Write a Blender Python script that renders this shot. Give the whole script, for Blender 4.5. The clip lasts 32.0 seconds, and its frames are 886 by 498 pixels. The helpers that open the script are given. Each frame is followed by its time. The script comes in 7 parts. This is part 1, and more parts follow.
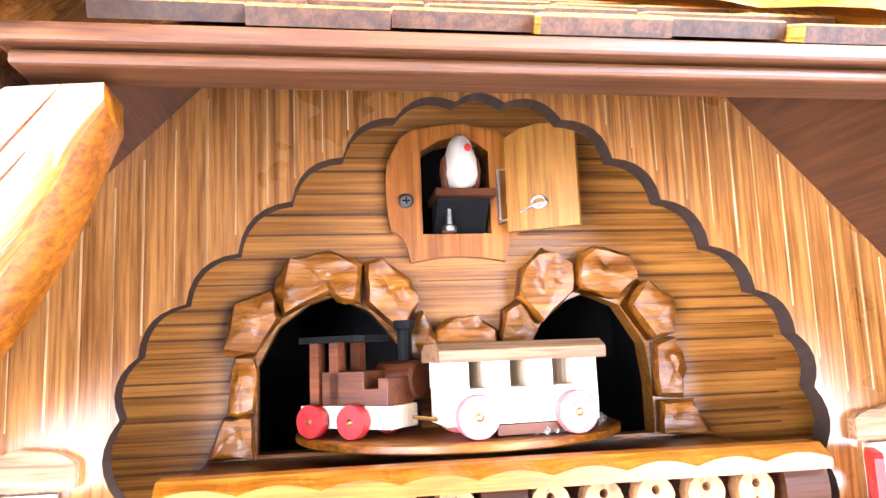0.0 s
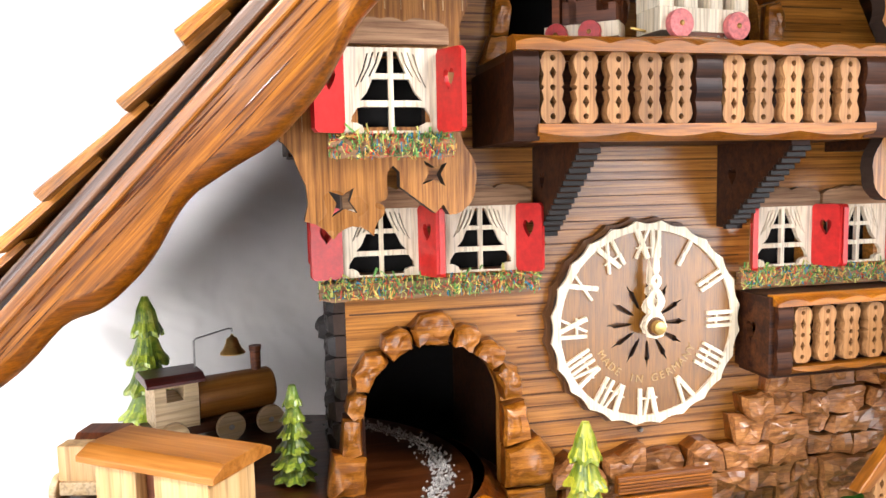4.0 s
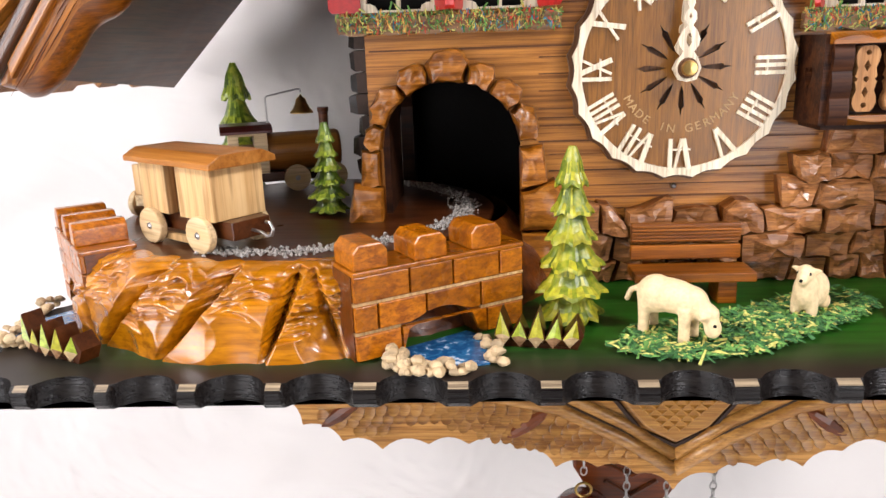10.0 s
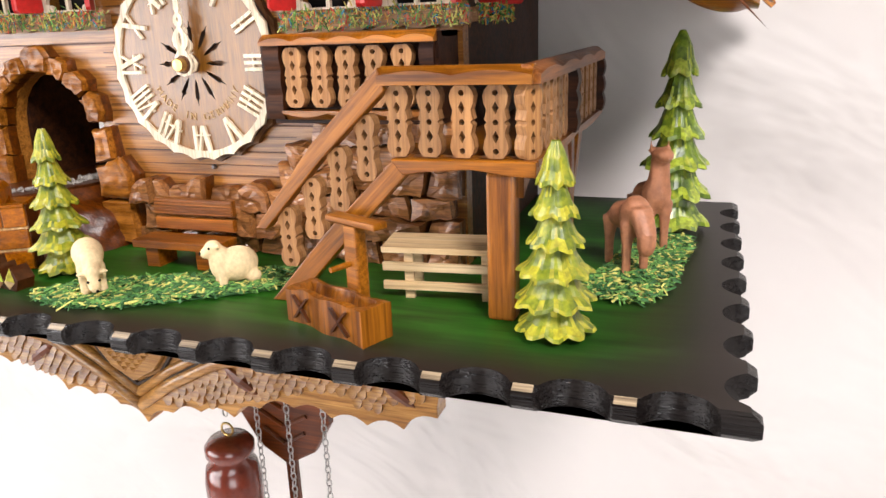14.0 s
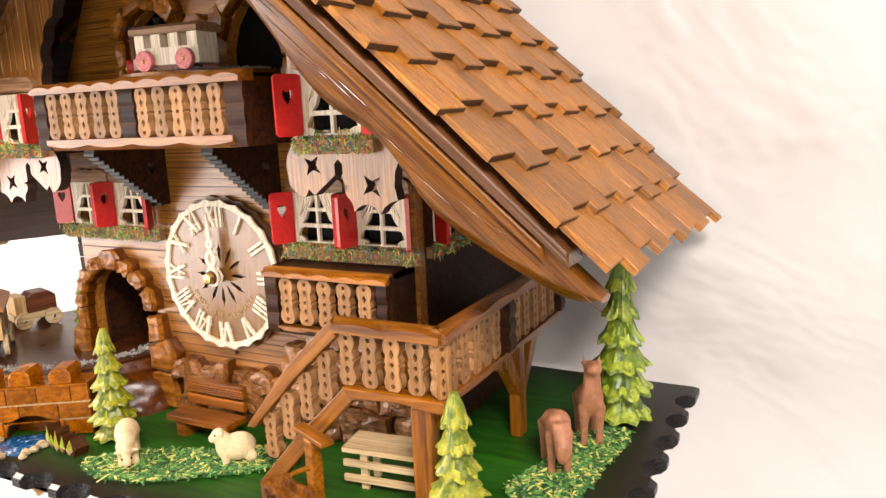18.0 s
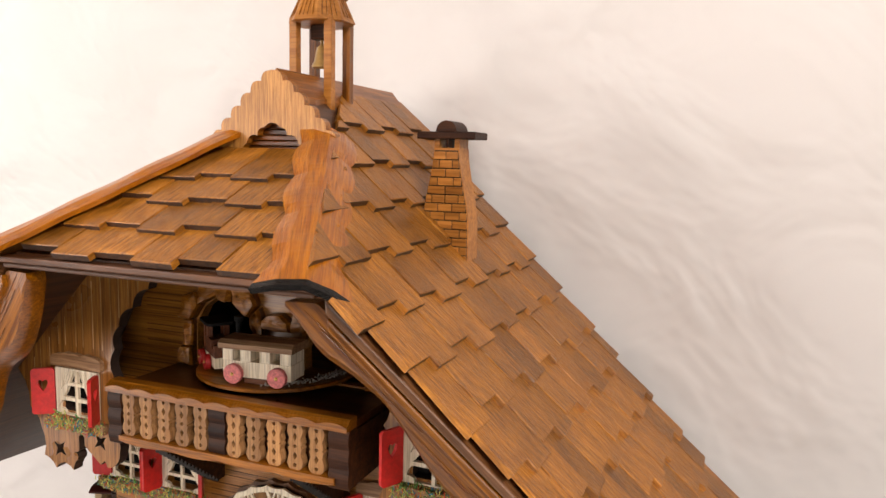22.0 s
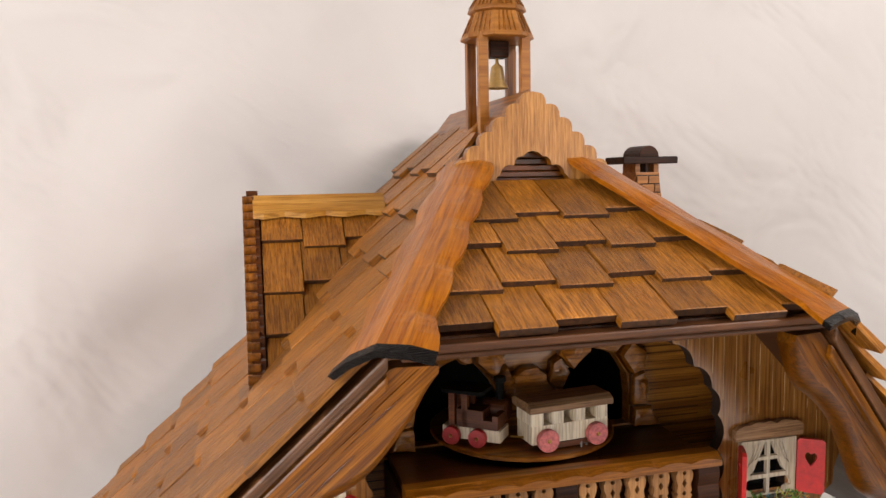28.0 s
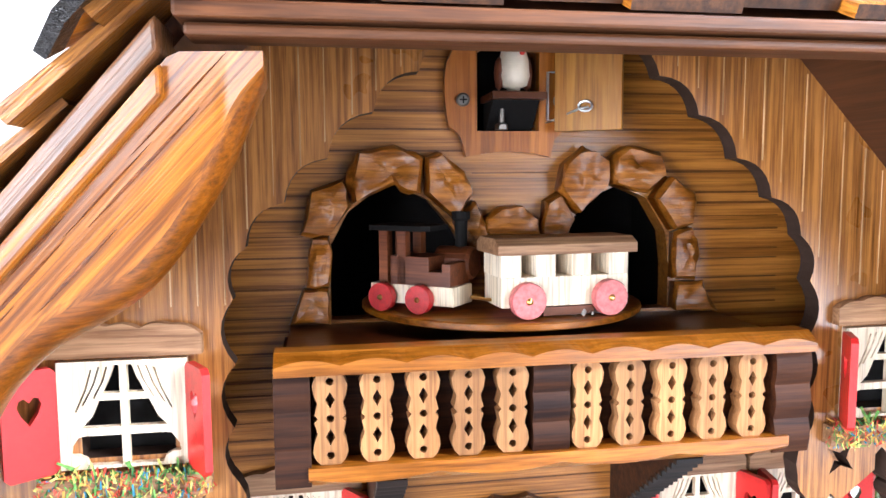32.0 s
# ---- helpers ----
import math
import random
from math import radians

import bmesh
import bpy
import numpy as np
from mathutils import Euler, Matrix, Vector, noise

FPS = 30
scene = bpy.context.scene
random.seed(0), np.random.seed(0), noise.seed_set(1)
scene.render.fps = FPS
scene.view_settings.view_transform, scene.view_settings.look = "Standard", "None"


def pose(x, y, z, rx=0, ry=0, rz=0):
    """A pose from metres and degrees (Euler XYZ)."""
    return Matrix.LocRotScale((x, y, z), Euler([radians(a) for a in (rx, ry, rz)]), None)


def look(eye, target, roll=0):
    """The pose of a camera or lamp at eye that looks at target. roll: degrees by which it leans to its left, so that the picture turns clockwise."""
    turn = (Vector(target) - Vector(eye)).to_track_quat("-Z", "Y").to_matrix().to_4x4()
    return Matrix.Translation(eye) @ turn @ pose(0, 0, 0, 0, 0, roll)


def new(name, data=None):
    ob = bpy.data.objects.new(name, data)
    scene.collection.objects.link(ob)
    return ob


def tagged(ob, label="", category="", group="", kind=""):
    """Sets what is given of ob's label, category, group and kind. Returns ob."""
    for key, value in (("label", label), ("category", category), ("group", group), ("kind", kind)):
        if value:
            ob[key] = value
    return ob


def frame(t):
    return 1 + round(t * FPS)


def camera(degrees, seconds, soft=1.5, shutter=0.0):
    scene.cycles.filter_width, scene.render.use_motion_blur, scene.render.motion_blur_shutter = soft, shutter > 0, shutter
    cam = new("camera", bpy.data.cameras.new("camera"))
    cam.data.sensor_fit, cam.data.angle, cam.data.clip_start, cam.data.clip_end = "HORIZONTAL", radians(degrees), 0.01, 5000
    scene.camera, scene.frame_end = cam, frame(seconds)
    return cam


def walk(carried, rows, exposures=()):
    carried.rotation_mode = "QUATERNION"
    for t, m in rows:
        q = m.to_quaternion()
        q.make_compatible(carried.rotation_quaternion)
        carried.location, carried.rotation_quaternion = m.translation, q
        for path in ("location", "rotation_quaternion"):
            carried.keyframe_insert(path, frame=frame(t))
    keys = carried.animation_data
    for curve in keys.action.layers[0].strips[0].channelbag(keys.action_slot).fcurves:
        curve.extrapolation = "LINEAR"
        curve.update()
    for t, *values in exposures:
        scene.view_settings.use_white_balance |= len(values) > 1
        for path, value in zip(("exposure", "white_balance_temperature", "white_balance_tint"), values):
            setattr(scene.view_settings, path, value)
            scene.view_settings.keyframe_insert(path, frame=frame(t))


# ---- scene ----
cam = camera(62.4, 32.0)
METRES, EYE, TILT, LEAN, TURN = 2.24, 1.6848, 0.0, 0.0, -9.0
SIDE, BACK = -0.0543, -0.2715
ROWS = [
    (0.0, 0.0, 0.0, 0.0, 0.31, 8.09, 2.17),
    (0.5, -0.0055, -0.0103, -0.0022, -0.4, 7.11, 2.35),
    (1.0, -0.0113, -0.0203, -0.006, -0.76, 5.7, 2.23),
    (1.5, -0.0168, -0.0317, -0.0096, -1.42, 3.8, 1.62),
    (2.0, -0.0221, -0.0409, -0.0156, -1.93, 2.43, 0.71),
    (2.5, -0.0292, -0.0474, -0.0224, -1.71, 0.76, 0.79),
    (3.0, -0.0395, -0.0528, -0.0294, -1.49, -1.53, 1.07),
    (3.5, -0.0506, -0.0546, -0.0374, -2.25, -3.75, 1.19),
    (4.0, -0.0622, -0.0562, -0.0433, -4.06, -5.55, 1.19),
    (4.5, -0.0725, -0.0593, -0.0494, -5.09, -6.99, 0.99),
    (6.5, -0.1079, -0.0683, -0.0666, -7.08, -12.57, 0.7),
    (7.0, -0.1144, -0.071, -0.0726, -6.96, -13.72, 0.51),
    (7.5, -0.1147, -0.0718, -0.0792, -5.95, -14.62, -0.18),
    (8.0, -0.1048, -0.0709, -0.082, -4.13, -15.48, -0.5),
    (8.5, -0.0902, -0.0697, -0.0815, -1.66, -15.6, -0.09),
    (9.0, -0.0697, -0.0686, -0.0779, 2.08, -14.96, 0.49),
    (9.5, -0.0412, -0.0652, -0.0754, 7.29, -14.78, 1.18),
    (10.0, -0.0153, -0.0631, -0.0756, 11.86, -15.45, 1.97),
    (10.5, 0.0095, -0.0615, -0.0776, 14.68, -16.21, 2.41),
    (11.0, 0.0316, -0.057, -0.0786, 15.22, -16.86, 2.05),
    (11.5, 0.0532, -0.0515, -0.0792, 15.32, -16.89, 1.81),
    (12.0, 0.0766, -0.046, -0.0793, 16.52, -16.96, 1.94),
    (12.5, 0.102, -0.0388, -0.0784, 19.61, -16.85, 2.16),
    (13.0, 0.1274, -0.0325, -0.0755, 23.03, -16.57, 2.51),
    (13.5, 0.1482, -0.0279, -0.0752, 25.64, -16.77, 2.57),
    (15.5, 0.2077, -0.0126, -0.0656, 36.42, -16.43, 0.3),
    (16.0, 0.2132, -0.0126, -0.0595, 37.41, -14.48, 0.59),
    (16.5, 0.2187, -0.0144, -0.0526, 37.75, -12.88, 1.45),
    (17.0, 0.2211, -0.0189, -0.0445, 37.57, -11.91, 2.0),
    (17.5, 0.2203, -0.0236, -0.0365, 37.14, -11.25, 2.22),
    (18.0, 0.2198, -0.0254, -0.0276, 36.53, -11.01, 2.59),
    (18.5, 0.2218, -0.0239, -0.0162, 36.14, -11.08, 3.16),
    (19.0, 0.2216, -0.0207, -0.0018, 36.06, -11.53, 4.07),
    (19.5, 0.2179, -0.02, 0.0125, 35.81, -11.78, 4.95),
    (20.0, 0.2117, -0.0236, 0.0256, 35.52, -11.83, 5.27),
    (20.5, 0.2069, -0.0304, 0.0354, 35.1, -10.46, 4.66),
    (21.0, 0.1995, -0.0369, 0.0429, 34.2, -9.16, 2.14),
    (21.5, 0.1903, -0.0443, 0.0505, 32.76, -8.22, -0.29),
    (22.0, 0.1785, -0.0549, 0.0607, 30.57, -6.95, -1.3),
    (22.5, 0.168, -0.0647, 0.0666, 28.17, -5.37, -1.5),
    (23.0, 0.151, -0.0733, 0.0725, 25.32, -4.71, -1.61),
    (23.5, 0.1306, -0.0768, 0.0761, 23.04, -4.23, -1.39),
    (24.0, 0.1088, -0.0803, 0.0796, 20.36, -4.46, -0.95),
    (24.5, 0.0872, -0.0843, 0.0808, 17.37, -5.0, -0.48),
    (25.0, 0.0671, -0.0837, 0.08, 14.6, -5.5, -0.16),
    (25.5, 0.0483, -0.083, 0.0788, 11.9, -5.8, -0.02),
    (26.0, 0.0271, -0.0835, 0.0766, 8.62, -5.92, 0.04),
    (26.5, 0.0076, -0.0834, 0.0734, 5.31, -5.99, 0.29),
    (28.5, -0.0523, -0.0804, 0.0556, -8.29, -5.74, 0.61),
    (29.0, -0.0552, -0.0714, 0.0417, -9.52, -5.72, 0.11),
    (29.5, -0.0512, -0.0632, 0.0333, -9.51, -5.71, 0.22),
    (30.0, -0.0466, -0.0546, 0.0263, -8.54, -4.89, 0.54),
    (30.5, -0.0396, -0.0441, 0.0221, -6.44, -4.6, 0.66),
    (31.0, -0.0314, -0.031, 0.0182, -4.8, -4.24, 0.64),
    (31.5, -0.0213, -0.0207, 0.0146, -3.12, -4.51, 0.58),
    (32.0, -0.012, -0.0165, 0.0117, -0.66, -5.41, 0.34),
]
EXPOSURES = [(0.0, 2.85, 5300, 14), (0.5, 2.45, 5300, 14), (1.0, 2.1, 5300, 14), (2.0, 1.54, 5500, 13), (3.0, 1.12, 5750, 11), (4.0, 0.9, 6050, 10), (6.5, 0.45, 6150, 11), (8.5, 0.0, 6150, 13), (10.0, 0.34, 6200, 13),
             (12.0, 0.42, 6250, 13), (13.0, 0.5, 6350, 13), (16.0, 0.34, 6500, 13), (18.0, 0.48, 6800, 13), (19.0, 0.45, 7000, 13), (21.0, 0.1, 7000, 13), (23.0, -0.45, 6750, 13), (25.0, -0.6, 6800, 13), (28.5, -0.4, 6650, 12), (30.0, 0.08, 6500, 12), (31.0, 0.5, 6000, 11), (32.0, 1.44, 5600, 11)]
walk(cam, [(t, pose(SIDE, BACK, EYE, TILT, LEAN, TURN) @ pose(METRES * x, METRES * y, METRES * z, 90 + pitch, roll, yaw)) for t, x, y, z, yaw, pitch, roll in ROWS],
     exposures=EXPOSURES)

# ---- world, lights ----
world = bpy.data.worlds.new("world")
scene.world = world
world.use_nodes = True
wn = world.node_tree
sky = wn.nodes.new("ShaderNodeTexSky")
sky.sky_type, sky.sun_disc = "NISHITA", False
sky.sun_elevation, sky.sun_rotation = radians(35), radians(200)
wn.links.new(sky.outputs[0], wn.nodes["Background"].inputs[0])
wn.nodes["Background"].inputs[1].default_value = 0.1


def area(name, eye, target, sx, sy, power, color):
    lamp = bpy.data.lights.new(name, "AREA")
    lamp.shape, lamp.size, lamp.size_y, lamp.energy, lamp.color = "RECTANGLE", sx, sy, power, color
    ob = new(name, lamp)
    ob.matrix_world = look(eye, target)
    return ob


# Unseen sources: area lights in assumed openings, and two lamps added overhead.
area("window_light_west", (-2.38, -1.55, 1.4), (0.0, 0.0, 1.55), 1.3, 1.2, 31, (1.0, 0.99, 0.985))
area("window_light_left", (-1.5, -2.38, 1.4), (-0.15, 0.0, 1.55), 1.3, 1.3, 22, (1.0, 1.0, 1.0))
area("window_light_right", (1.5, -2.38, 1.4), (0.15, 0.0, 1.55), 1.3, 1.3, 21, (1.0, 1.0, 1.0))
area("added_lamp_left", (-1.25, -0.6, 2.54), (-0.2, 0.0, 1.6), 0.5, 0.5, 33, (1.0, 0.98, 0.965))
area("added_lamp_right", (0.95, -0.9, 2.54), (0.1, 0.0, 1.6), 0.5, 0.5, 38, (1.0, 0.97, 0.945))

# ---- materials ----
def base(name, rough=0.5, coat=0.0, metal=0.0):
    m = bpy.data.materials.new(name)
    m.use_nodes = True
    b = m.node_tree.nodes["Principled BSDF"]
    b.inputs["Roughness"].default_value = rough
    b.inputs["Metallic"].default_value = metal
    b.inputs["Coat Weight"].default_value = coat
    b.inputs["Coat Roughness"].default_value = 0.24
    return m, m.node_tree, b


def link(nt, a, b):
    nt.links.new(a, b)


def ramp(nt, stops, src):
    r = nt.nodes.new("ShaderNodeValToRGB")
    el = r.color_ramp.elements
    while len(el) < len(stops):
        el.new(0.5)
    for e, (p, c) in zip(el, stops):
        e.position, e.color = p, (*c, 1)
    link(nt, src, r.inputs[0])
    return r.outputs[0]


def coords(nt, scale, turn=(0, 0, 0), rnd=True):
    tc = nt.nodes.new("ShaderNodeTexCoord")
    mp = nt.nodes.new("ShaderNodeMapping")
    mp.vector_type = "TEXTURE"
    mp.inputs["Rotation"].default_value = [radians(a) for a in turn]
    mp.inputs["Scale"].default_value = [1 / s for s in scale]
    if rnd:
        oi = nt.nodes.new("ShaderNodeObjectInfo")
        mul = nt.nodes.new("ShaderNodeVectorMath")
        mul.operation = "MULTIPLY_ADD"
        mul.inputs[1].default_value = (3.1, 1.7, 2.3)
        link(nt, oi.outputs["Random"], mul.inputs[0])
        link(nt, tc.outputs["Object"], mul.inputs[2])
        link(nt, mul.outputs[0], mp.inputs[0])
    else:
        link(nt, tc.outputs["Object"], mp.inputs[0])
    return mp.outputs[0]


def noise_tex(nt, vec, scale, detail=3, rough=0.55, dist=0.0):
    n = nt.nodes.new("ShaderNodeTexNoise")
    n.inputs["Scale"].default_value, n.inputs["Detail"].default_value = scale, detail
    n.inputs["Roughness"].default_value, n.inputs["Distortion"].default_value = rough, dist
    link(nt, vec, n.inputs["Vector"])
    return n.outputs["Fac"]


def mixed(nt, kind, fac, a, b):
    m = nt.nodes.new("ShaderNodeMix")
    m.data_type, m.blend_type = "RGBA", kind
    for sock, v in ((0, fac), (6, a), (7, b)):
        if isinstance(v, (int, float)):
            m.inputs[sock].default_value = v
        elif isinstance(v, tuple):
            m.inputs[sock].default_value = (*v, 1)
        else:
            link(nt, v, m.inputs[sock])
    return m.outputs[2]


def bumped(nt, b, height, strength, dist):
    bp = nt.nodes.new("ShaderNodeBump")
    bp.inputs["Strength"].default_value, bp.inputs["Distance"].default_value = strength, dist
    link(nt, height, bp.inputs["Height"])
    link(nt, bp.outputs[0], b.inputs["Normal"])


def wood(name, light, dark, grain="X", rough=0.42, coat=0.0, lines=110, lo=0.38, hi=0.62, turn=(0, 0, 0), vary=0.25, bump=0.3, sat=1.13, stretch=0.045, hue=0.498, dent=0.0, dent_scale=130, pores=0.85, blots=0.65, blot_scale=22):
    m, nt, b = base(name, rough, coat)
    b.inputs["Specular IOR Level"].default_value = 0.45
    long = {"X": (stretch, 1, 1), "Y": (1, stretch, 1), "Z": (1, 1, stretch)}[grain]
    v = coords(nt, long, turn)
    n1 = noise_tex(nt, v, lines * 2.2, 5, 0.7, 0.3)
    col = ramp(nt, [(lo, dark), (hi, light)], n1)
    n2 = noise_tex(nt, v, lines * 6, 2, 0.6)
    pore = ramp(nt, [(0.36, (0.62, 0.58, 0.55)), (0.52, (1, 1, 1))], n2)
    col = mixed(nt, "MULTIPLY", pores, col, pore)
    n3 = noise_tex(nt, coords(nt, (1, 1, 1)), blot_scale, 3, 0.6)
    blot = ramp(nt, [(0.3, (0.72, 0.68, 0.64)), (0.65, (1.08, 1.06, 1.04))], n3)
    col = mixed(nt, "MULTIPLY", blots, col, blot)
    oi = nt.nodes.new("ShaderNodeObjectInfo")
    mr = nt.nodes.new("ShaderNodeMapRange")
    mr.inputs[3].default_value, mr.inputs[4].default_value = 1 - vary, 1 + vary * 0.7
    link(nt, oi.outputs["Random"], mr.inputs[0])
    hs = nt.nodes.new("ShaderNodeHueSaturation")
    link(nt, mr.outputs[0], hs.inputs["Value"])
    hs.inputs["Saturation"].default_value, hs.inputs["Hue"].default_value = sat, hue
    link(nt, col, hs.inputs["Color"])
    link(nt, hs.outputs[0], b.inputs["Base Color"])
    rr = nt.nodes.new("ShaderNodeMapRange")
    rr.inputs[3].default_value, rr.inputs[4].default_value = rough - 0.08, rough + 0.14
    link(nt, n3, rr.inputs[0])
    link(nt, rr.outputs[0], b.inputs["Roughness"])
    if dent:
        vo = nt.nodes.new("ShaderNodeTexVoronoi")
        vo.feature, vo.inputs["Scale"].default_value, vo.inputs["Smoothness"].default_value = "SMOOTH_F1", dent_scale, 0.25
        link(nt, coords(nt, (0.7, 1, 1.2), (20, 30, 25)), vo.inputs["Vector"])
        hm = nt.nodes.new("ShaderNodeMath"); hm.operation = "MULTIPLY_ADD"; hm.inputs[1].default_value = dent
        link(nt, vo.outputs["Distance"], hm.inputs[0]); link(nt, n2, hm.inputs[2])
        bumped(nt, b, hm.outputs[0], 0.7, 0.0006)
    else:
        bumped(nt, b, n2, bump, 0.0004)
    return m


def paint(name, c, rough=0.45, coat=0.0, spread=0.12, scale=300, bump=0.15, metal=0.0):
    m, nt, b = base(name, rough, coat, metal)
    v = coords(nt, (1, 1, 1))
    n = noise_tex(nt, v, scale, 3, 0.6)
    n2 = noise_tex(nt, v, scale / 9, 2, 0.5)
    a, z = tuple(x * (1 - spread) for x in c), tuple(min(1, x * (1 + spread)) for x in c)
    col = ramp(nt, [(0.35, a), (0.65, z)], n)
    col = mixed(nt, "MULTIPLY", 0.5, col, ramp(nt, [(0.3, (0.8, 0.8, 0.8)), (0.6, (1.05, 1.05, 1.05))], n2))
    link(nt, col, b.inputs["Base Color"])
    bumped(nt, b, n, bump, 0.0003)
    return m


PLANK = wood("plank_wood", (0.45, 0.225, 0.083), (0.15, 0.060, 0.020), "Z", 0.27, 0.5, 170, 0.36, 0.62, stretch=0.03, hue=0.4965, sat=1.1)
PANEL = wood("panel_wood", (0.46, 0.22, 0.08), (0.175, 0.072, 0.024), "X", 0.3, 0.42, 180, 0.35, 0.63, vary=0.1, stretch=0.02, hue=0.4985, bump=0.6, sat=1.12, blots=0.4)
GROOVE = wood("panel_groove_wood", (0.15, 0.06, 0.02), (0.08, 0.03, 0.01), "X", 0.55, 0.0, 200)
# Pale raw joints of the bridge, and groove glare painted on the gable.
LIGHTJ = wood("pale_joint_with_glare", (0.62, 0.44, 0.26), (0.42, 0.25, 0.12), "Z", 0.3, 0.1, 200)
LINTEL = wood("lintel_wood", (0.40, 0.25, 0.15), (0.22, 0.12, 0.065), "X", 0.55, 0.0, 140)
DARK = wood("dark_wood", (0.062, 0.025, 0.012), (0.016, 0.006, 0.004), "X", 0.5, 0.0, 90)
BLACK = wood("black_stain", (0.022, 0.015, 0.012), (0.009, 0.007, 0.006), "X", 0.38, 0.05, 90)
RIM = wood("glossy_black_rim", (0.014, 0.012, 0.011), (0.005, 0.004, 0.004), "X", 0.2, 0.0, 200, bump=1.6, stretch=0.02)
EDGE = paint("burnt_edge", (0.035, 0.02, 0.014), 0.6)
RAIL = wood("rail_wood", (0.38, 0.165, 0.055), (0.18, 0.068, 0.021), "X", 0.32, 0.2, 160)
RAILY = wood("rail_wood_lengthwise", (0.30, 0.13, 0.05), (0.14, 0.05, 0.018), "Y", 0.36, 0.15, 100)
STAIR = wood("stair_wood", (0.36, 0.155, 0.048), (0.14, 0.05, 0.015), "X", 0.34, 0.1, 90)
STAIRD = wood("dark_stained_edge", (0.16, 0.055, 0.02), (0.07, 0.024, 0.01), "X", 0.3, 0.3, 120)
STAIRS = wood("stair_wood_sloped", (0.36, 0.155, 0.048), (0.14, 0.05, 0.015), "X", 0.34, 0.1, 90, turn=(0, -45, 0))
BEAMW = wood("eave_beam_wood", (0.15, 0.062, 0.026), (0.065, 0.025, 0.01), "X", 0.5, 0.0, 120)
POSTW = wood("post_wood", (0.32, 0.135, 0.044), (0.11, 0.039, 0.013), "Z", 0.36, 0.1, 90)
BALU = wood("baluster_wood", (0.41, 0.23, 0.112), (0.26, 0.13, 0.057), "Z", 0.5, 0.0, 120)
# A touch darker than BALU: side shade put into the colour.
BALUS = wood("shaded_baluster_side", (0.38, 0.22, 0.115), (0.24, 0.125, 0.058), "Z", 0.5, 0.0, 120)
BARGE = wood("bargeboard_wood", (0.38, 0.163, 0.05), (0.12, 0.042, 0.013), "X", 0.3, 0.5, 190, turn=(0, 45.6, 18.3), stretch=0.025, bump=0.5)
BARGEL = wood("bargeboard_wood_mirrored", (0.38, 0.163, 0.05), (0.12, 0.042, 0.013), "X", 0.3, 0.5, 190, turn=(0, -43.5, -18.3), stretch=0.025, bump=0.5)
BARGEE = wood("stained_edge_wood", (0.24, 0.09, 0.024), (0.10, 0.034, 0.01), "X", 0.3, 0.4, 150)
HIPW = wood("hip_wood", (0.60, 0.268, 0.082), (0.36, 0.13, 0.034), "Y", 0.36, 0.25, 160, dent=1.2, dent_scale=60, turn=(26.8, 0, 27.6), sat=1.16, hue=0.4935)
HIPWL = wood("hip_wood_mirrored", (0.60, 0.268, 0.082), (0.36, 0.13, 0.034), "Y", 0.36, 0.25, 160, dent=1.2, dent_scale=60, turn=(26.8, 0, -29.0), sat=1.16, hue=0.4935)
DORMR = wood("pale_ridge_wood", (0.66, 0.38, 0.14), (0.46, 0.23, 0.07), "X", 0.3, 0.25, 140)
SHING = wood("shingle_wood", (0.53, 0.266, 0.095), (0.15, 0.06, 0.02), "X", 0.42, 0.1, 320, lo=0.33, hi=0.63, vary=0.34, sat=1.16, bump=1.6, hue=0.4948, stretch=0.06, pores=1.0, blots=0.9, blot_scale=34)
SHINGE = wood("shingle_end_grain", (0.085, 0.04, 0.02), (0.03, 0.014, 0.008), "X", 0.45, 0.0, 130, vary=0.3)
# Red-brown, taken darker to put eave shade into the wood colour.
SOFFIT = wood("shaded_soffit_wood", (0.11, 0.046, 0.022), (0.05, 0.02, 0.01), "Y", 0.42, 0.0, 80)
VERGE = wood("weathered_moulding", (0.25, 0.125, 0.064), (0.075, 0.034, 0.018), "X", 0.32, 0.45, 110, turn=(0, 45.6, 18.3), stretch=0.012, bump=1.5)
VERGEL = wood("weathered_moulding_mirrored", (0.25, 0.125, 0.064), (0.075, 0.034, 0.018), "X", 0.32, 0.45, 110, turn=(0, -43.5, -18.3), stretch=0.012, bump=1.5)
STONE = wood("carved_stone_wood", (0.42, 0.19, 0.066), (0.17, 0.064, 0.02), "X", 0.34, 0.18, 120, vary=0.2, dent=2.0, dent_scale=80, blots=0.9, blot_scale=60)
ROCKW = wood("rock_wood", (0.44, 0.205, 0.078), (0.18, 0.070, 0.025), "X", 0.3, 0.4, 160, vary=0.25, dent=1.0, dent_scale=120, bump=0.6, sat=1.05)
HILLW = wood("carved_hill_wood", (0.58, 0.265, 0.07), (0.27, 0.098, 0.024), "X", 0.2, 0.8, 70, lo=0.3, hi=0.65, vary=0.0, bump=0.2, blots=0.9, blot_scale=14)
BRICKW = wood("brick_wood", (0.52, 0.21, 0.05), (0.25, 0.085, 0.02), "X", 0.26, 0.4, 130, vary=0.25, blots=0.5, blot_scale=35, stretch=0.08, hue=0.494)
STAGEW = wood("stage_wood", (0.085, 0.032, 0.015), (0.045, 0.016, 0.008), "X", 0.28, 0.3, 40)
CREAM = wood("pale_wood", (0.86, 0.78, 0.64), (0.77, 0.66, 0.49), "Z", 0.5, 0.0, 110, vary=0.06, bump=0.2)
PALE = wood("light_wagon_wood", (0.66, 0.47, 0.26), (0.52, 0.33, 0.16), "Z", 0.5, 0.0, 55, vary=0.1)
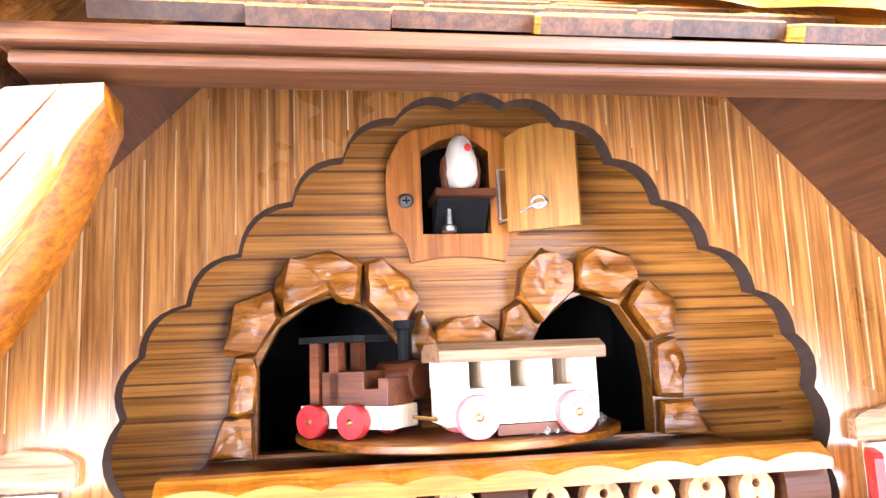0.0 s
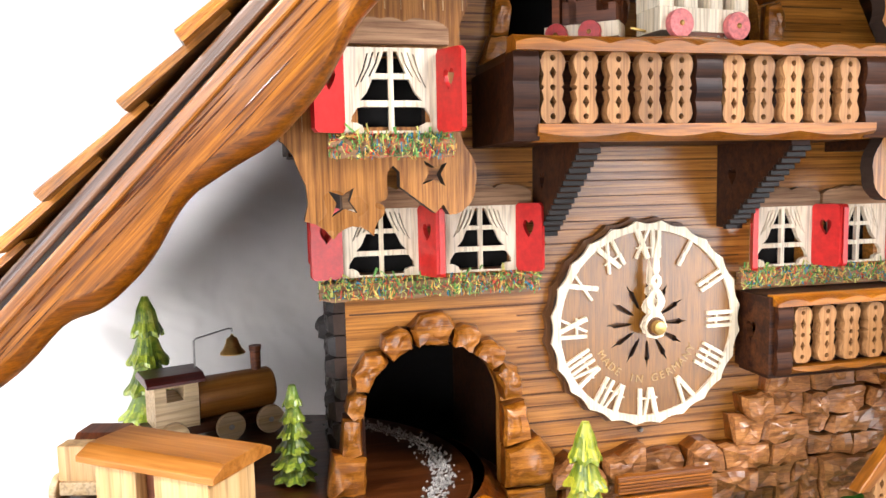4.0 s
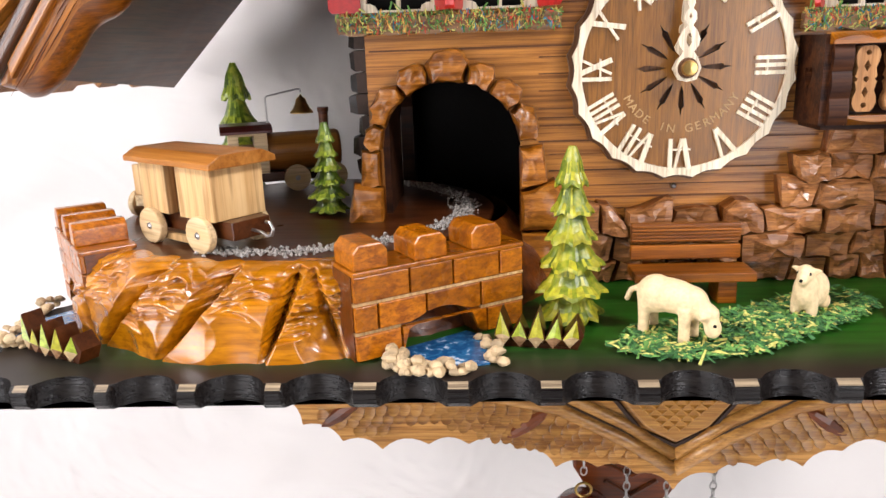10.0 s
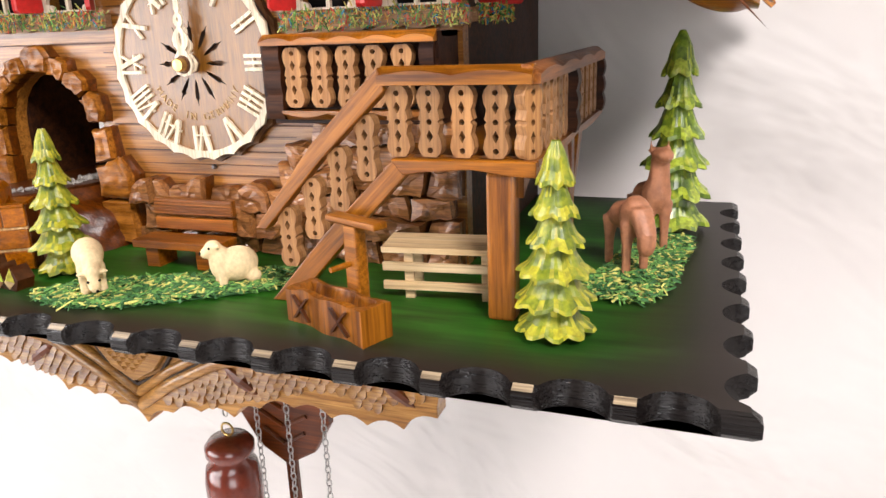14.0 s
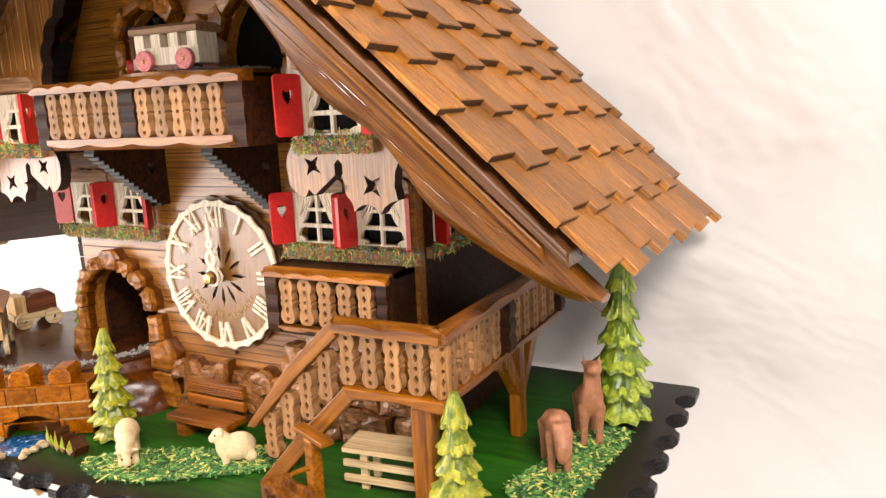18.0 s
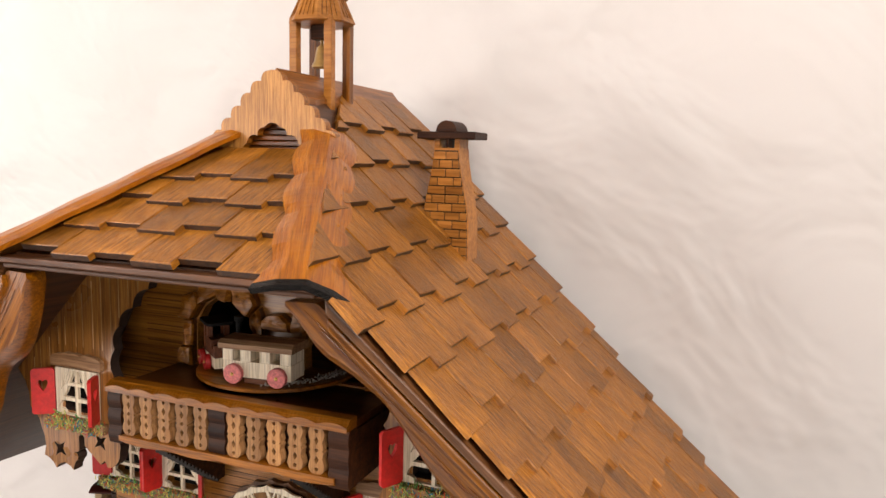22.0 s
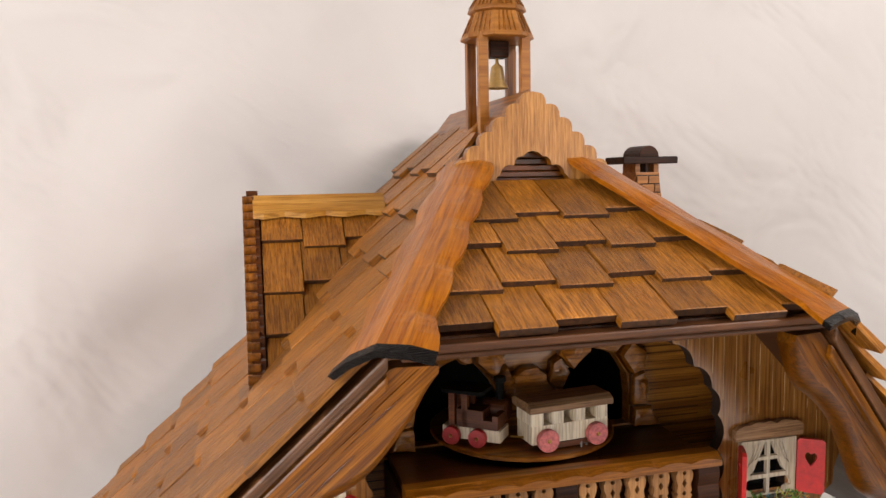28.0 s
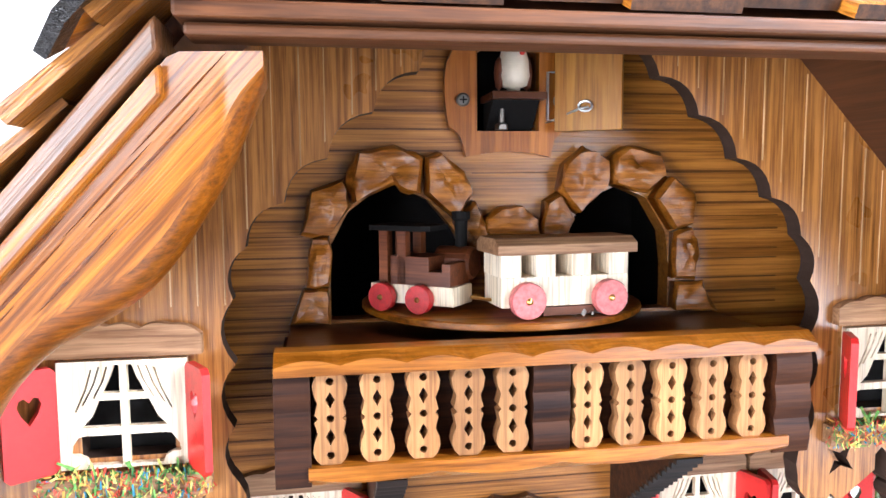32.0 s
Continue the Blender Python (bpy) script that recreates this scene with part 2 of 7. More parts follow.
PALEX = wood("light_slat_wood", (0.70, 0.55, 0.36), (0.58, 0.42, 0.24), "X", 0.5, 0.0, 80, vary=0.1)
TANW = wood("tan_roof_wood", (0.40, 0.19, 0.072), (0.26, 0.11, 0.038), "X", 0.4, 0.1, 60, pores=0.5)
BROWNW = wood("brown_cabin_wood", (0.19, 0.07, 0.034), (0.10, 0.034, 0.016), "X", 0.5, 0.0, 90)
MAROON = wood("maroon_wood", (0.085, 0.018, 0.014), (0.045, 0.010, 0.009), "X", 0.35, 0.2, 60)
DIALW = wood("dial_wood", (0.26, 0.122, 0.039), (0.165, 0.074, 0.023), "Z", 0.34, 0.8, 220, vary=0.0, hue=0.5)
DIALE = wood("dial_backing_wood", (0.15, 0.075, 0.035), (0.08, 0.036, 0.018), "Z", 0.45, 0.0, 120)
DOORW = wood("cuckoo_door_wood", (0.52, 0.27, 0.08), (0.38, 0.17, 0.046), "Z", 0.45, 0.05, 90)
FRAMEW = wood("cuckoo_frame_wood", (0.40, 0.17, 0.058), (0.25, 0.092, 0.03), "Z", 0.42, 0.1, 80)
CROWNW = wood("crown_wood", (0.54, 0.27, 0.085), (0.30, 0.125, 0.034), "Z", 0.36, 0.3, 260, lo=0.36, hi=0.62, sat=1.05)
APRON = wood("carved_apron_wood", (0.50, 0.285, 0.115), (0.27, 0.13, 0.046), "X", 0.32, 0.3, 130)
APROND = wood("stained_carving_wood", (0.48, 0.27, 0.105), (0.22, 0.1, 0.035), "X", 0.34, 0.1, 130, vary=0.1, blots=0.9, blot_scale=60)
PENDW = wood("pendulum_wood", (0.17, 0.052, 0.02), (0.08, 0.024, 0.010), "X", 0.35, 0.15, 60)
CHIMW = wood("chimney_wood", (0.46, 0.22, 0.085), (0.29, 0.128, 0.046), "X", 0.42, 0.0, 90, vary=0.15)
RED = paint("red_paint", (0.52, 0.016, 0.013), 0.38, 0.1, 0.15, 250)
WHEELR = paint("red_wheel_paint", (0.42, 0.015, 0.015), 0.4, 0.2, 0.2, 500)
WHEELP = paint("faded_red_wheel_paint", (0.58, 0.15, 0.14), 0.55, 0.0, 0.25, 500)
BRASS = paint("brass", (0.62, 0.40, 0.13), 0.28, 0.0, 0.1, 400, 0.05, 1.0)
STEEL = paint("steel", (0.42, 0.40, 0.38), 0.35, 0.0, 0.1, 400, 0.05, 1.0)
IRON = paint("dark_steel", (0.22, 0.20, 0.18), 0.35, 0.0, 0.1, 400, 0.05, 1.0)
# Black paint, also used where interior shade is put into the colour.
DARKP = paint("near_black_paint_and_shade", (0.006, 0.005, 0.0045), 0.8)
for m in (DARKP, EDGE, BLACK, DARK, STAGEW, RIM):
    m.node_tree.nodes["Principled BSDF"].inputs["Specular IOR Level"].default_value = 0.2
SHEEPM = paint("wool_cream", (0.74, 0.55, 0.31), 0.75, 0.0, 0.1, 500, 0.8)
DEERM = paint("carved_red_brown", (0.36, 0.145, 0.07), 0.5, 0.0, 0.2, 200, 0.4)
PEBBLE = paint("pebble", (0.50, 0.36, 0.20), 0.6, 0.0, 0.35, 120, 0.5)
GRAVEL = paint("grey_gravel", (0.30, 0.27, 0.24), 0.45, 0.0, 0.5, 400, 0.5)
CONEM = paint("red_brown_lacquer", (0.17, 0.028, 0.012), 0.2, 0.6, 0.2, 120)
BELLM = paint("gilded_bell", (0.5, 0.3, 0.09), 0.38, 0.3, 0.1, 300)
LETTER = paint("pale_gilt", (0.42, 0.25, 0.10), 0.5)
BIRDM = paint("ivory_paint", (0.80, 0.68, 0.52), 0.4, 0.2, 0.05, 200)
WINGM = paint("wing_brown", (0.16, 0.045, 0.02), 0.4)
FLECK = {"green": paint("green_chip", (0.13, 0.30, 0.06), 0.7, 0.0, 0.4, 500), "lime": paint("lime_chip", (0.56, 0.52, 0.13), 0.7, 0.0, 0.3, 500),
         "red": paint("red_chip", (0.58, 0.06, 0.03), 0.7), "blue": paint("blue_chip", (0.04, 0.2, 0.3), 0.7), "orange": paint("orange_chip", (0.66, 0.31, 0.06), 0.7),
         "dark": paint("dark_green_chip", (0.035, 0.13, 0.03), 0.7, 0.0, 0.4, 500)}


def leafy():
    m, nt, b = base("green_tree_glaze", 0.4, 0.05)
    v = coords(nt, (1, 1, 1))
    n = noise_tex(nt, v, 130, 3, 0.6)
    col = ramp(nt, [(0.34, (0.06, 0.09, 0.004)), (0.5, (0.165, 0.195, 0.008)), (0.66, (0.33, 0.31, 0.019))], n)
    link(nt, col, b.inputs["Base Color"])
    bumped(nt, b, noise_tex(nt, v, 500, 2), 0.5, 0.0006)
    return m


def leafy_dark():
    m, nt, b = base("deep_green_tree_glaze", 0.36, 0.1)
    v = coords(nt, (1, 1, 1))
    n = noise_tex(nt, v, 110, 3, 0.6)
    col = ramp(nt, [(0.36, (0.045, 0.08, 0.006)), (0.55, (0.14, 0.21, 0.014)), (0.72, (0.40, 0.40, 0.045))], n)
    link(nt, col, b.inputs["Base Color"])
    bumped(nt, b, noise_tex(nt, v, 500, 2), 0.5, 0.0006)
    return m


LEAF, LEAFD = leafy(), leafy_dark()
TIP = paint("yellow_leaf_tips", (0.34, 0.31, 0.015), 0.4, 0.05, 0.3, 300)
TIPD = paint("lime_leaf_tips", (0.30, 0.36, 0.03), 0.35, 0.25, 0.35, 300)


def board_green():
    """Green glaze on the base plate, sprayed black towards its rim."""
    m, nt, b = base("green_glazed_board", 0.42, 0.0)
    tc = nt.nodes.new("ShaderNodeTexCoord")
    sp = nt.nodes.new("ShaderNodeSeparateXYZ")
    link(nt, tc.outputs["Object"], sp.inputs[0])
    def rim(axis, centre, half, fade):
        a = nt.nodes.new("ShaderNodeMath"); a.operation = "SUBTRACT"; a.inputs[1].default_value = centre
        link(nt, sp.outputs[axis], a.inputs[0])
        c = nt.nodes.new("ShaderNodeMath"); c.operation = "ABSOLUTE"
        link(nt, a.outputs[0], c.inputs[0])
        r = nt.nodes.new("ShaderNodeMapRange"); r.interpolation_type = "SMOOTHSTEP"
        r.inputs[1].default_value, r.inputs[2].default_value = half, half - fade
        link(nt, c.outputs[0], r.inputs[0])
        return r.outputs[0]
    mu = nt.nodes.new("ShaderNodeMath"); mu.operation = "MULTIPLY"
    link(nt, rim(0, -0.005, 0.325, 0.075), mu.inputs[0]); link(nt, rim(1, 0.06, 0.175, 0.05), mu.inputs[1])
    v = coords(nt, (0.1, 1, 1), rnd=False)
    n = noise_tex(nt, v, 140, 4, 0.65)
    b.inputs["Specular IOR Level"].default_value = 0.22
    green = ramp(nt, [(0.35, (0.008, 0.048, 0.003)), (0.65, (0.019, 0.102, 0.007))], n)
    col = mixed(nt, "MIX", mu.outputs[0], (0.020, 0.014, 0.011), green)
    link(nt, col, b.inputs["Base Color"])
    bumped(nt, b, n, 0.15, 0.0003)
    return m


def water_paint():
    m, nt, b = base("blue_water_paint", 0.12, 0.5)
    v = coords(nt, (1, 1, 1))
    col = ramp(nt, [(0.42, (0.01, 0.07, 0.19)), (0.58, (0.03, 0.16, 0.34)), (0.68, (0.6, 0.7, 0.8))], noise_tex(nt, v, 160, 3, 0.6, 1.0))
    link(nt, col, b.inputs["Base Color"])
    return m


def white_sheet():
    m, nt, b = base("creased_white_backdrop", 0.7)
    v = coords(nt, (1, 1, 1), rnd=False)
    n = noise_tex(nt, v, 3.0, 3, 0.5, 0.6)
    col = ramp(nt, [(0.3, (0.575, 0.529, 0.50)), (0.7, (0.63, 0.585, 0.557))], n)
    link(nt, col, b.inputs["Base Color"])
    fold = noise_tex(nt, coords(nt, (0.75, 1, 1.15), (0, 28, 0), False), 8, 3, 0.5, 0.5)
    crease = noise_tex(nt, coords(nt, (0.85, 1, 1.2), (0, -35, 0), False), 12, 2, 0.45, 0.5)
    mixn = nt.nodes.new("ShaderNodeMath"); mixn.operation = "MULTIPLY_ADD"; mixn.inputs[1].default_value = 0.3
    link(nt, crease, mixn.inputs[0]); link(nt, fold, mixn.inputs[2])
    w = noise_tex(nt, coords(nt, (0.8, 1, 1.3), (0, 40, 0), False), 7, 2, 0.5, 0.6)
    ridge = ramp(nt, [(0.44, (0, 0, 0)), (0.5, (1, 1, 1)), (0.56, (0, 0, 0))], w)
    where = ramp(nt, [(0.5, (0, 0, 0)), (0.7, (1, 1, 1))], noise_tex(nt, v, 2.2, 1))
    ridge = mixed(nt, "MULTIPLY", 1.0, ridge, where)
    add = nt.nodes.new("ShaderNodeMath"); add.operation = "MULTIPLY_ADD"; add.inputs[1].default_value = 0.012
    link(nt, ridge, add.inputs[0]); link(nt, mixn.outputs[0], add.inputs[2])
    bumped(nt, b, add.outputs[0], 0.8, 0.022)
    return m


GREEN, WATER, SHEET = board_green(), water_paint(), white_sheet()
# Unseen walls and ceiling are dull grey so little light bounces back.
ROOMGREY = paint("room_wall_paint", (0.13, 0.12, 0.11), 0.8, 0.0, 0.03, 30)
# Unseen floor, kept white to throw light up onto undersides.
FLOORM = paint("white_floor_cloth", (0.74, 0.72, 0.70), 0.8, 0.0, 0.04, 12)

# ---- builders: centimetres, from the middle of the dial; y away from the viewer ----
from mathutils.geometry import tessellate_polygon
ORIGIN = Vector((0, 0, 1.5))
rng = random.Random(7)


class Shape:
    def __init__(self):
        self.v, self.f, self.m = [], [], []

    def add(self, verts, faces, slot=0):
        o = len(self.v)
        self.v += [tuple(p) for p in verts]
        self.f += [tuple(o + i for i in f) for f in faces]
        self.m += [slot] * len(faces)
        return self

    def box(self, x0, x1, y0, y1, z0, z1, at=None):
        p = [(x, y, z) for z in (z0, z1) for y in (y0, y1) for x in (x0, x1)]
        if at:
            p = [at(*q) for q in p]
        return self.add(p, [(0, 2, 3, 1), (4, 5, 7, 6), (0, 1, 5, 4), (2, 6, 7, 3), (0, 4, 6, 2), (1, 3, 7, 5)])

    def prism(self, pts, c0, c1, at, holes=(), side=0):
        """A plate with the outline pts and holes, from c0 to c1, put in place by at(a, b, c)."""
        rings = [list(pts)] + [list(h) for h in holes]
        flat = [p for r in rings for p in r]
        n = len(flat)
        verts = [at(a, b, c0) for a, b in flat] + [at(a, b, c1) for a, b in flat]
        if holes:
            tri = tessellate_polygon([[Vector((a, b, 0)) for a, b in r] for r in rings])
        else:
            tri = [tuple(range(n))]
        self.add(verts, [tuple(t) for t in tri] + [tuple(n + i for i in reversed(t)) for t in tri])
        o = len(self.v) - 2 * n
        k = 0
        for r in rings:
            for i in range(len(r)):
                a, b = k + i, k + (i + 1) % len(r)
                self.f.append((o + a, o + b, o + n + b, o + n + a)); self.m.append(side)
            k += len(r)
        return self

    def lathe(self, prof, n, at, phase=0.0, ends=True):
        """A turned body: prof holds (radius, height)."""
        k = len(prof)
        verts = [at(r * math.cos(2 * math.pi * (i / n) + phase), r * math.sin(2 * math.pi * (i / n) + phase), z) for r, z in prof for i in range(n)]
        faces = [(j * n + i, j * n + (i + 1) % n, (j + 1) * n + (i + 1) % n, (j + 1) * n + i) for j in range(k - 1) for i in range(n)]
        if ends:
            faces += [tuple(reversed(range(n))), tuple((k - 1) * n + i for i in range(n))]
        return self.add(verts, faces)

    def tube(self, pts, r, n=6):
        pts = [Vector(p) for p in pts]
        verts = []
        for i, p in enumerate(pts):
            d = (pts[min(i + 1, len(pts) - 1)] - pts[max(i - 1, 0)]).normalized()
            a = d.orthogonal().normalized() if i == 0 else (a - a.dot(d) * d).normalized()
            b = d.cross(a)
            verts += [p + r * (math.cos(2 * math.pi * j / n) * a + math.sin(2 * math.pi * j / n) * b) for j in range(n)]
        k = len(pts)
        faces = [(j * n + i, j * n + (i + 1) % n, (j + 1) * n + (i + 1) % n, (j + 1) * n + i) for j in range(k - 1) for i in range(n)]
        return self.add(verts, faces + [tuple(reversed(range(n))), tuple((k - 1) * n + i for i in range(n))])

    def grid(self, nu, nv, at, closed=False):
        verts = [at(u / (nu - 1), v / (nv - 1)) for v in range(nv) for u in range(nu)]
        return self.add(verts, [(v * nu + u, v * nu + u + 1, (v + 1) * nu + u + 1, (v + 1) * nu + u) for v in range(nv - 1) for u in range(nu - 1)])

    def mesh(self, mats, bevel=0.0, smooth=False, origin=None, fix=True):
        me = bpy.data.meshes.new("mesh")
        o = Vector(origin) if origin is not None else Vector((0, 0, 0))
        me.from_pydata([((x - o.x) * 0.01, (y - o.y) * 0.01, (z - o.z) * 0.01) for x, y, z in self.v], [], self.f)
        me.polygons.foreach_set("material_index", self.m)
        for mt in (mats if isinstance(mats, (list, tuple)) else [mats]):
            me.materials.append(mt)
        if fix or bevel:
            bm = bmesh.new()
            bm.from_mesh(me)
            if bevel:
                bmesh.ops.remove_doubles(bm, verts=bm.verts, dist=1e-6)
            bmesh.ops.recalc_face_normals(bm, faces=bm.faces)
            if bevel:
                es = [e for e in bm.edges if len(e.link_faces) == 2 and e.calc_face_angle(0) > 0.5]
                bmesh.ops.bevel(bm, geom=es, offset=bevel * 0.01, segments=2, profile=0.5, affect="EDGES", clamp_overlap=True)
            bm.to_mesh(me)
            bm.free()
        if smooth:
            me.polygons.foreach_set("use_smooth", [True] * len(me.polygons))
            if smooth is not True:
                me.set_sharp_from_angle(angle=radians(smooth))
        return me


def thing(name, at, label, category, group="", kind="", turn=0.0):
    ob = new(name)
    ob.empty_display_size = 0.01
    ob.matrix_world = Matrix.Translation(ORIGIN + Vector(at) * 0.01) @ pose(0, 0, 0, 0, 0, turn)
    ob["cm"] = tuple(at)
    ob["turned"] = turn
    return tagged(ob, label, category, group, kind)


def root_of(ob):
    while ob.parent:
        ob = ob.parent
    return ob


def part(name, shape, material, parent, label="", bevel=0.0, smooth=False, local=False, kind=""):
    """One mesh under a thing or part. local: the shape counts from the thing's own place, else from the dial."""
    r = root_of(parent)
    ob = new(name, shape.mesh(material, bevel, smooth, None if local else tuple(r["cm"])))
    ob.parent = parent
    return tagged(ob, label, kind=kind)


def piece(name, mesh, parent, at, turn=(0, 0, 0), scale=(1, 1, 1)):
    """One of many alike pieces on a shared mesh; at: centimetres from the dial, when the thing is not turned."""
    o = Vector(root_of(parent)["cm"])
    ob = new(name, mesh)
    ob.parent = parent
    ob.matrix_basis = Matrix.LocRotScale((Vector(at) - o) * 0.01, Euler([radians(a) for a in turn]), Vector(scale))
    return ob


def solid(name, shape, material, label, category, at=None, kind="", group="", bevel=0.0, smooth=False):
    """A thing that is one mesh."""
    at = at or (0, 0, 0)
    ob = new(name, shape.mesh(material, bevel, smooth, at))
    ob.matrix_world = Matrix.Translation(ORIGIN + Vector(at) * 0.01)
    return tagged(ob, label, category, group, kind)


XZ = lambda a, b, c: (a, c, b)
YZ = lambda a, b, c: (c, a, b)
XY = lambda a, b, c: (a, b, c)


def arc(p, q, bulge, n=5):
    """Points from p to q (q left out) along an arc that swells to the left by bulge of its length."""
    out = []
    dx, dz = q[0] - p[0], q[1] - p[1]
    for i in range(n):
        s = i / n
        h = 4 * bulge * s * (1 - s)
        out.append((p[0] + dx * s - dz * h, p[1] + dz * s + dx * h))
    return out


def scallops(points, bulge, n=5):
    out = []
    for p, q in zip(points, points[1:]):
        out += arc(p, q, bulge, n)
    return out + [points[-1]]


def circle(x, z, r, n=10, rz=None):
    return [(x + r * math.cos(2 * math.pi * i / n), z + (rz or r) * math.sin(2 * math.pi * i / n)) for i in range(n)]


def heart(x, z, s):
    return [(x, z - s), (x + 0.45 * s, z - 0.35 * s), (x + 0.62 * s, z + 0.15 * s), (x + 0.5 * s, z + 0.5 * s), (x + 0.25 * s, z + 0.58 * s), (x, z + 0.32 * s),
            (x - 0.25 * s, z + 0.58 * s), (x - 0.5 * s, z + 0.5 * s), (x - 0.62 * s, z + 0.15 * s), (x - 0.45 * s, z - 0.35 * s)]


def star(x, z, r, turn=0.0):
    return [(x + (r if i % 2 == 0 else r * 0.36) * math.cos(turn + i * math.pi / 4), z + (r if i % 2 == 0 else r * 0.36) * math.sin(turn + i * math.pi / 4)) for i in range(8)]


def rock(shape, pts, y0, y1, seed, shrink=0.8, uneven=1.0):
    """A carved stone: outline pts at y0 on the wall, a smaller uneven face at y1."""
    r = random.Random(seed)
    n = len(pts)
    cx, cz = sum(p[0] for p in pts) / n, sum(p[1] for p in pts) / n
    span = max(max(abs(p[0] - cx), abs(p[1] - cz)) for p in pts)
    mid = [(cx + (a - cx) * 0.98, y0 + (y1 - y0) * (0.6 + r.uniform(-0.08, 0.08)), cz + (b - cz) * 0.98) for a, b in pts]
    top = [(cx + (a - cx) * (shrink + r.uniform(-0.06, 0.06)), y1 + r.uniform(-0.02, 0.045) * span, cz + (b - cz) * (shrink + r.uniform(-0.05, 0.05))) for a, b in pts]
    inner = [(cx + (a - cx) * 0.35 + r.uniform(-0.08, 0.08) * span, y1 + r.uniform(-0.035, 0.03) * span, cz + (b - cz) * 0.35 + r.uniform(-0.08, 0.08) * span) for a, b in pts]
    top = [(a, y1 + (b - y1) * uneven, c) for a, b, c in top]
    inner = [(a, y1 + (b - y1) * uneven, c) for a, b, c in inner]
    v = [(a, y0, b) for a, b in pts] + mid + top + inner + [(cx + r.uniform(-0.1, 0.1) * span, y1 + r.uniform(-0.03, 0.03) * span, cz)]
    f = [tuple(range(n))]
    for k in range(3):
        f += [(k * n + i, k * n + (i + 1) % n, (k + 1) * n + (i + 1) % n, (k + 1) * n + i) for i in range(n)]
    f += [(3 * n + i, 3 * n + (i + 1) % n, 4 * n) for i in range(n)]
    shape.add(v, f)
    shape.m[-len(f) + 1:-len(f) + 1 + n] = [1] * n
    return shape


def carved(shape, amp, size, seed, cuts=2):
    """Chisel facets over a stone: finer faces, pushed in and out by ridged noise."""
    bm = bmesh.new()
    vs = [bm.verts.new(p) for p in shape.v]
    for f, m in zip(shape.f, shape.m):
        bm.faces.new([vs[i] for i in f]).material_index = m
    bm.faces.ensure_lookup_table()
    back = set(bm.faces[0].verts)
    bmesh.ops.subdivide_edges(bm, edges=[e for e in bm.edges if not (e.verts[0] in back and e.verts[1] in back)], cuts=cuts, use_grid_fill=True)
    bm.normal_update()
    off = Vector((seed * 3.7, seed * 1.3, seed * 2.1))
    moves = []
    for v in bm.verts:
        if v in back:
            continue
        q = Vector(v.co) / size + off
        moves.append((v, v.normal * amp * (1.6 * (abs(noise.noise(q)) - 0.22) + 0.5 * abs(noise.noise(q * 2.3)))))
    for v, d in moves:
        v.co += d
    bm.verts.index_update()
    out = Shape().add([tuple(v.co) for v in bm.verts], [tuple(v.index for v in f.verts) for f in bm.faces])
    out.m = [f.material_index for f in bm.faces]
    bm.free()
    return out


def chunk(r, size):
    """A small pebble."""
    v = [(1, 0, 0), (-1, 0, 0), (0, 1, 0), (0, -1, 0), (0, 0, 1), (0, 0, -1)]
    v = [tuple(c * size * r.uniform(0.6, 1.1) for c in p) for p in v]
    return v, [(0, 2, 4), (2, 1, 4), (1, 3, 4), (3, 0, 4), (2, 0, 5), (1, 2, 5), (3, 1, 5), (0, 3, 5)]


def pebble_mesh(seed, size):
    """A rounded stone."""
    r = random.Random(seed)
    s = Shape()
    ring = [(0.55, -0.45), (0.95, -0.15), (1.0, 0.2), (0.6, 0.6), (0.12, 0.72)]
    jig = [r.uniform(0.75, 1.2) for _ in range(8)]
    verts = [(size * q * jig[i] * math.cos(i * math.pi / 4), 0.8 * size * q * jig[i] * math.sin(i * math.pi / 4), size * z * r.uniform(0.85, 1.1)) for q, z in ring for i in range(8)]
    faces = [(j * 8 + i, j * 8 + (i + 1) % 8, (j + 1) * 8 + (i + 1) % 8, (j + 1) * 8 + i) for j in range(4) for i in range(8)]
    s.add(verts, faces + [tuple(reversed(range(8))), tuple(32 + i for i in range(8))])
    return s


FLECKS = ["green", "green", "dark", "lime", "lime", "red", "blue", "orange"]


def flecked(parent, count, spot, seed, kinds, size=0.3, tilt=6.0):
    """Loose chips glued on a bed; spot(random) gives the place."""
    r = random.Random(seed)
    sets = {}
    for _ in range(count):
        k = r.choice(kinds)
        s = sets.setdefault(k, Shape())
        x, y, z = spot(r)
        m = Euler((r.uniform(-tilt, tilt), r.uniform(-tilt, tilt), r.uniform(0, 6.28))).to_matrix()
        L, W = size * r.uniform(0.5, 1.3), size * r.uniform(0.16, 0.3)
        p = [m @ Vector(q) + Vector((x, y, z)) for q in ((-L, -W, 0), (L, -W * 0.6, 0), (L, W * 0.6, 0), (-L, W, 0), (0, 0, W * 0.9))]
        s.add(p, [(3, 2, 1, 0), (0, 1, 4), (1, 2, 4), (2, 3, 4), (3, 0, 4)])
    for k, s in sets.items():
        part(k + "_chip_bed", s, FLECK[k], parent, k + " wood chips", kind="stuff")


# ---- the room ----
WALL_Y = 24.6
s = Shape().grid(401, 61, lambda u, v: (-250 + 500 * u, WALL_Y + 0.5 * noise.noise(Vector((u * 14, v * 9, 0))) + 0.5 - 0.5 * math.exp(-((500 * u - 258.5 - 1.2 * noise.noise(Vector((v * 6, 1, 0)))) / 1.6) ** 2), -150 + 260 * v))
s.box(-250, 250, WALL_Y + 3, WALL_Y + 12, -150, 110)
solid("wall_north", s, SHEET, "creased off-white backdrop sheet on the wall behind the clock", "wall", kind="structure", smooth=True)
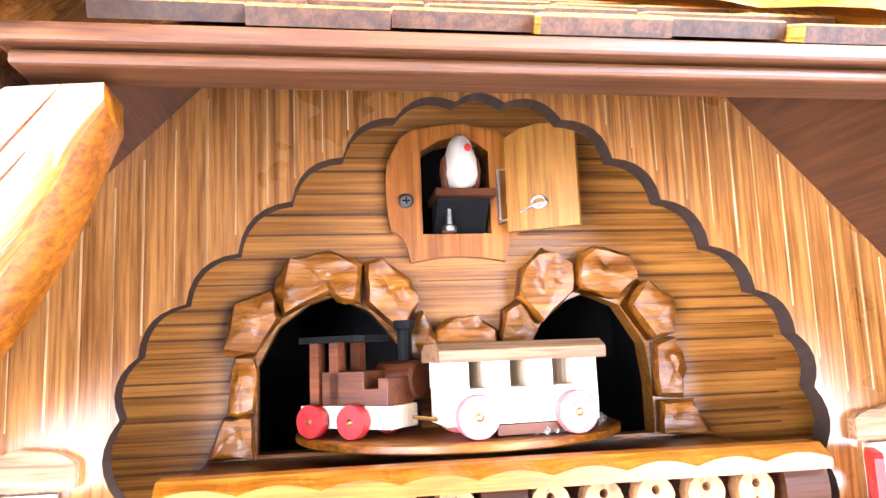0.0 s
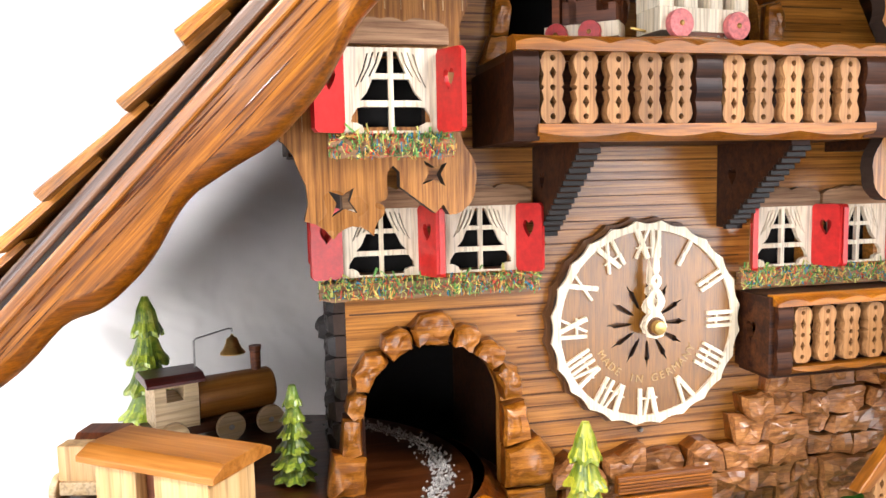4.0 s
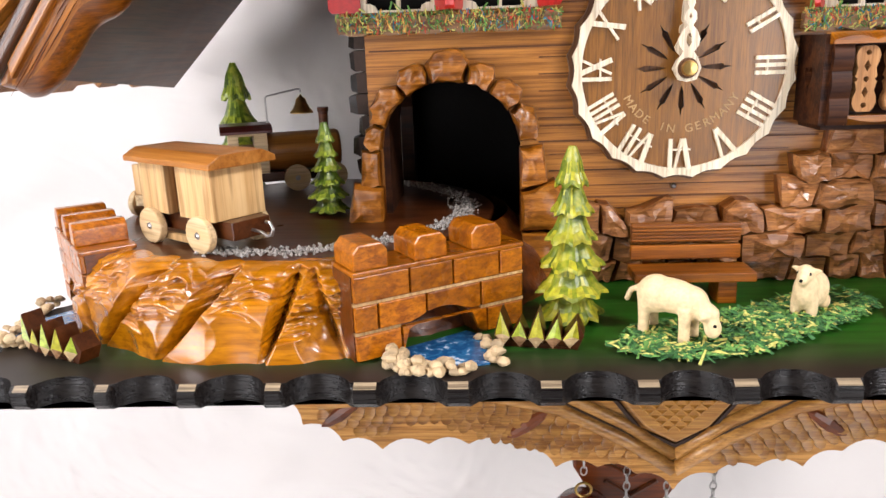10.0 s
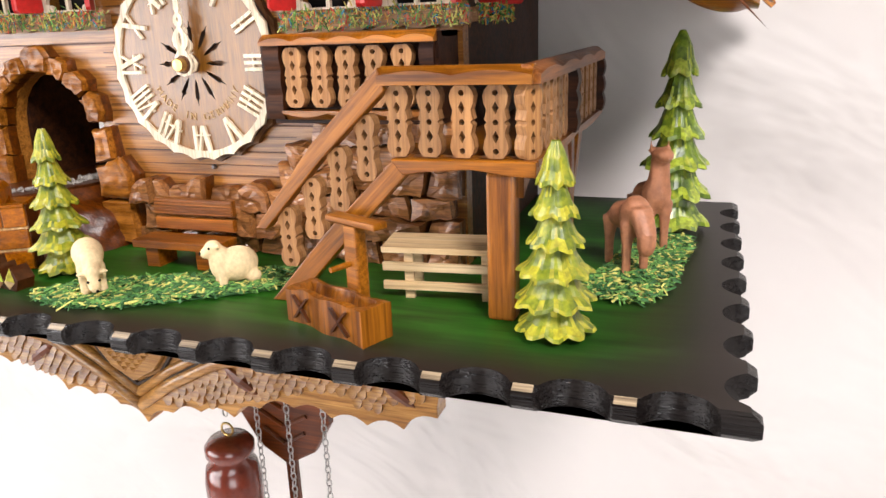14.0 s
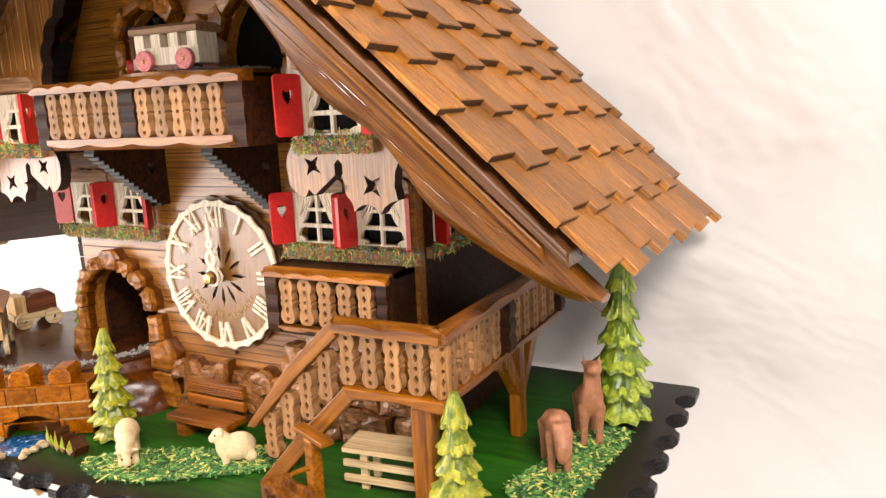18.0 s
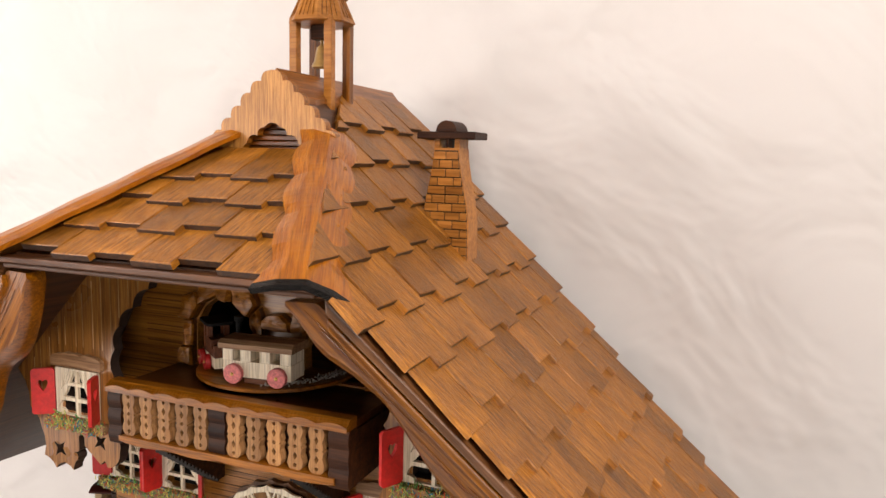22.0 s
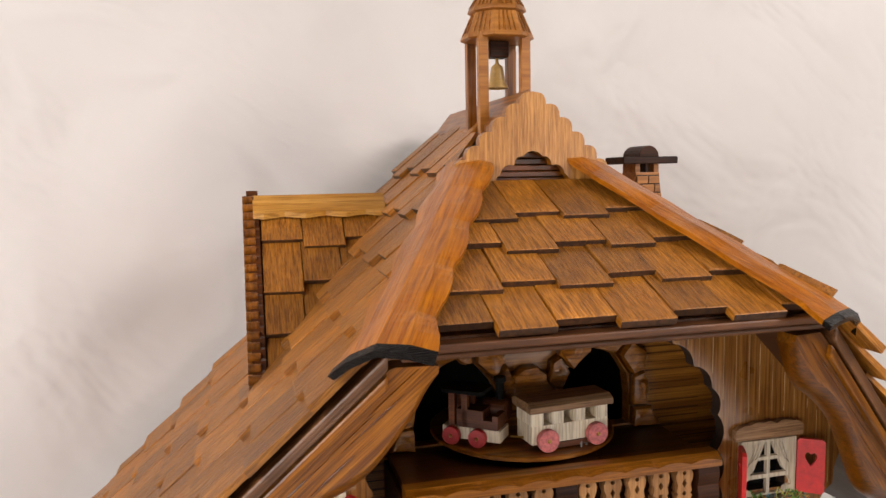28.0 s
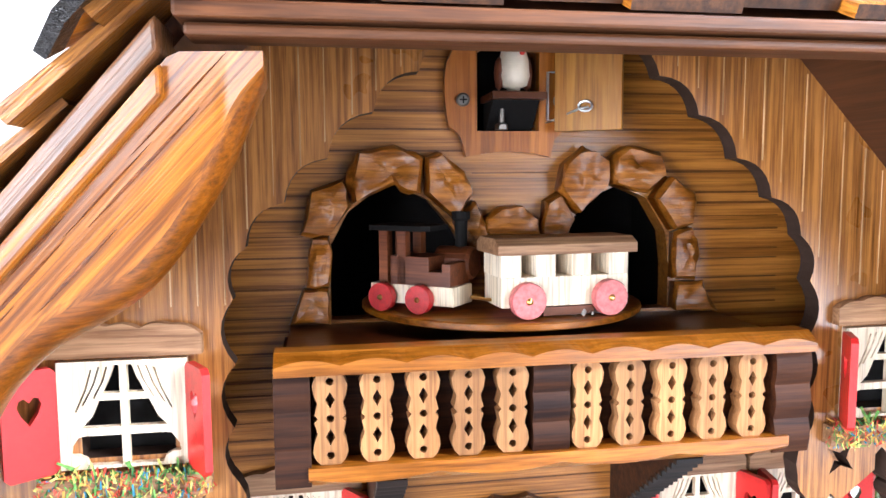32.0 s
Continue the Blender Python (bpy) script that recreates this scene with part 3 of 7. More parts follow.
s = Shape().prism([(-250, -150), (250, -150), (250, 110), (-250, 110)], -250, -240, XZ, [[(-218, -78), (-82, -78), (-82, 58), (-218, 58)], [(82, -78), (218, -78), (218, 58), (82, 58)]])
solid("wall_south", s, ROOMGREY, "plain wall with two window openings", "wall", kind="structure")
s = Shape().prism([(-250, -150), (WALL_Y + 12, -150), (WALL_Y + 12, 110), (-250, 110)], -260, -250, YZ, [[(-222, -73), (-88, -73), (-88, 53), (-222, 53)]])
solid("wall_west", s, ROOMGREY, "plain painted wall with a window opening", "wall", kind="structure")
solid("wall_east", Shape().box(250, 260, -250, WALL_Y + 12, -150, 110), ROOMGREY, "plain painted wall", "wall", kind="structure")
solid("floor", Shape().box(-260, 260, -250, WALL_Y + 12, -158, -150), FLOORM, "plain white cloth-covered floor", "floor", kind="structure")
solid("ceiling", Shape().box(-260, 260, -250, WALL_Y + 12, 110, 118), ROOMGREY, "plain dull grey ceiling", "ceiling", kind="structure")

# ---- base plate ----
BZ = -12.3
X0, X1, Y0, Y1 = -36.4, 33.4, -12.3, 22.2
base_plate = thing("base_plate", (0, 0, BZ), "green and black glazed wooden base plate with a scalloped rim", "base")
prof = [(0.42, 0.0, 1.0), (0.1, -0.2, 0.97), (0.0, -0.3, 0.94), (0.0, -0.82, 0.84), (0.3, -1.12, 0.8)]
SCOOPS = (-33.6, -29.8, -26.1, -22.2, -18.4, -14.3, -10.3, -6.3, -2.3, 1.85, 6.0, 10.1, 14.2, 18.4, 22.4, 26.4, 30.4)


def rim_points():
    """Places round the rim, with the inward way and the depth of the scoop."""
    out = []
    def edge(p, q, inward, centres):
        L = math.hypot(q[0] - p[0], q[1] - p[1])
        n = int(L / 0.11)
        for i in range(n):
            d = i / n * L
            c = min([abs(d - m) for m in centres] or [99])
            dep = 1.35 * max(0.0, 1 - (c / 1.5) ** 2) ** 0.55 if c < 1.5 else 0.0
            out.append((p[0] + (q[0] - p[0]) * i / n, p[1] + (q[1] - p[1]) * i / n, inward, dep, min(d, L - d)))
    side = [2.3 + 4.05 * k for k in range(8)]
    edge((X0, Y0), (X1, Y0), (0, 1), [x - X0 for x in SCOOPS])
    edge((X1, Y0), (X1, Y1), (-1, 0), side)
    edge((X1, Y1), (X0, Y1), (0, -1), [])
    edge((X0, Y1), (X0, Y0), (1, 0), side)
    return out


rp = rim_points()
verts, n = [], len(rp)
for inset, dz, part_of in prof:
    for x, y, w, dep, d in rp:
        k = max(inset, dep * part_of)
        px, py = x + w[0] * k, y + w[1] * k
        px = min(max(px, X0 + inset), X1 - inset)
        py = min(max(py, Y0 + inset), Y1 - inset if w != (0, -1) else Y1 - inset)
        verts.append((px, py, BZ + dz))
s = Shape()
flatlike = [rp[i][3] == 0 for i in range(n)]
IN = 2.4
ring_in = [(min(max(x + w[0] * IN, X0 + IN), X1 - IN), min(max(y + w[1] * IN, Y0 + IN), Y1 - IN), BZ) for x, y, w, dep, d in rp]
s.add(verts, [tuple((len(prof) - 1) * n + i for i in reversed(range(n)))], 0)
s.v += ring_in + [(X0 + IN, Y0 + IN, BZ), (X1 - IN, Y0 + IN, BZ), (X1 - IN, Y1 - IN, BZ), (X0 + IN, Y1 - IN, BZ)]
o = len(prof) * n
s.f += [(i, (i + 1) % n, o + (i + 1) % n, o + i) for i in range(n)] + [(o + n, o + n + 1, o + n + 2, o + n + 3)]
s.m += [0] * (n + 1)
for j in range(len(prof) - 1):
    for i in range(n):
        i2 = (i + 1) % n
        slot = 2 if (j == 0 and flatlike[i] and flatlike[i2] and rp[i][2] == (0, 1) and rp[i][0] < 29) else 1
        s.f.append((j * n + i, j * n + i2, (j + 1) * n + i2, (j + 1) * n + i)); s.m.append(slot)
part("plate", s, [GREEN, RIM, wood("rubbed_edge", (0.36, 0.29, 0.2), (0.10, 0.075, 0.05), "X", 0.35, 0.2, 260, stretch=0.02)], base_plate)

# carved apron under the base
apron = thing("apron", (-1.4, -6, -14.1), "carved brown wooden apron under the clock's base plate", "ornament")
AX = -1.4
low = [(-22.7, -15.6), (-20.9, -17.6), (-18.8, -18.6), (-16.7, -19.1), (-14.2, -18.8), (-12.1, -18.8), (-9.5, -19.1), (-7.5, -20.2), (-5.3, -20.2), (-3.3, -20.6), (-1.3, -21.6),
       (0.8, -20.6), (2.9, -20.2), (5.3, -20.2), (7.2, -19.3), (9.5, -18.9), (11.9, -19.2), (14.1, -19.3), (16.3, -19.2), (18.3, -18.2), (19.9, -15.6)]
s = Shape().prism([(-22.7, -13.6)] + scallops(low, 0.2, 6) + [(19.9, -13.6)], -6.0, -4.6, XZ, side=0)
part("board", s, APRON, apron, bevel=0.06)
# raised ribbon, heart and fish-scale carving
for sg in (-1, 1):
    path = [(0, -20.2), (-2.6, -18.4), (-6, -16.6), (-10, -15.7), (-15, -15.9), (-18.5, -16.2)]
    for off, r in ((0, 0.42), (0.85, 0.34)):
        part("ribbon", Shape().tube([(AX + sg * -a, -6.1, b + off) for a, b in path], r, 6), APRON, apron, "raised carved ribbon", smooth=True)
for sg in (-1, 1):
    part("groove", Shape().tube([(AX + sg * a, -6.2, b + 0.43) for a, b in ((0.3, -20.2), (2.6, -18.4), (6, -16.6), (10, -15.7), (15, -15.9), (18.5, -16.2))], 0.1, 5), EDGE, apron, "dark groove between the ribbons")
s = Shape().prism([(AX + a, b) for a, b in ((-2.6, -15.0), (-2.9, -16.0), (-1.6, -17.6), (0, -18.5), (1.6, -17.6), (2.9, -16.0), (2.6, -15.0))], -6.5, -5.9, XZ)
part("shield", s, APRON, apron, "carved shield", bevel=0.15)
groove = Shape().tube([(AX + a, -6.12, b) for a, b in ((-3.0, -15.0), (-3.2, -16.1), (-1.8, -17.9), (0, -18.8), (1.8, -17.9), (3.2, -16.1), (3.0, -15.0))], 0.14, 5)
part("groove", groove, EDGE, apron, "dark groove round the shield")
scales = Shape()
for j in range(6):
    for i in range(66):
        a = -20.2 + (i + (0.5 if j % 2 else 0)) * 0.62 + rng.uniform(-0.06, 0.06)
        lim = np.interp(abs(a), [0, 1.4, 3.8, 6.6, 9.0, 11.0, 13.6, 16.0, 18.8, 20], [-21.0, -20.3, -19.8, -19.6, -18.9, -18.1, -17.7, -18.6, -17.5, -16.4])
        rib = np.interp(abs(a), [0, 2.6, 6, 10, 15, 18.5, 20.5], [-20.6, -18.9, -17.1, -16.2, -16.4, -16.7, -16.7])
        b = rib - 0.2 - j * 0.52
        if b - 0.5 < lim:
            continue
        h, w, lift = rng.uniform(0.6, 0.8), rng.uniform(0.3, 0.36), rng.uniform(0.2, 0.34)
        tip = 0.12 if a < 0 else -0.12
        ring = [(AX + a + w * math.sin(q) + tip * (1 - math.cos(q)) * 0.5, b - h * (0.35 + 0.65 * math.cos(q)) + 0.25) for q in np.linspace(-1.75, 1.75, 7)]
        n7 = len(ring)
        scales.add([(q[0], -6.02 - lift * (0.25 + 0.75 * math.sin(math.pi * (m + 0.5) / n7)), q[1]) for m, q in enumerate(ring)] + [(q[0], -5.95, q[1] - 0.05) for q in ring] + [(AX + a, -6.0, b + 0.3)],
                   [(m, m + 1, 2 * n7) for m in range(n7 - 1)] + [(m + 1, m, n7 + m, n7 + m + 1) for m in range(n7 - 1)])
for i in range(14):
    for j in range(4):
        a, b = -2.1 + i * 0.32, -15.4 - j * 0.6 - (0.3 if i % 2 else 0)
        if b > -18.2 + abs(a) * 1.0:
            scales.add([(AX + a - 0.25, -6.5, b), (AX + a + 0.25, -6.5, b), (AX + a, -6.5, b - 0.35), (AX + a, -6.66, b - 0.12)], [(0, 2, 3), (2, 1, 3), (1, 0, 3)])
part("scale_carving", scales, APROND, apron, "fish-scale carving", kind="stuff", smooth=50)
for sx, sz, rot in ((-17.4, -16.9, 35), (-7.6, -17.6, 35), (7.6, -17.6, -35), (17.4, -16.9, -35)):
    s = Shape().lathe([(0.02, -1.3), (0.28, -0.9), (0.42, 0), (0.28, 0.9), (0.02, 1.3)], 8,
                      lambda a, b, c, sx=sx, sz=sz, rot=rot: (AX + sx + c * math.cos(radians(rot)) - b * math.sin(radians(rot)), -6.1 + a * 0.6, sz + c * math.sin(radians(rot)) + b * math.cos(radians(rot))))
    part("leaf", s, PENDW, apron, "dark carved leaf")

# ---- house ----
house = thing("chalet_house", (0, 2.2, BZ), "carved wooden chalet body with oak panelling and stained trim", "house")
FY = 2.2
tunnel = [(-17.0, -11.9), (-17.0, -4.0)] + [(-12.9 + 4.1 * math.cos(a), -4.2 + 3.9 * math.sin(a)) for a in np.linspace(math.pi, 0, 13)] + [(-8.8, -11.9)]
archL = [(-8.2, 14.9), (-8.2, 18.2), (-7.4, 19.7), (-6.2, 20.6), (-5.2, 20.9), (-3.8, 20.2), (-2.6, 18.8), (-1.9, 17.2), (-1.9, 14.9)]
archR = [(2.1, 14.9), (2.1, 17.2), (2.7, 18.9), (3.7, 20.2), (5.2, 20.8), (6.6, 20.2), (7.6, 18.6), (7.8, 17.0), (7.8, 14.9)]
chole = [(-1.65, 23.25), (-1.65, 26.7), (-0.9, 27.15), (-0.2, 27.3), (0.6, 27.15), (1.2, 26.7), (1.2, 23.25)]
LW = [(-15.55, 5.3), (-9.9, 5.3), (9.4, 4.6), (14.6, 4.6)]
wholes = [[(x - 1.9, z - 1.7), (x + 1.9, z - 1.7), (x + 1.9, z + 1.6), (x - 1.9, z + 1.6)] for x, z in LW]
outline = [(-17.6, BZ), (17.6, BZ), (17.6, 14), (10.5, 27), (7.5, 29), (-7.5, 29), (-10.5, 27), (-17.6, 14)]
s = Shape().prism(outline, FY, FY + 1.0, XZ, [tunnel, archL, archR, chole] + wholes)
part("front_wall", s, PANEL, house, "horizontal-grained oak front panel")
# sawn grooves of the front panel
z = -8.0
while z < 27.4:
    if z < -4.6:
        spans = [(-7.2, 6.4)]
    elif z < 1.3:
        spans = [(-7.8, 8.0)]
    elif z < 2.6:
        spans = [(-17.4, 17.4)]
    elif z < 8.6:
        spans = [(-7.0, 6.6)]
    elif z < 14.8:
        spans = [(-16.6, 16.6)]
    elif z < 21.0:
        spans = [(-13.5, -8.6), (8.2, 13.5)]
    elif z < 22.0:
        spans = [(-12, -7.4), (-1.8, 1.8), (7.4, 12)]
    else:
        spans = [(-10.5, -2.0), (1.6, 10.5)]
    for a, b in spans:
        part("board_groove", Shape().box(a, b, FY - 0.03, FY + 0.1, z, z + rng.uniform(0.04, 0.12)), GROOVE, house)
    z += rng.uniform(0.45, 1.0)
s = Shape().prism([(FY + 1.0, BZ), (21.6, BZ), (21.6, 14), (FY + 1.0, 14)], 16.6, 17.6, YZ, [[(5.4, 2.9), (8.0, 2.9), (8.0, 6.2), (5.4, 6.2)]])
part("side_wall", s, DARK, house, "dark-stained side wall")
s = Shape().prism([(FY + 1.0, BZ), (9.6, BZ), (9.6, -3.0), (11.5, -0.6), (14.2, 0.2), (17.0, -0.6), (18.8, -3.0), (18.8, BZ), (21.6, BZ), (21.6, 14), (FY + 1.0, 14)], -17.6, -16.6, YZ)
part("side_wall", s, DARK, house, "dark-stained side wall with a track opening")
# Near-black walls, floors and linings stand in for shade inside the arches.
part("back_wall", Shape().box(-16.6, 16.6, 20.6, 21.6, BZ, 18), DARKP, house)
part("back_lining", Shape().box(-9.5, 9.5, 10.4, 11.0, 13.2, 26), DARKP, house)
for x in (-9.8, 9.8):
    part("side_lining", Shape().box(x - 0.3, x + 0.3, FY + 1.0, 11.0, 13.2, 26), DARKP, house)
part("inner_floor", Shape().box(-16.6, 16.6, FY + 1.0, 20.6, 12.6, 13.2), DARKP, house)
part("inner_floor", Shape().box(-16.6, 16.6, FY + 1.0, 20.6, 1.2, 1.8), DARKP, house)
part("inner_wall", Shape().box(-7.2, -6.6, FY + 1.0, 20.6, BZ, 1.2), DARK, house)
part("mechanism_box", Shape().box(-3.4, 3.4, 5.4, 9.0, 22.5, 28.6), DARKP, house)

# upper front board with its scalloped opening
gable = thing("gable_board", (0, -3, 16), "vertical-grained front gable board with a scalloped opening and cut-out stars", "gable")
op = [(-11.8, 9.9), (-11.9, 12.0), (-11.8, 14.4), (-11.8, 16.8), (-11.3, 18.7), (-9.9, 20.3), (-8.3, 21.9), (-6.6, 23.6), (-4.9, 25.1), (-3.1, 26.5), (-1.0, 27.1), (0.75, 27.1), (2.8, 26.5), (4.6, 25.1),
      (6.3, 23.6), (8.0, 21.9), (9.6, 20.3), (11.0, 18.7), (11.5, 16.8), (11.5, 14.4), (11.6, 12.0), (11.5, 9.9)]
opening = scallops(op, 0.2, 6)
tailL = scallops([(-22.4, 14.0), (-21.2, 10.9), (-20.0, 9.3), (-19.8, 6.9), (-18.5, 6.0), (-17.6, 6.6), (-16.6, 6.1), (-16.1, 7.1)], 0.12, 3) + \
    scallops([(-16.1, 7.1), (-16.4, 7.7), (-15.9, 8.3)], -0.3, 3)[1:] + [(-15.9, 8.6), (-15.9, 9.1), (-15.6, 9.4), (-15.3, 9.1), (-15.3, 8.4), (-13.6, 7.1), (-13.2, 7.5), (-12.9, 7.0)] + scallops([(-12.9, 7.0), (-12.0, 7.4), (-11.6, 8.4), (-11.8, 9.9)], -0.12, 3)[1:-1]
tailR = [(-0.3 - a, b) for a, b in reversed(tailL)]
pts = tailL + opening + tailR + [(22.0, 14.2), (9.4, 28.0), (-9.4, 28.0)]
s = Shape().prism(pts, -3.1, -2.2, XZ, [star(-18.0, 7.75, 0.85, 0.9), star(-13.6, 9.0, 0.8, 0.7), star(17.7, 7.75, 0.85, 0.7), star(13.3, 9.0, 0.8, 0.9),
                                       [(-17.2, 11.2), (-14.0, 11.2), (-14.0, 14.6), (-17.2, 14.6)], [(13.7, 11.2), (16.9, 11.2), (16.9, 14.6), (13.7, 14.6)]], side=1)
part("board", s, [PLANK, EDGE], gable)
# Pale strips paint the glare caught in the plank grooves.
for x in [a + rng.uniform(-0.12, 0.12) for a in list(np.arange(-20.6, -4, 0.94)) + list(np.arange(4.4, 20.6, 0.94))]:
    top = 38.4 - 1.06 * abs(x) - 1.5
    bot = np.interp(abs(x), [3.5, 5, 6.6, 8.3, 9.9, 11.3, 11.9, 12, 18.6, 19], [27.2, 25.8, 24.3, 22.6, 21, 19.3, 17.6, 16.6, 16.6, 11])
    if min(top, 27.9) - bot > 0.6:
        part("plank_joint", Shape().box(x, x + rng.uniform(0.02, 0.06), -3.13, -3.0, bot, min(top, 27.9)), LIGHTJ, gable)
for x0, x1, xs in ((-20.4, -12.9, -20.4), (12.6, 20.1, 19.5)):
    part("jetty_floor", Shape().box(x0, x1, -2.2, FY, 9.9, 10.5), DARK, gable)
    part("jetty_side", Shape().box(xs, xs + 0.6, -2.2, FY + 14, 10.5, 16), DARK, gable)

# ---- roof ----
RZ, RR, RL = 38.4, 1.055, 1.02          # ridge height; fall of the two slopes
EAVE_R, EAVE_L, BACK_Y = 33.0, 37.4, 22.4
roof = thing("shingle_roof", (0, 8, 30), "half-hipped wooden shingle roof in warm brown", "roof")


def verge_y(x):
    return -14.3 + 0.345 * abs(x)


for sg, eave, fall, name in ((1, EAVE_R, RR, "right"), (-1, EAVE_L, RL, "left")):
    top = [(0, 1.8), (5.3, 1.6), (11.9, -10.2), (eave - 1.8, verge_y(eave - 1.8)), (eave, BACK_Y), (0, BACK_Y)]
    s = Shape()
    n = len(top)
    s.add([(sg * a, b, RZ - fall * a - 0.5) for a, b in top] + [(sg * a, b, RZ - fall * a - 1.3) for a, b in top],
          [tuple(range(n)), tuple(n + i for i in reversed(range(n)))] + [(i, (i + 1) % n, n + (i + 1) % n, n + i) for i in range(n)])
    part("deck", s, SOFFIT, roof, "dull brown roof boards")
s = Shape()
hp = [(-11.4, -11.4), (11.4, -11.4), (5.4, 1.4), (-5.4, 1.4)]
hz = lambda y: 25.35 + 0.565 * (y + 12.4)
s.add([(a, b, hz(b) - 0.5) for a, b in hp] + [(a, b, hz(b) - 0.95) for a, b in hp], [(0, 1, 2, 3), (7, 6, 5, 4), (0, 1, 5, 4), (1, 2, 6, 5), (2, 3, 7, 6), (3, 0, 4, 7)])
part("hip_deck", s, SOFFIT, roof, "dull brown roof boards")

# shingles: one tile with a chamfered butt, long side down the slope
def tile(seed):
    r = random.Random(seed)
    L, W, T = 5.4, 3.0, 0.46
    j = [r.uniform(-0.06, 0.06) for _ in range(6)]
    v = [(0, -W / 2 + 0.05, 0), (L + j[0], -W / 2 + 0.03, 0), (L + j[1], W / 2 - 0.03, 0), (0, W / 2 - 0.05, 0),
         (0, -W / 2 + 0.05, T * 0.5), (L - 0.07 + j[0], -W / 2 + 0.07, T + j[2] * 0.5), (L - 0.07 + j[1], W / 2 - 0.07, T + j[3] * 0.5), (0, W / 2 - 0.05, T * 0.5),
         (L + j[0], -W / 2 + 0.03, T - 0.07), (L + j[1], W / 2 - 0.03, T - 0.07)]
    return Shape().add(v, [(3, 2, 1, 0), (4, 5, 6, 7), (0, 1, 8, 5, 4), (2, 3, 7, 6, 9), (8, 9, 6, 5), (3, 0, 4, 7)]).add([v[1], v[2], v[9], v[8]], [(0, 1, 2, 3)], 1).mesh([SHING, SHINGE])


TILES = [tile(i) for i in range(8)]
tr = random.Random(21)


def lay(parent, rows, y_from, y_to, place, skip=None):
    """Rows of shingles; rows: distance of each butt down the slope."""
    for k, d in enumerate(rows):
        y = y_from(d) + 0.05
        end = y_to(d)
        i = k
        while y < end - 0.5:
            w = min(tr.uniform(2.7, 3.35), end - y)
            if end - y - w < 1.0:
                w = end - y
            drop = (0.5 if i % 2 else 0.0) + tr.uniform(-0.14, 0.14)
            if not (skip and skip(d, y + w / 2)):
                place(parent, tr.choice(TILES), d + drop, y + w / 2, w / 3.0, tr.uniform(-0.5, 0.5))
            y += w
            i += 1


def mitred(w, length, lead):
    """A shingle cut off slantwise where it meets the hip; lead(u): first y at u down the shingle."""
    us = [length * i / 6 for i in range(7)]
    low = [min(max(lead(u), -w / 2 + 0.04), w / 2 - 0.04) for u in us]
    keep = [i for i in range(7) if low[i] < w / 2 - 0.1]
    if len(keep) < 2:
        return None
    us, low = [us[i] for i in keep], [low[i] for i in keep]
    n = len(us)
    th = lambda u: 0.23 + 0.23 * u / 5.4
    v = [(u, l, 0) for u, l in zip(us, low)] + [(us[-1], w / 2 - 0.04, 0), (us[0], w / 2 - 0.04, 0)]
    v += [(x, y, th(x)) for x, y, z in v]
    k = n + 2
    s = Shape().add(v, [tuple(reversed(range(k))), tuple(range(k, 2 * k))] + [(i, (i + 1) % k, k + (i + 1) % k, k + i) for i in range(k) if i != n - 1])
    return s.add([v[n - 1], v[n], v[k + n], v[k + n - 1]], [(0, 1, 2, 3)], 1).mesh([SHING, SHINGE])


def hip_line(sg, x):
    return max(2.0 - (x - 4.4) * (2.11 if sg > 0 else 1.83), -12.9)


def side_place(sg, fall):
    ang = math.degrees(math.atan(fall))
    ca = math.cos(radians(ang))
    def go(parent, mesh, d, y, sy, lean):
        d -= (0.045 if sg > 0 else 0.032) * (BACK_Y - y) * d / 33
        x = max(d - 5.4 * ca, 0.15)
        sx = (d - x) / (5.4 * ca)
        a = ang - 3.8
        if y - sy * 1.5 < hip_line(sg, x):
            mesh = mitred(3.0 * sy, 5.4 * sx, lambda u: hip_line(sg, x + u * ca) - y)
            if mesh is None:
                return
            if sg < 0:
                mesh.transform(Matrix.Diagonal((1, -1, 1, 1)))
                mesh.flip_normals()
            sx, sy, lean = 1, 1, 0
        if sg > 0:
            piece("shingle", mesh, parent, (x, y, RZ - fall * x - 0.42), (0, a, lean), (sx, sy, 1))
        else:
            piece("shingle", mesh, parent, (-x, y, RZ - fall * x - 0.45), (0, a, 180 + lean), (sx, sy, 1))
    return go


def dormer_cut(d, y):
    x = d - 1.5
    return 8 < x < 17.6 and y > 13.9 - (x - 7.2) / 1.06 and y < 26


rowsR = [33.8 - 2.75 * k for k in range(12)]
rowsL = [37.9 - 2.75 * k for k in range(13)]
lay(roof, rowsR, lambda d: hip_line(1, max(d, 4.5)) if d < 15 else verge_y(d - 1.0) - 2.8, lambda d: BACK_Y, side_place(1, RR))
lay(roof, rowsL, lambda d: hip_line(-1, max(d, 4.5)) if d < 15 else verge_y(d - 1.0) - 2.8, lambda d: BACK_Y, side_place(-1, RL), dormer_cut)


def hip_place(parent, mesh, d, x, sx, lean):
    # d: distance of the butt from the crown, seen from above
    y = min(1.2 - d + 5.4 * 0.87, 0.9)
    piece("shingle", mesh, parent, (x, y, hz(y) - 0.42), (0, 29.5 - 3.8, -90 + lean), ((y - 1.2 + d) / (5.4 * 0.87), sx, 1))


lay(roof, [12.9, 10.05, 7.2, 4.35], lambda d: -(4.9 + (d - 1.6) * 0.49), lambda d: 4.9 + (d - 1.6) * 0.49, hip_place)

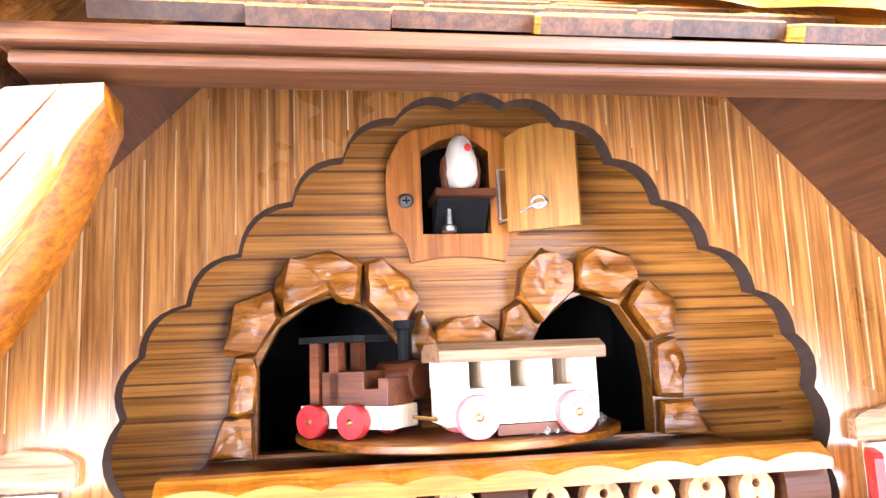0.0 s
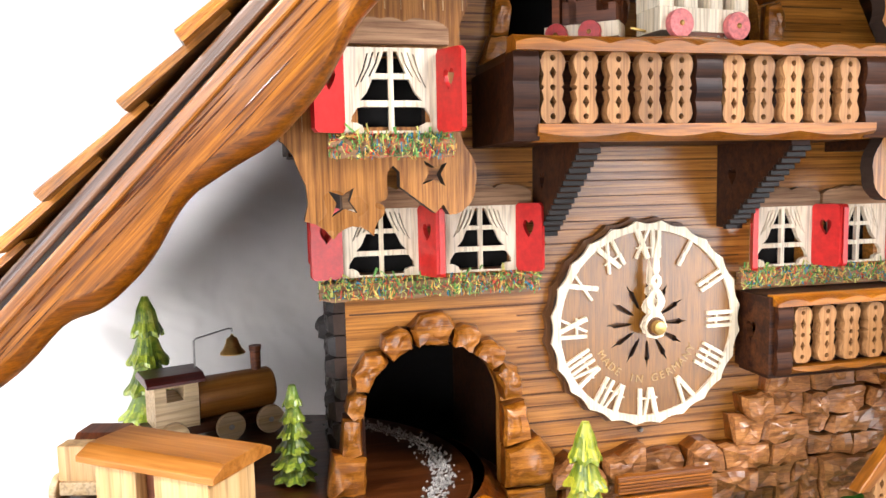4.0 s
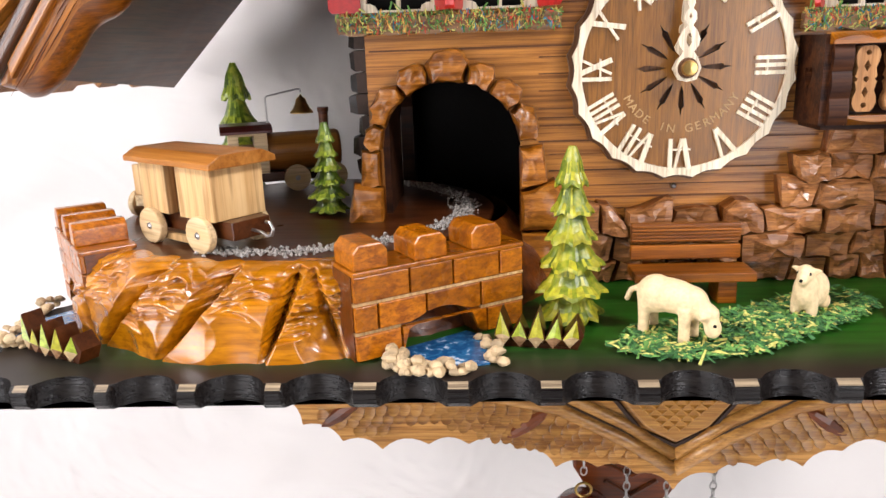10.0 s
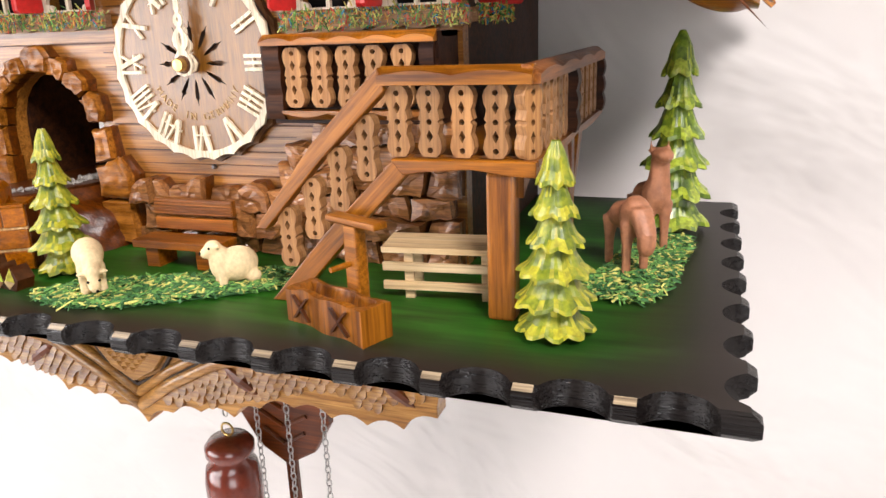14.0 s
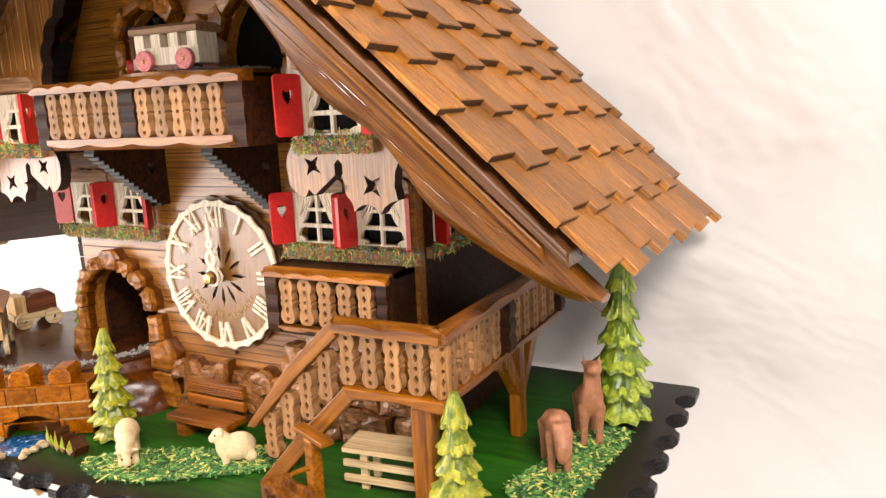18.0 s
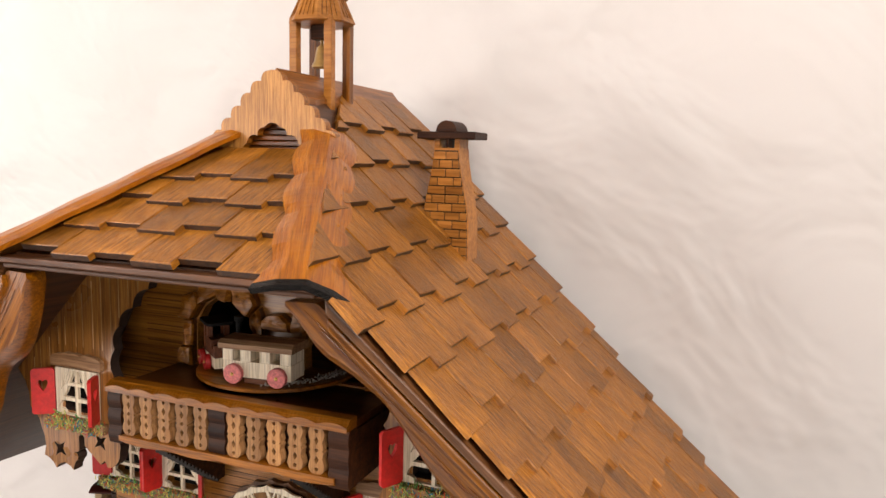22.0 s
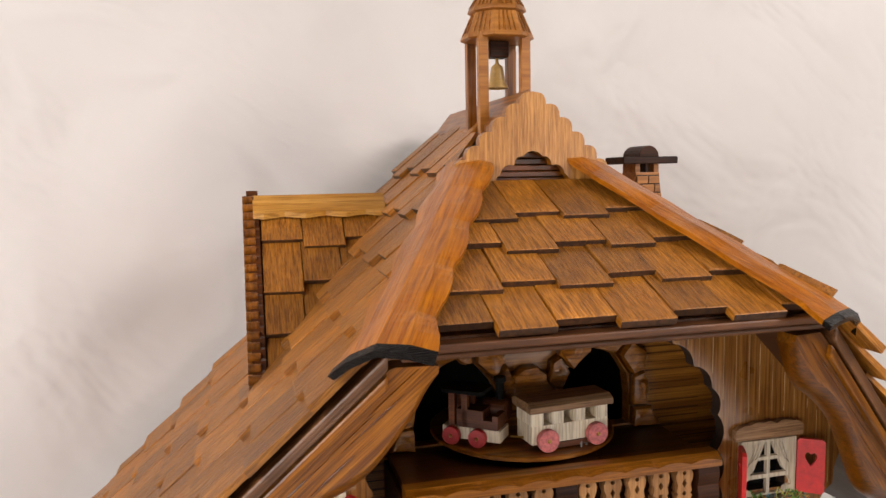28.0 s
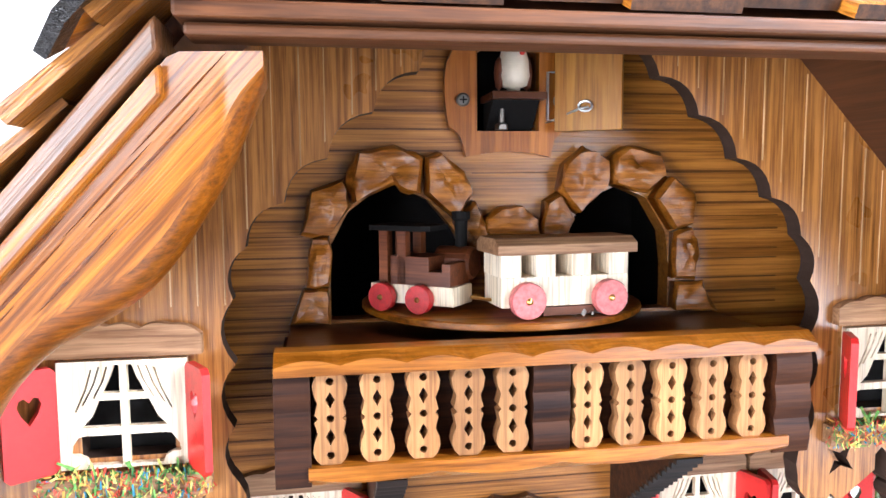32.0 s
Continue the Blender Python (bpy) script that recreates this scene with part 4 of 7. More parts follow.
# hip boards
for sg in (1, -1):
    a, b = Vector((sg * 4.4, 2.0, 33.9)), Vector((12.0 if sg > 0 else -13.1, -13.6, 25.25))
    d = (b - a).normalized()
    up = (Vector((0, -0.49, 0.87)) + Vector((sg * 0.73, 0, 0.68))).normalized()
    up = (up - up.dot(d) * d).normalized()
    lat = d.cross(up)
    s = Shape()
    N = 40
    sec = [(-2.0, -0.42), (-1.15, 0.1), (0.0, 0.38), (1.15, 0.1), (2.0, -0.42), (1.85, -0.72), (1.05, -0.27), (0, -0.0), (-1.05, -0.27), (-1.85, -0.72)]
    r2 = random.Random(5 + sg)
    verts = []
    wob = [r2.uniform(-0.14, 0.14) for _ in range(N * 2)]
    for i in range(N):
        t = i / (N - 1)
        c = a.lerp(b, t)
        for u, h in sec:
            w = 1 + (0.2 * abs(math.sin(t * 15)) + wob[i] * 0.08 if u < 0 else 0.2 * abs(math.sin(t * 12 + 2)) + wob[N + i] * 0.08) - 0.1
            w *= 1 + 1.6 * max(0, t - 0.84)
            droop = -0.2 * max(0, t - 0.9) * 10 * (abs(u) / 1.7)
            verts.append(c + lat * (u * w) + up * (h + 0.03 * math.sin(t * 23 + u) + droop))
    k = len(sec)
    s.add(verts, [(j * k + i, j * k + (i + 1) % k, (j + 1) * k + (i + 1) % k, (j + 1) * k + i) for j in range(N - 2) for i in range(k)] + [tuple(range(k))], 0)
    s.f += [(((N - 2) * k) + i, ((N - 2) * k) + (i + 1) % k, ((N - 1) * k) + (i + 1) % k, ((N - 1) * k) + i) for i in range(k)] + [tuple((N - 1) * k + i for i in reversed(range(k)))]
    s.m += [1] * (k + 1)
    part("hip_board", s, [HIPW if sg > 0 else HIPWL, RIM], roof, "carved amber hip board with a glossy blackened end", smooth=False)

# ridge boards
for sg in (1, -1):
    s = Shape()
    ys = np.linspace(1.6, 21.6, 24)
    verts = []
    for i, y in enumerate(ys):
        w = 2.3 + 0.18 * math.sin(y * 1.7 + sg)
        for u, h in ((0, 0.2), (w, -0.1), (w + 0.05, -0.5), (0, -0.2)):
            verts.append((sg * u * 0.72, y, RZ + h - u * 0.72 * 1.05))
    s.add(verts, [(j * 4 + i, j * 4 + (i + 1) % 4, (j + 1) * 4 + (i + 1) % 4, (j + 1) * 4 + i) for j in range(23) for i in range(4)] + [(0, 1, 2, 3), (95, 94, 93, 92)])
    part("ridge_board", s, RAILY, roof, "carved brown ridge board")

# bargeboards and weathered mouldings
barge_r = [(9.8, 4.2), (10.3, 5.0), (11.3, 5.6), (13.2, 4.8), (15.0, 4.5), (16.2, 5.2), (17.6, 6.1), (18.6, 6.3), (20.0, 5.6), (21.5, 5.4), (22.4, 5.9), (23.5, 6.8), (24.8, 6.6), (27.5, 5.7), (30.2, 4.5), (31.4, 3.5), (32.1, 2.6), (32.4, 2.0)]
barge_l = [(9.9, 4.6), (10.3, 5.6), (10.8, 6.1), (12.0, 6.8), (13.0, 7.1), (13.9, 6.9), (15.0, 6.4), (16.2, 5.8), (17.8, 5.9), (18.7, 6.9), (19.9, 7.1), (21.0, 7.1), (22.5, 6.4), (24.7, 5.6), (26.2, 6.7), (28.2, 6.6), (29.9, 5.4), (31.7, 5.6), (33.3, 5.2), (34.3, 4.5), (34.9, 3.6), (35.2, 2.4)]
for sg, prof_b, fall, mats, vm in ((1, barge_r, RR, BARGE, VERGE), (-1, barge_l, RL, BARGEL, VERGEL)):
    yv = lambda x: -15.9 + 0.33 * abs(x)
    # resample the lower edge smoothly
    xs = np.linspace(prof_b[0][0], prof_b[-1][0], 90)
    ds = np.interp(xs, [p[0] for p in prof_b], [p[1] for p in prof_b])
    ds = np.convolve(np.pad(ds, 2, mode="edge"), np.ones(5) / 5, mode="valid")
    up_z = [min(RZ - fall * x - 1.9, 24.2) for x in xs]
    lo_z = [min(RZ - (fall - (0.0 if sg > 0 else 0.02)) * x - d, 23.9) for x, d in zip(xs, ds)]
    verts = []
    for x, u, l in zip(xs, up_z, lo_z):
        c = min(1.15, (u - l) * 0.5)
        for zz, dep in ((u, 0.0), (l + c, 0.0), (l + c * 0.75, 0.1), (l + c * 0.25, 0.5), (l, 0.95), (l, 1.45), (u, 1.45)):
            verts.append((sg * x, yv(x) + dep + 0.15 * (RZ - fall * x - zz), zz))
    n7 = len(xs)
    s = Shape().add(verts, [(k * 7 + e, k * 7 + (e + 1) % 7, k * 7 + 7 + (e + 1) % 7, k * 7 + 7 + e) for k in range(n7 - 1) for e in range(7)] + [tuple(range(7)), tuple((n7 - 1) * 7 + e for e in reversed(range(7)))])
    s.m = [1 if e in (2, 3, 4) else 0 for k in range(n7 - 1) for e in range(7)] + [0, 0]
    part("bargeboard", s, [mats, BARGEE], roof, "wavy carved brown bargeboard", smooth=35)
    # long slender gouges along the board
    fl = Shape()
    r3 = random.Random(40 + sg)
    for x in np.arange(12.0, xs[-1] - 1.0, 0.95):
        d0 = np.interp(x, xs, ds)
        zc = RZ - fall * x - 2.7 - max(0.2, d0 - 4.3) * r3.uniform(0.0, 1.0)
        L, w = r3.uniform(0.8, 2.0), r3.uniform(0.03, 0.08)
        rail = []
        for q in np.linspace(-1, 1, 9):
            for side in (-1, 0, 1):
                zz = zc - fall * q * L * 0.97 + side * w * (1 - q * q)
                rail.append((sg * (x + q * L), yv(x + q * L) - (0.03 if side else 0.06) + 0.15 * (RZ - fall * (x + q * L) - zz), zz))
        fl.add(rail, [(k * 3 + e, k * 3 + e + 1, k * 3 + e + 4, k * 3 + e + 3) for k in range(8) for e in (0, 1)])
    part("gouge_carving", fl, STAIRD, roof, "dark slender gouges", kind="stuff")
    end = 31.0 if sg > 0 else 35.6
    for off_y, off_z, hh, ww in ((-0.35, -0.85, 0.85, 2.6), (-0.1, -1.93, 0.8, 0.7)):
        s = Shape()
        q = [(12.3, 0), (end if off_y < -0.2 else end - 1.3, 0)]
        verts = []
        for x, _ in q:
            for c, h in ((0, 0), (ww, 0), (ww, -hh), (0.12, -hh)):
                verts.append((sg * x, yv(x) + off_y + c, RZ - fall * x + off_z + h))
        s.add(verts, [(0, 1, 5, 4), (1, 2, 6, 5), (2, 3, 7, 6), (3, 0, 4, 7), (3, 2, 1, 0), (4, 5, 6, 7)])
        part("verge_moulding", s, vm if off_y < -0.2 else mats, roof, "weathered grey-brown verge moulding" if off_y < -0.2 else "brown inner moulding", bevel=0.12)

# eave beam under the hip
part("eave_beam", Shape().box(-11.7, 11.7, -12.2, -10.9, 24.5, 24.82), BEAMW, roof, bevel=0.1)
part("eave_beam", Shape().box(-11.9, 11.9, -12.5, -11.2, 24.87, 25.3), BEAMW, roof, bevel=0.1)

# crown gable
crown = thing("crown_gable", (0, 1.4, 33), "scalloped oak gable board at the roof's crown", "gable")
cl = scallops([(-5.6, 32.6), (-5.4, 33.2), (-4.6, 34.0), (-3.7, 34.9), (-2.8, 35.8), (-1.9, 36.75), (-0.95, 37.6), (0.0, 38.3)], 0.3, 5)
cl = [p for p in cl if p[0] < -0.0]
cr = [(-a, b) for a, b in reversed(cl)]
inn = scallops([(2.5, 32.3), (2.3, 33.0), (1.3, 33.6), (0.7, 34.2), (-0.7, 34.2), (-1.3, 33.6), (-2.3, 33.0), (-2.5, 32.3)], -0.25, 4)
s = Shape().prism([(-5.6, 32.3)] + cl + [(0, 38.4)] + cr + [(5.6, 32.3)] + [(x, z) for x, z in inn], 1.0, 1.7, XZ, side=1)
part("board", s, [CROWNW, RAIL], crown)
for i in range(6):
    part("lath", Shape().box(-3.0, 3.0, 1.9 + 0.05 * (i % 2), 2.4, 32.0 + i * 0.42, 32.36 + i * 0.42), STAIRD, crown, bevel=0.06)

# bell tower
tower = thing("bell_turret", (0, 8.1, 36.5), "small wooden bell turret with a three-tiered spire", "turret")
for x in (-1.6, 1.6):
    for y in (6.6, 9.6):
        part("post", Shape().box(x - 0.35, x + 0.35, y - 0.35, y + 0.35, 35.6, 43.2), POSTW if y > 8 else TANW, tower, bevel=0.06)
for lo, hi, z0, z1 in ((2.75, 1.95, 42.9, 44.75), (2.2, 1.2, 44.85, 46.65), (1.35, 0.25, 46.75, 48.9)):
    s = Shape().lathe([(lo - 0.25, z0 - 0.12), (lo, z0), (lo * 0.97, z0 + 0.2), (hi, z1), (hi * 0.6, z1 + 0.08)], 8, lambda a, b, c: (a, 8.1 + b, c), math.pi / 8)
    t = part("spire_tier", s, TANW, tower, bevel=0.04)
    for i in range(8):
        for j in range(4):
            a = math.pi / 4 * i + (j - 1.5) * 0.16
            q = Shape()
            ra, rb = lo * 0.93, hi * 0.95
            q.tube([(ra * 0.995 * math.cos(a), 8.1 + ra * math.sin(a), z0 + 0.32), (rb * math.cos(a), 8.1 + rb * math.sin(a), z1 - 0.05)], 0.045, 4)
            part("groove", q, STAIR, t)
s = Shape().lathe([(0.02, 48.6), (0.25, 48.7), (0.2, 48.85), (0.42, 49.05), (0.46, 49.3), (0.3, 49.6), (0.02, 49.7)], 14, lambda a, b, c: (a, 8.1 + b, c))
part("finial", s, TANW, tower, smooth=True)
part("bell_beam", Shape().box(-0.75, 0.75, 7.5, 8.7, 41.6, 42.8), DARK, tower, bevel=0.1)
s = Shape().lathe([(0.1, 41.7), (0.14, 41.2), (0.42, 41.0), (0.52, 40.5), (0.62, 39.9), (0.82, 39.5), (0.84, 39.38), (0.7, 39.38), (0.4, 40.4), (0.02, 40.8)], 20, lambda a, b, c: (a, 8.1 + b, c), ends=False)
part("bell", s, BELLM, tower, "small gilded wooden bell", smooth=True)

# chimney
chim = thing("chimney", (11.8, 7.8, 25), "flared wooden chimney with carved brickwork and a dark cap", "chimney")
def half(z):
    return float(np.interp(z, [24, 27.5, 29, 30.5, 32, 33.2], [1.95, 1.9, 1.7, 1.35, 1.08, 1.0]))
cz = np.linspace(33.0, 24.0, 12)
lft = [(11.75 - half(z), z) for z in cz if z > 26.2]
rgt = [(11.75 + half(z), z) for z in reversed(cz)]
s = Shape().prism(lft + [(9.85, 26.0)] + rgt, 6.7, 8.9, XZ)
part("shaft", s, CHIMW, chim, bevel=0.04)
part("joint_backing", Shape().prism([(11.75 - half(z) + 0.08, z) for z in np.linspace(32.8, 26.2, 8)] + [(9.95, 26.1)] + [(11.75 + half(z) - 0.08, z) for z in np.linspace(24.2, 32.8, 8)], 6.66, 6.72, XZ), EDGE, chim)
bs = Shape().box(-0.5, 0.5, -0.07, 0.07, -0.287, 0.287).mesh([CHIMW], 0.02)
for k in range(13):
    z = 24.5 + k * 0.66
    h = half(z) - 0.06
    xs = np.linspace(-h, h, 4 if z < 29.5 else 3)
    if k % 2:
        m = (xs[1:] + xs[:-1]) / 2
        xs = np.concatenate([[xs[0]], m, [xs[-1]]])
    for a, b in zip(xs, xs[1:]):
        if z > RZ - RR * (11.75 + b) - 0.2:
            piece("brick", bs, chim, (11.75 + (a + b) / 2, 6.63, z), scale=((b - a) - 0.08, 1, 1))
for dx in (-0.8, 0.8, 0.0):
    part("flue_post", Shape().box(11.75 + dx - (0.2 if dx else 0.12), 11.75 + dx + (0.2 if dx else 0.12), 6.8, 8.8, 32.9, 33.7), CHIMW if dx else DARK, chim)
part("cap", Shape().box(9.45, 14.15, 6.3, 9.3, 33.65, 34.2), DARK, chim, "dark-stained chimney cap", bevel=0.08)
s = Shape().prism([(11.75 + 0.85 * math.cos(a), 34.2 + 0.85 * math.sin(a)) for a in np.linspace(0, math.pi, 11)], 6.5, 9.1, XZ)
part("cap_hood", s, DARK, chim, bevel=0.05)

# dormer on the long slope
dorm = thing("dormer", (-18, 12, 24), "small shingled dormer with a notched gable edge on the roof slope", "dormer")
dz = lambda y: 31.2 + 1.06 * (y - 13.0)
s = Shape()
tri = [(-17.7, 2.6), (-17.7, 13.0), (-7.2, 13.0)]
s.add([(x, y, dz(y) - 0.4) for x, y in tri] + [(x, y, dz(y) - 1.1) for x, y in tri], [(0, 1, 2), (5, 4, 3), (0, 1, 4, 3), (1, 2, 5, 4), (2, 0, 3, 5)])
s2 = Shape().add([(x, 26.0 - y, dz(y) - 0.4) for x, y in ((-17.7, 13.0), (-7.2, 13.0), (-17.7, 4.2), (-15.5, 4.2))], [(0, 1, 3, 2)])
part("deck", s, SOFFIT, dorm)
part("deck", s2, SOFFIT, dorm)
for k, y in enumerate((10.5, 7.7, 4.9, 2.2)):
    x = -17.5
    i = k
    xin = -(7.2 + (13.0 - min(y + 1.6, 13.0)) * 1.03)
    while x < xin - 0.2:
        w = min(tr.uniform(2.6, 3.2), max(0.9, xin - x + 1.2))
        drop = (0.5 if i % 2 else 0) + tr.uniform(-0.1, 0.1)
        yy = min(y - drop + 5.4 * 0.7, 12.9)
        piece("shingle", tr.choice(TILES), dorm, (x + w / 2, yy, dz(yy) - 0.5), (0, 46.7 - 3.8, -90), ((yy - y + drop) / (5.4 * 0.7), w / 3.0, 1))
        x += w
        i += 1
s = Shape()
xs = np.linspace(-18.0, -8.0, 14)
verts = []
for x in xs:
    w = 1.9 + 0.14 * math.sin(x * 2.1)
    verts += [(x, 13.0, 31.75), (x, 13.0 - w * 0.78, 31.65 - w * 0.62), (x, 13.0 - w * 0.78, 31.25 - w * 0.62), (x, 13.0, 31.2)]
s.add(verts, [(j * 4 + i, j * 4 + (i + 1) % 4, (j + 1) * 4 + (i + 1) % 4, (j + 1) * 4 + i) for j in range(13) for i in range(4)] + [(0, 1, 2, 3), (55, 54, 53, 52)])
part("ridge_board", s, DORMR, dorm, "carved pale amber ridge board")
zig = []
for i in range(20):
    y = 1.8 + i * 0.58
    zig += [(y, dz(y) + 0.25 + 0.0), (y + 0.29, dz(y + 0.29) + 0.45)]
body = zig + [(13.4, 32.1), (13.4, 20.0), (1.8, 20.0)]
part("gable_edge", Shape().prism(body[:-2] + [(13.4, 30.0)] + [(y, z - 1.6) for y, z in reversed(zig)], -18.45, -17.6, YZ), STAIRD, dorm, "notched dark brown gable edge")
for i in range(21):
    y = 1.9 + i * 0.55
    bead = Shape().prism([(-0.33, -0.05), (-0.2, 0.2), (0.0, 0.27), (0.2, 0.2), (0.33, -0.05), (0.25, -0.4), (-0.25, -0.4)], -18.75, -17.9, lambda a, b, c: (c, y + a * 0.69 - b * 0.72, dz(y) + 0.35 + a * 0.72 + b * 0.69))
    part("bead", bead, POSTW, dorm, "carved brown bead", bevel=0.06)
part("gable_wall", Shape().prism([(3.4, 19.4), (13, 19.4), (22.4, 19.4), (13, 29.4)], -17.6, -17.0, YZ), PLANK, dorm)
sh = Shape().prism([(0, 0), (1.6, 0), (1.6, 3.4), (0, 3.4)], 0, 0.25, lambda a, b, c: (-17.7 - a * 0.6, 10.0 - a * 0.8 + c, 22.4 + b))
part("shutter", sh, RED, dorm, "red painted shutter", bevel=0.05)

# ---- dial ----
dial = thing("clock_dial", (0, 1.6, 0), "round brown wooden clock dial with pale Roman numerals", "dial")


def wavy_ring(r, amp, n, m=144, phase=0.0):
    return [((r + amp * (1 - abs(math.cos(n * 0.5 * a + phase)))) * math.sin(a), (r + amp * (1 - abs(math.cos(n * 0.5 * a + phase)))) * math.cos(a)) for a in np.linspace(0, 2 * math.pi, m, endpoint=False)]


part("backing", Shape().prism(wavy_ring(6.1, 0.22, 24), 1.75, 2.2, XZ), DIALE, dial, "dark scalloped backing")
slots = []
for k in range(12):
    a = math.pi / 6 * k + 0.0
    u, w = (math.sin(a), math.cos(a)), (math.cos(a), -math.sin(a))
    slots.append([(u[0] * r + w[0] * h, u[1] * r + w[1] * h) for r, h in ((0.95, 0.0), (1.3, 0.1), (2.1, 0.17), (2.25, 0.06), (2.65, 0.0), (2.25, -0.06), (2.1, -0.17), (1.3, -0.1))])
part("face", Shape().prism(circle(0, 0, 5.9, 64), 1.35, 1.72, XZ, slots, side=1), [DIALW, EDGE], dial, "brown face with a cut-out sunburst")
ring_o = wavy_ring(5.9, 0.2, 24)
ring = part("ring", Shape().prism(ring_o, 1.15, 1.36, XZ, [list(reversed(circle(0, 0, 5.52, 64)))]), CREAM, dial, "pale scalloped ring")


def stroke(s, a, b, w, put, y=1.12):
    dx, dz = b[0] - a[0], b[1] - a[1]
    L = math.hypot(dx, dz)
    nx, nz = -dz / L * w / 2, dx / L * w / 2
    ex, ez = dx / L * 0.03, dz / L * 0.03
    s.prism([(a[0] + nx, a[1] + nz), (a[0] - nx, a[1] - nz), (b[0] - nx, b[1] - nz), (b[0] + nx, b[1] + nz)], y, 1.36, put)


def numeral(text):
    """Strokes of a Roman numeral, on a height of 1.75."""
    out, x = [], 0.0
    for ch in text:
        if ch == "I":
            out.append(((x + 0.13, 0), (x + 0.13, 1.75), 0.19)); x += 0.40
        elif ch == "V":
            out += [((x + 0.05, 1.75), (x + 0.42, 0), 0.24), ((x + 0.85, 1.75), (x + 0.5, 0), 0.14)]; x += 0.98
        else:
            out += [((x + 0.05, 1.75), (x + 0.75, 0), 0.25), ((x + 0.8, 1.75), (x + 0.0, 0), 0.13)]; x += 0.95
    serif = [((0.0, 0.62), (x - 0.14, 0.62), 0.08)] if len(text) > 1 else []
    return out + serif, x - 0.14


for k, text in enumerate(["XII", "I", "II", "III", "IIII", "V", "VI", "VII", "VIII", "IX", "X", "XI"]):
    strokes, w = numeral(text)
    sc = min(1.0, 1.75 / w)
    ang = math.pi / 6 * k
    def put(a, b, c, ang=ang, w=w, sc=sc):
        u = (a - w / 2) * sc
        r = 3.88 + b * 0.98
        return (u * math.cos(ang) + r * math.sin(ang), c, -u * math.sin(ang) + r * math.cos(ang))
    num = None
    for i, (a, b, wd) in enumerate(strokes):
        s = Shape()
        stroke(s, a, b, wd * 1.1, put, 1.12 + 0.012 * i)
        if num is None:
            num = part("numeral", s, CREAM, dial, "pale wooden numeral " + text)
        else:
            part("stroke", s, CREAM, num)


def hand(length, width, y, ang, name):
    half = [(0.0, -0.72), (0.5, -0.6), (0.72, 0.0), (0.5, 0.55), (0.28, 0.85), (0.5, 1.15), (0.58, 1.5), (0.38, 1.95), (0.14, 2.2), (0.34, 2.5), (0.3, 2.85), (0.1, 3.05), (0.2, 3.3), (0.14, 4.2), (0.0, 5.1)]
    k = length / 5.1
    pts = [(a * width, b * k) for a, b in half] + [(-a * width, b * k) for a, b in reversed(half[1:-1])]
    hole = [(a * width, b * k) for a, b in ((0, 1.1), (0.16, 1.35), (0.14, 1.6), (0, 2.0), (-0.14, 1.6), (-0.16, 1.35))]
    hole2 = [(a * width, b * k) for a, b in ((0, 2.5), (0.1, 2.65), (0, 2.85), (-0.1, 2.65))]
    at = lambda a, b, c: (a * math.cos(ang) + b * math.sin(ang), c, -a * math.sin(ang) + b * math.cos(ang))
    part(name, Shape().prism(pts, y, y + 0.16, at, [hole, hole2]), CREAM, dial, "pale fretted clock hand")


hand(3.9, 1.0, 0.72, radians(-3), "hour_hand")
hand(5.1, 1.0, 0.32, radians(0.5), "minute_hand")
part("hub", Shape().lathe([(0.55, 1.3), (0.55, 0.3), (0.5, 0.18)], 20, lambda a, b, c: (a, c, b)), DIALE, dial)
part("nut", Shape().lathe([(0.42, 0.3), (0.42, -0.1), (0.36, -0.22), (0.02, -0.26)], 16, lambda a, b, c: (a, c, b)), BRASS, dial, "brass centre nut", smooth=False)
part("screw", Shape().lathe([(0.16, 2.2), (0.16, 2.0), (0.1, 1.92)], 10, lambda a, b, c: (a, c, -6.7 + b)), IRON, dial)
for k, ch in enumerate("MADE IN GERMANY"):
    if ch == " ":
        continue
    cu = bpy.data.curves.new("letter", "FONT")
    cu.body, cu.size, cu.extrude, cu.align_x = ch, 0.0066, 0.0003, "CENTER"
    tmp = bpy.data.objects.new("letter", cu)
    scene.collection.objects.link(tmp)
    bpy.context.view_layer.update()
    me = bpy.data.meshes.new_from_object(tmp)
    bpy.data.objects.remove(tmp)
    me.materials.clear()
    me.materials.append(LETTER)
    ob = new("letter", me)
    ob.parent = dial
    a = radians(-60 + k * 120 / 14)
    ob.matrix_basis = Matrix.Translation((0.0355 * math.sin(a), -0.0025 - 0.0003, -0.0355 * math.cos(a))) @ Matrix.Rotation(-a, 4, "Y") @ Matrix.Rotation(radians(90), 4, "X")

# ---- windows ----
HALF = [[(-0.055, 0.96), (-0.055, 0.70), (-0.33, 0.70), (-0.2, 0.86), (-0.14, 0.96)],
        [(-0.055, 0.635), (-0.055, 0.385), (-0.66, 0.385), (-0.52, 0.47), (-0.39, 0.635)],
        [(-0.055, 0.31), (-0.055, 0.03), (-0.58, 0.03), (-0.62, 0.09), (-0.74, 0.125), (-0.86, 0.13), (-0.84, 0.2), (-0.72, 0.3), (-0.62, 0.31)]]
SLITS = [((-0.24, 0.95), (-0.31, 0.82), (-0.46, 0.66)), ((-0.36, 0.95), (-0.46, 0.78), (-0.63, 0.6)), ((-0.48, 0.93), (-0.58, 0.74), (-0.74, 0.54))]


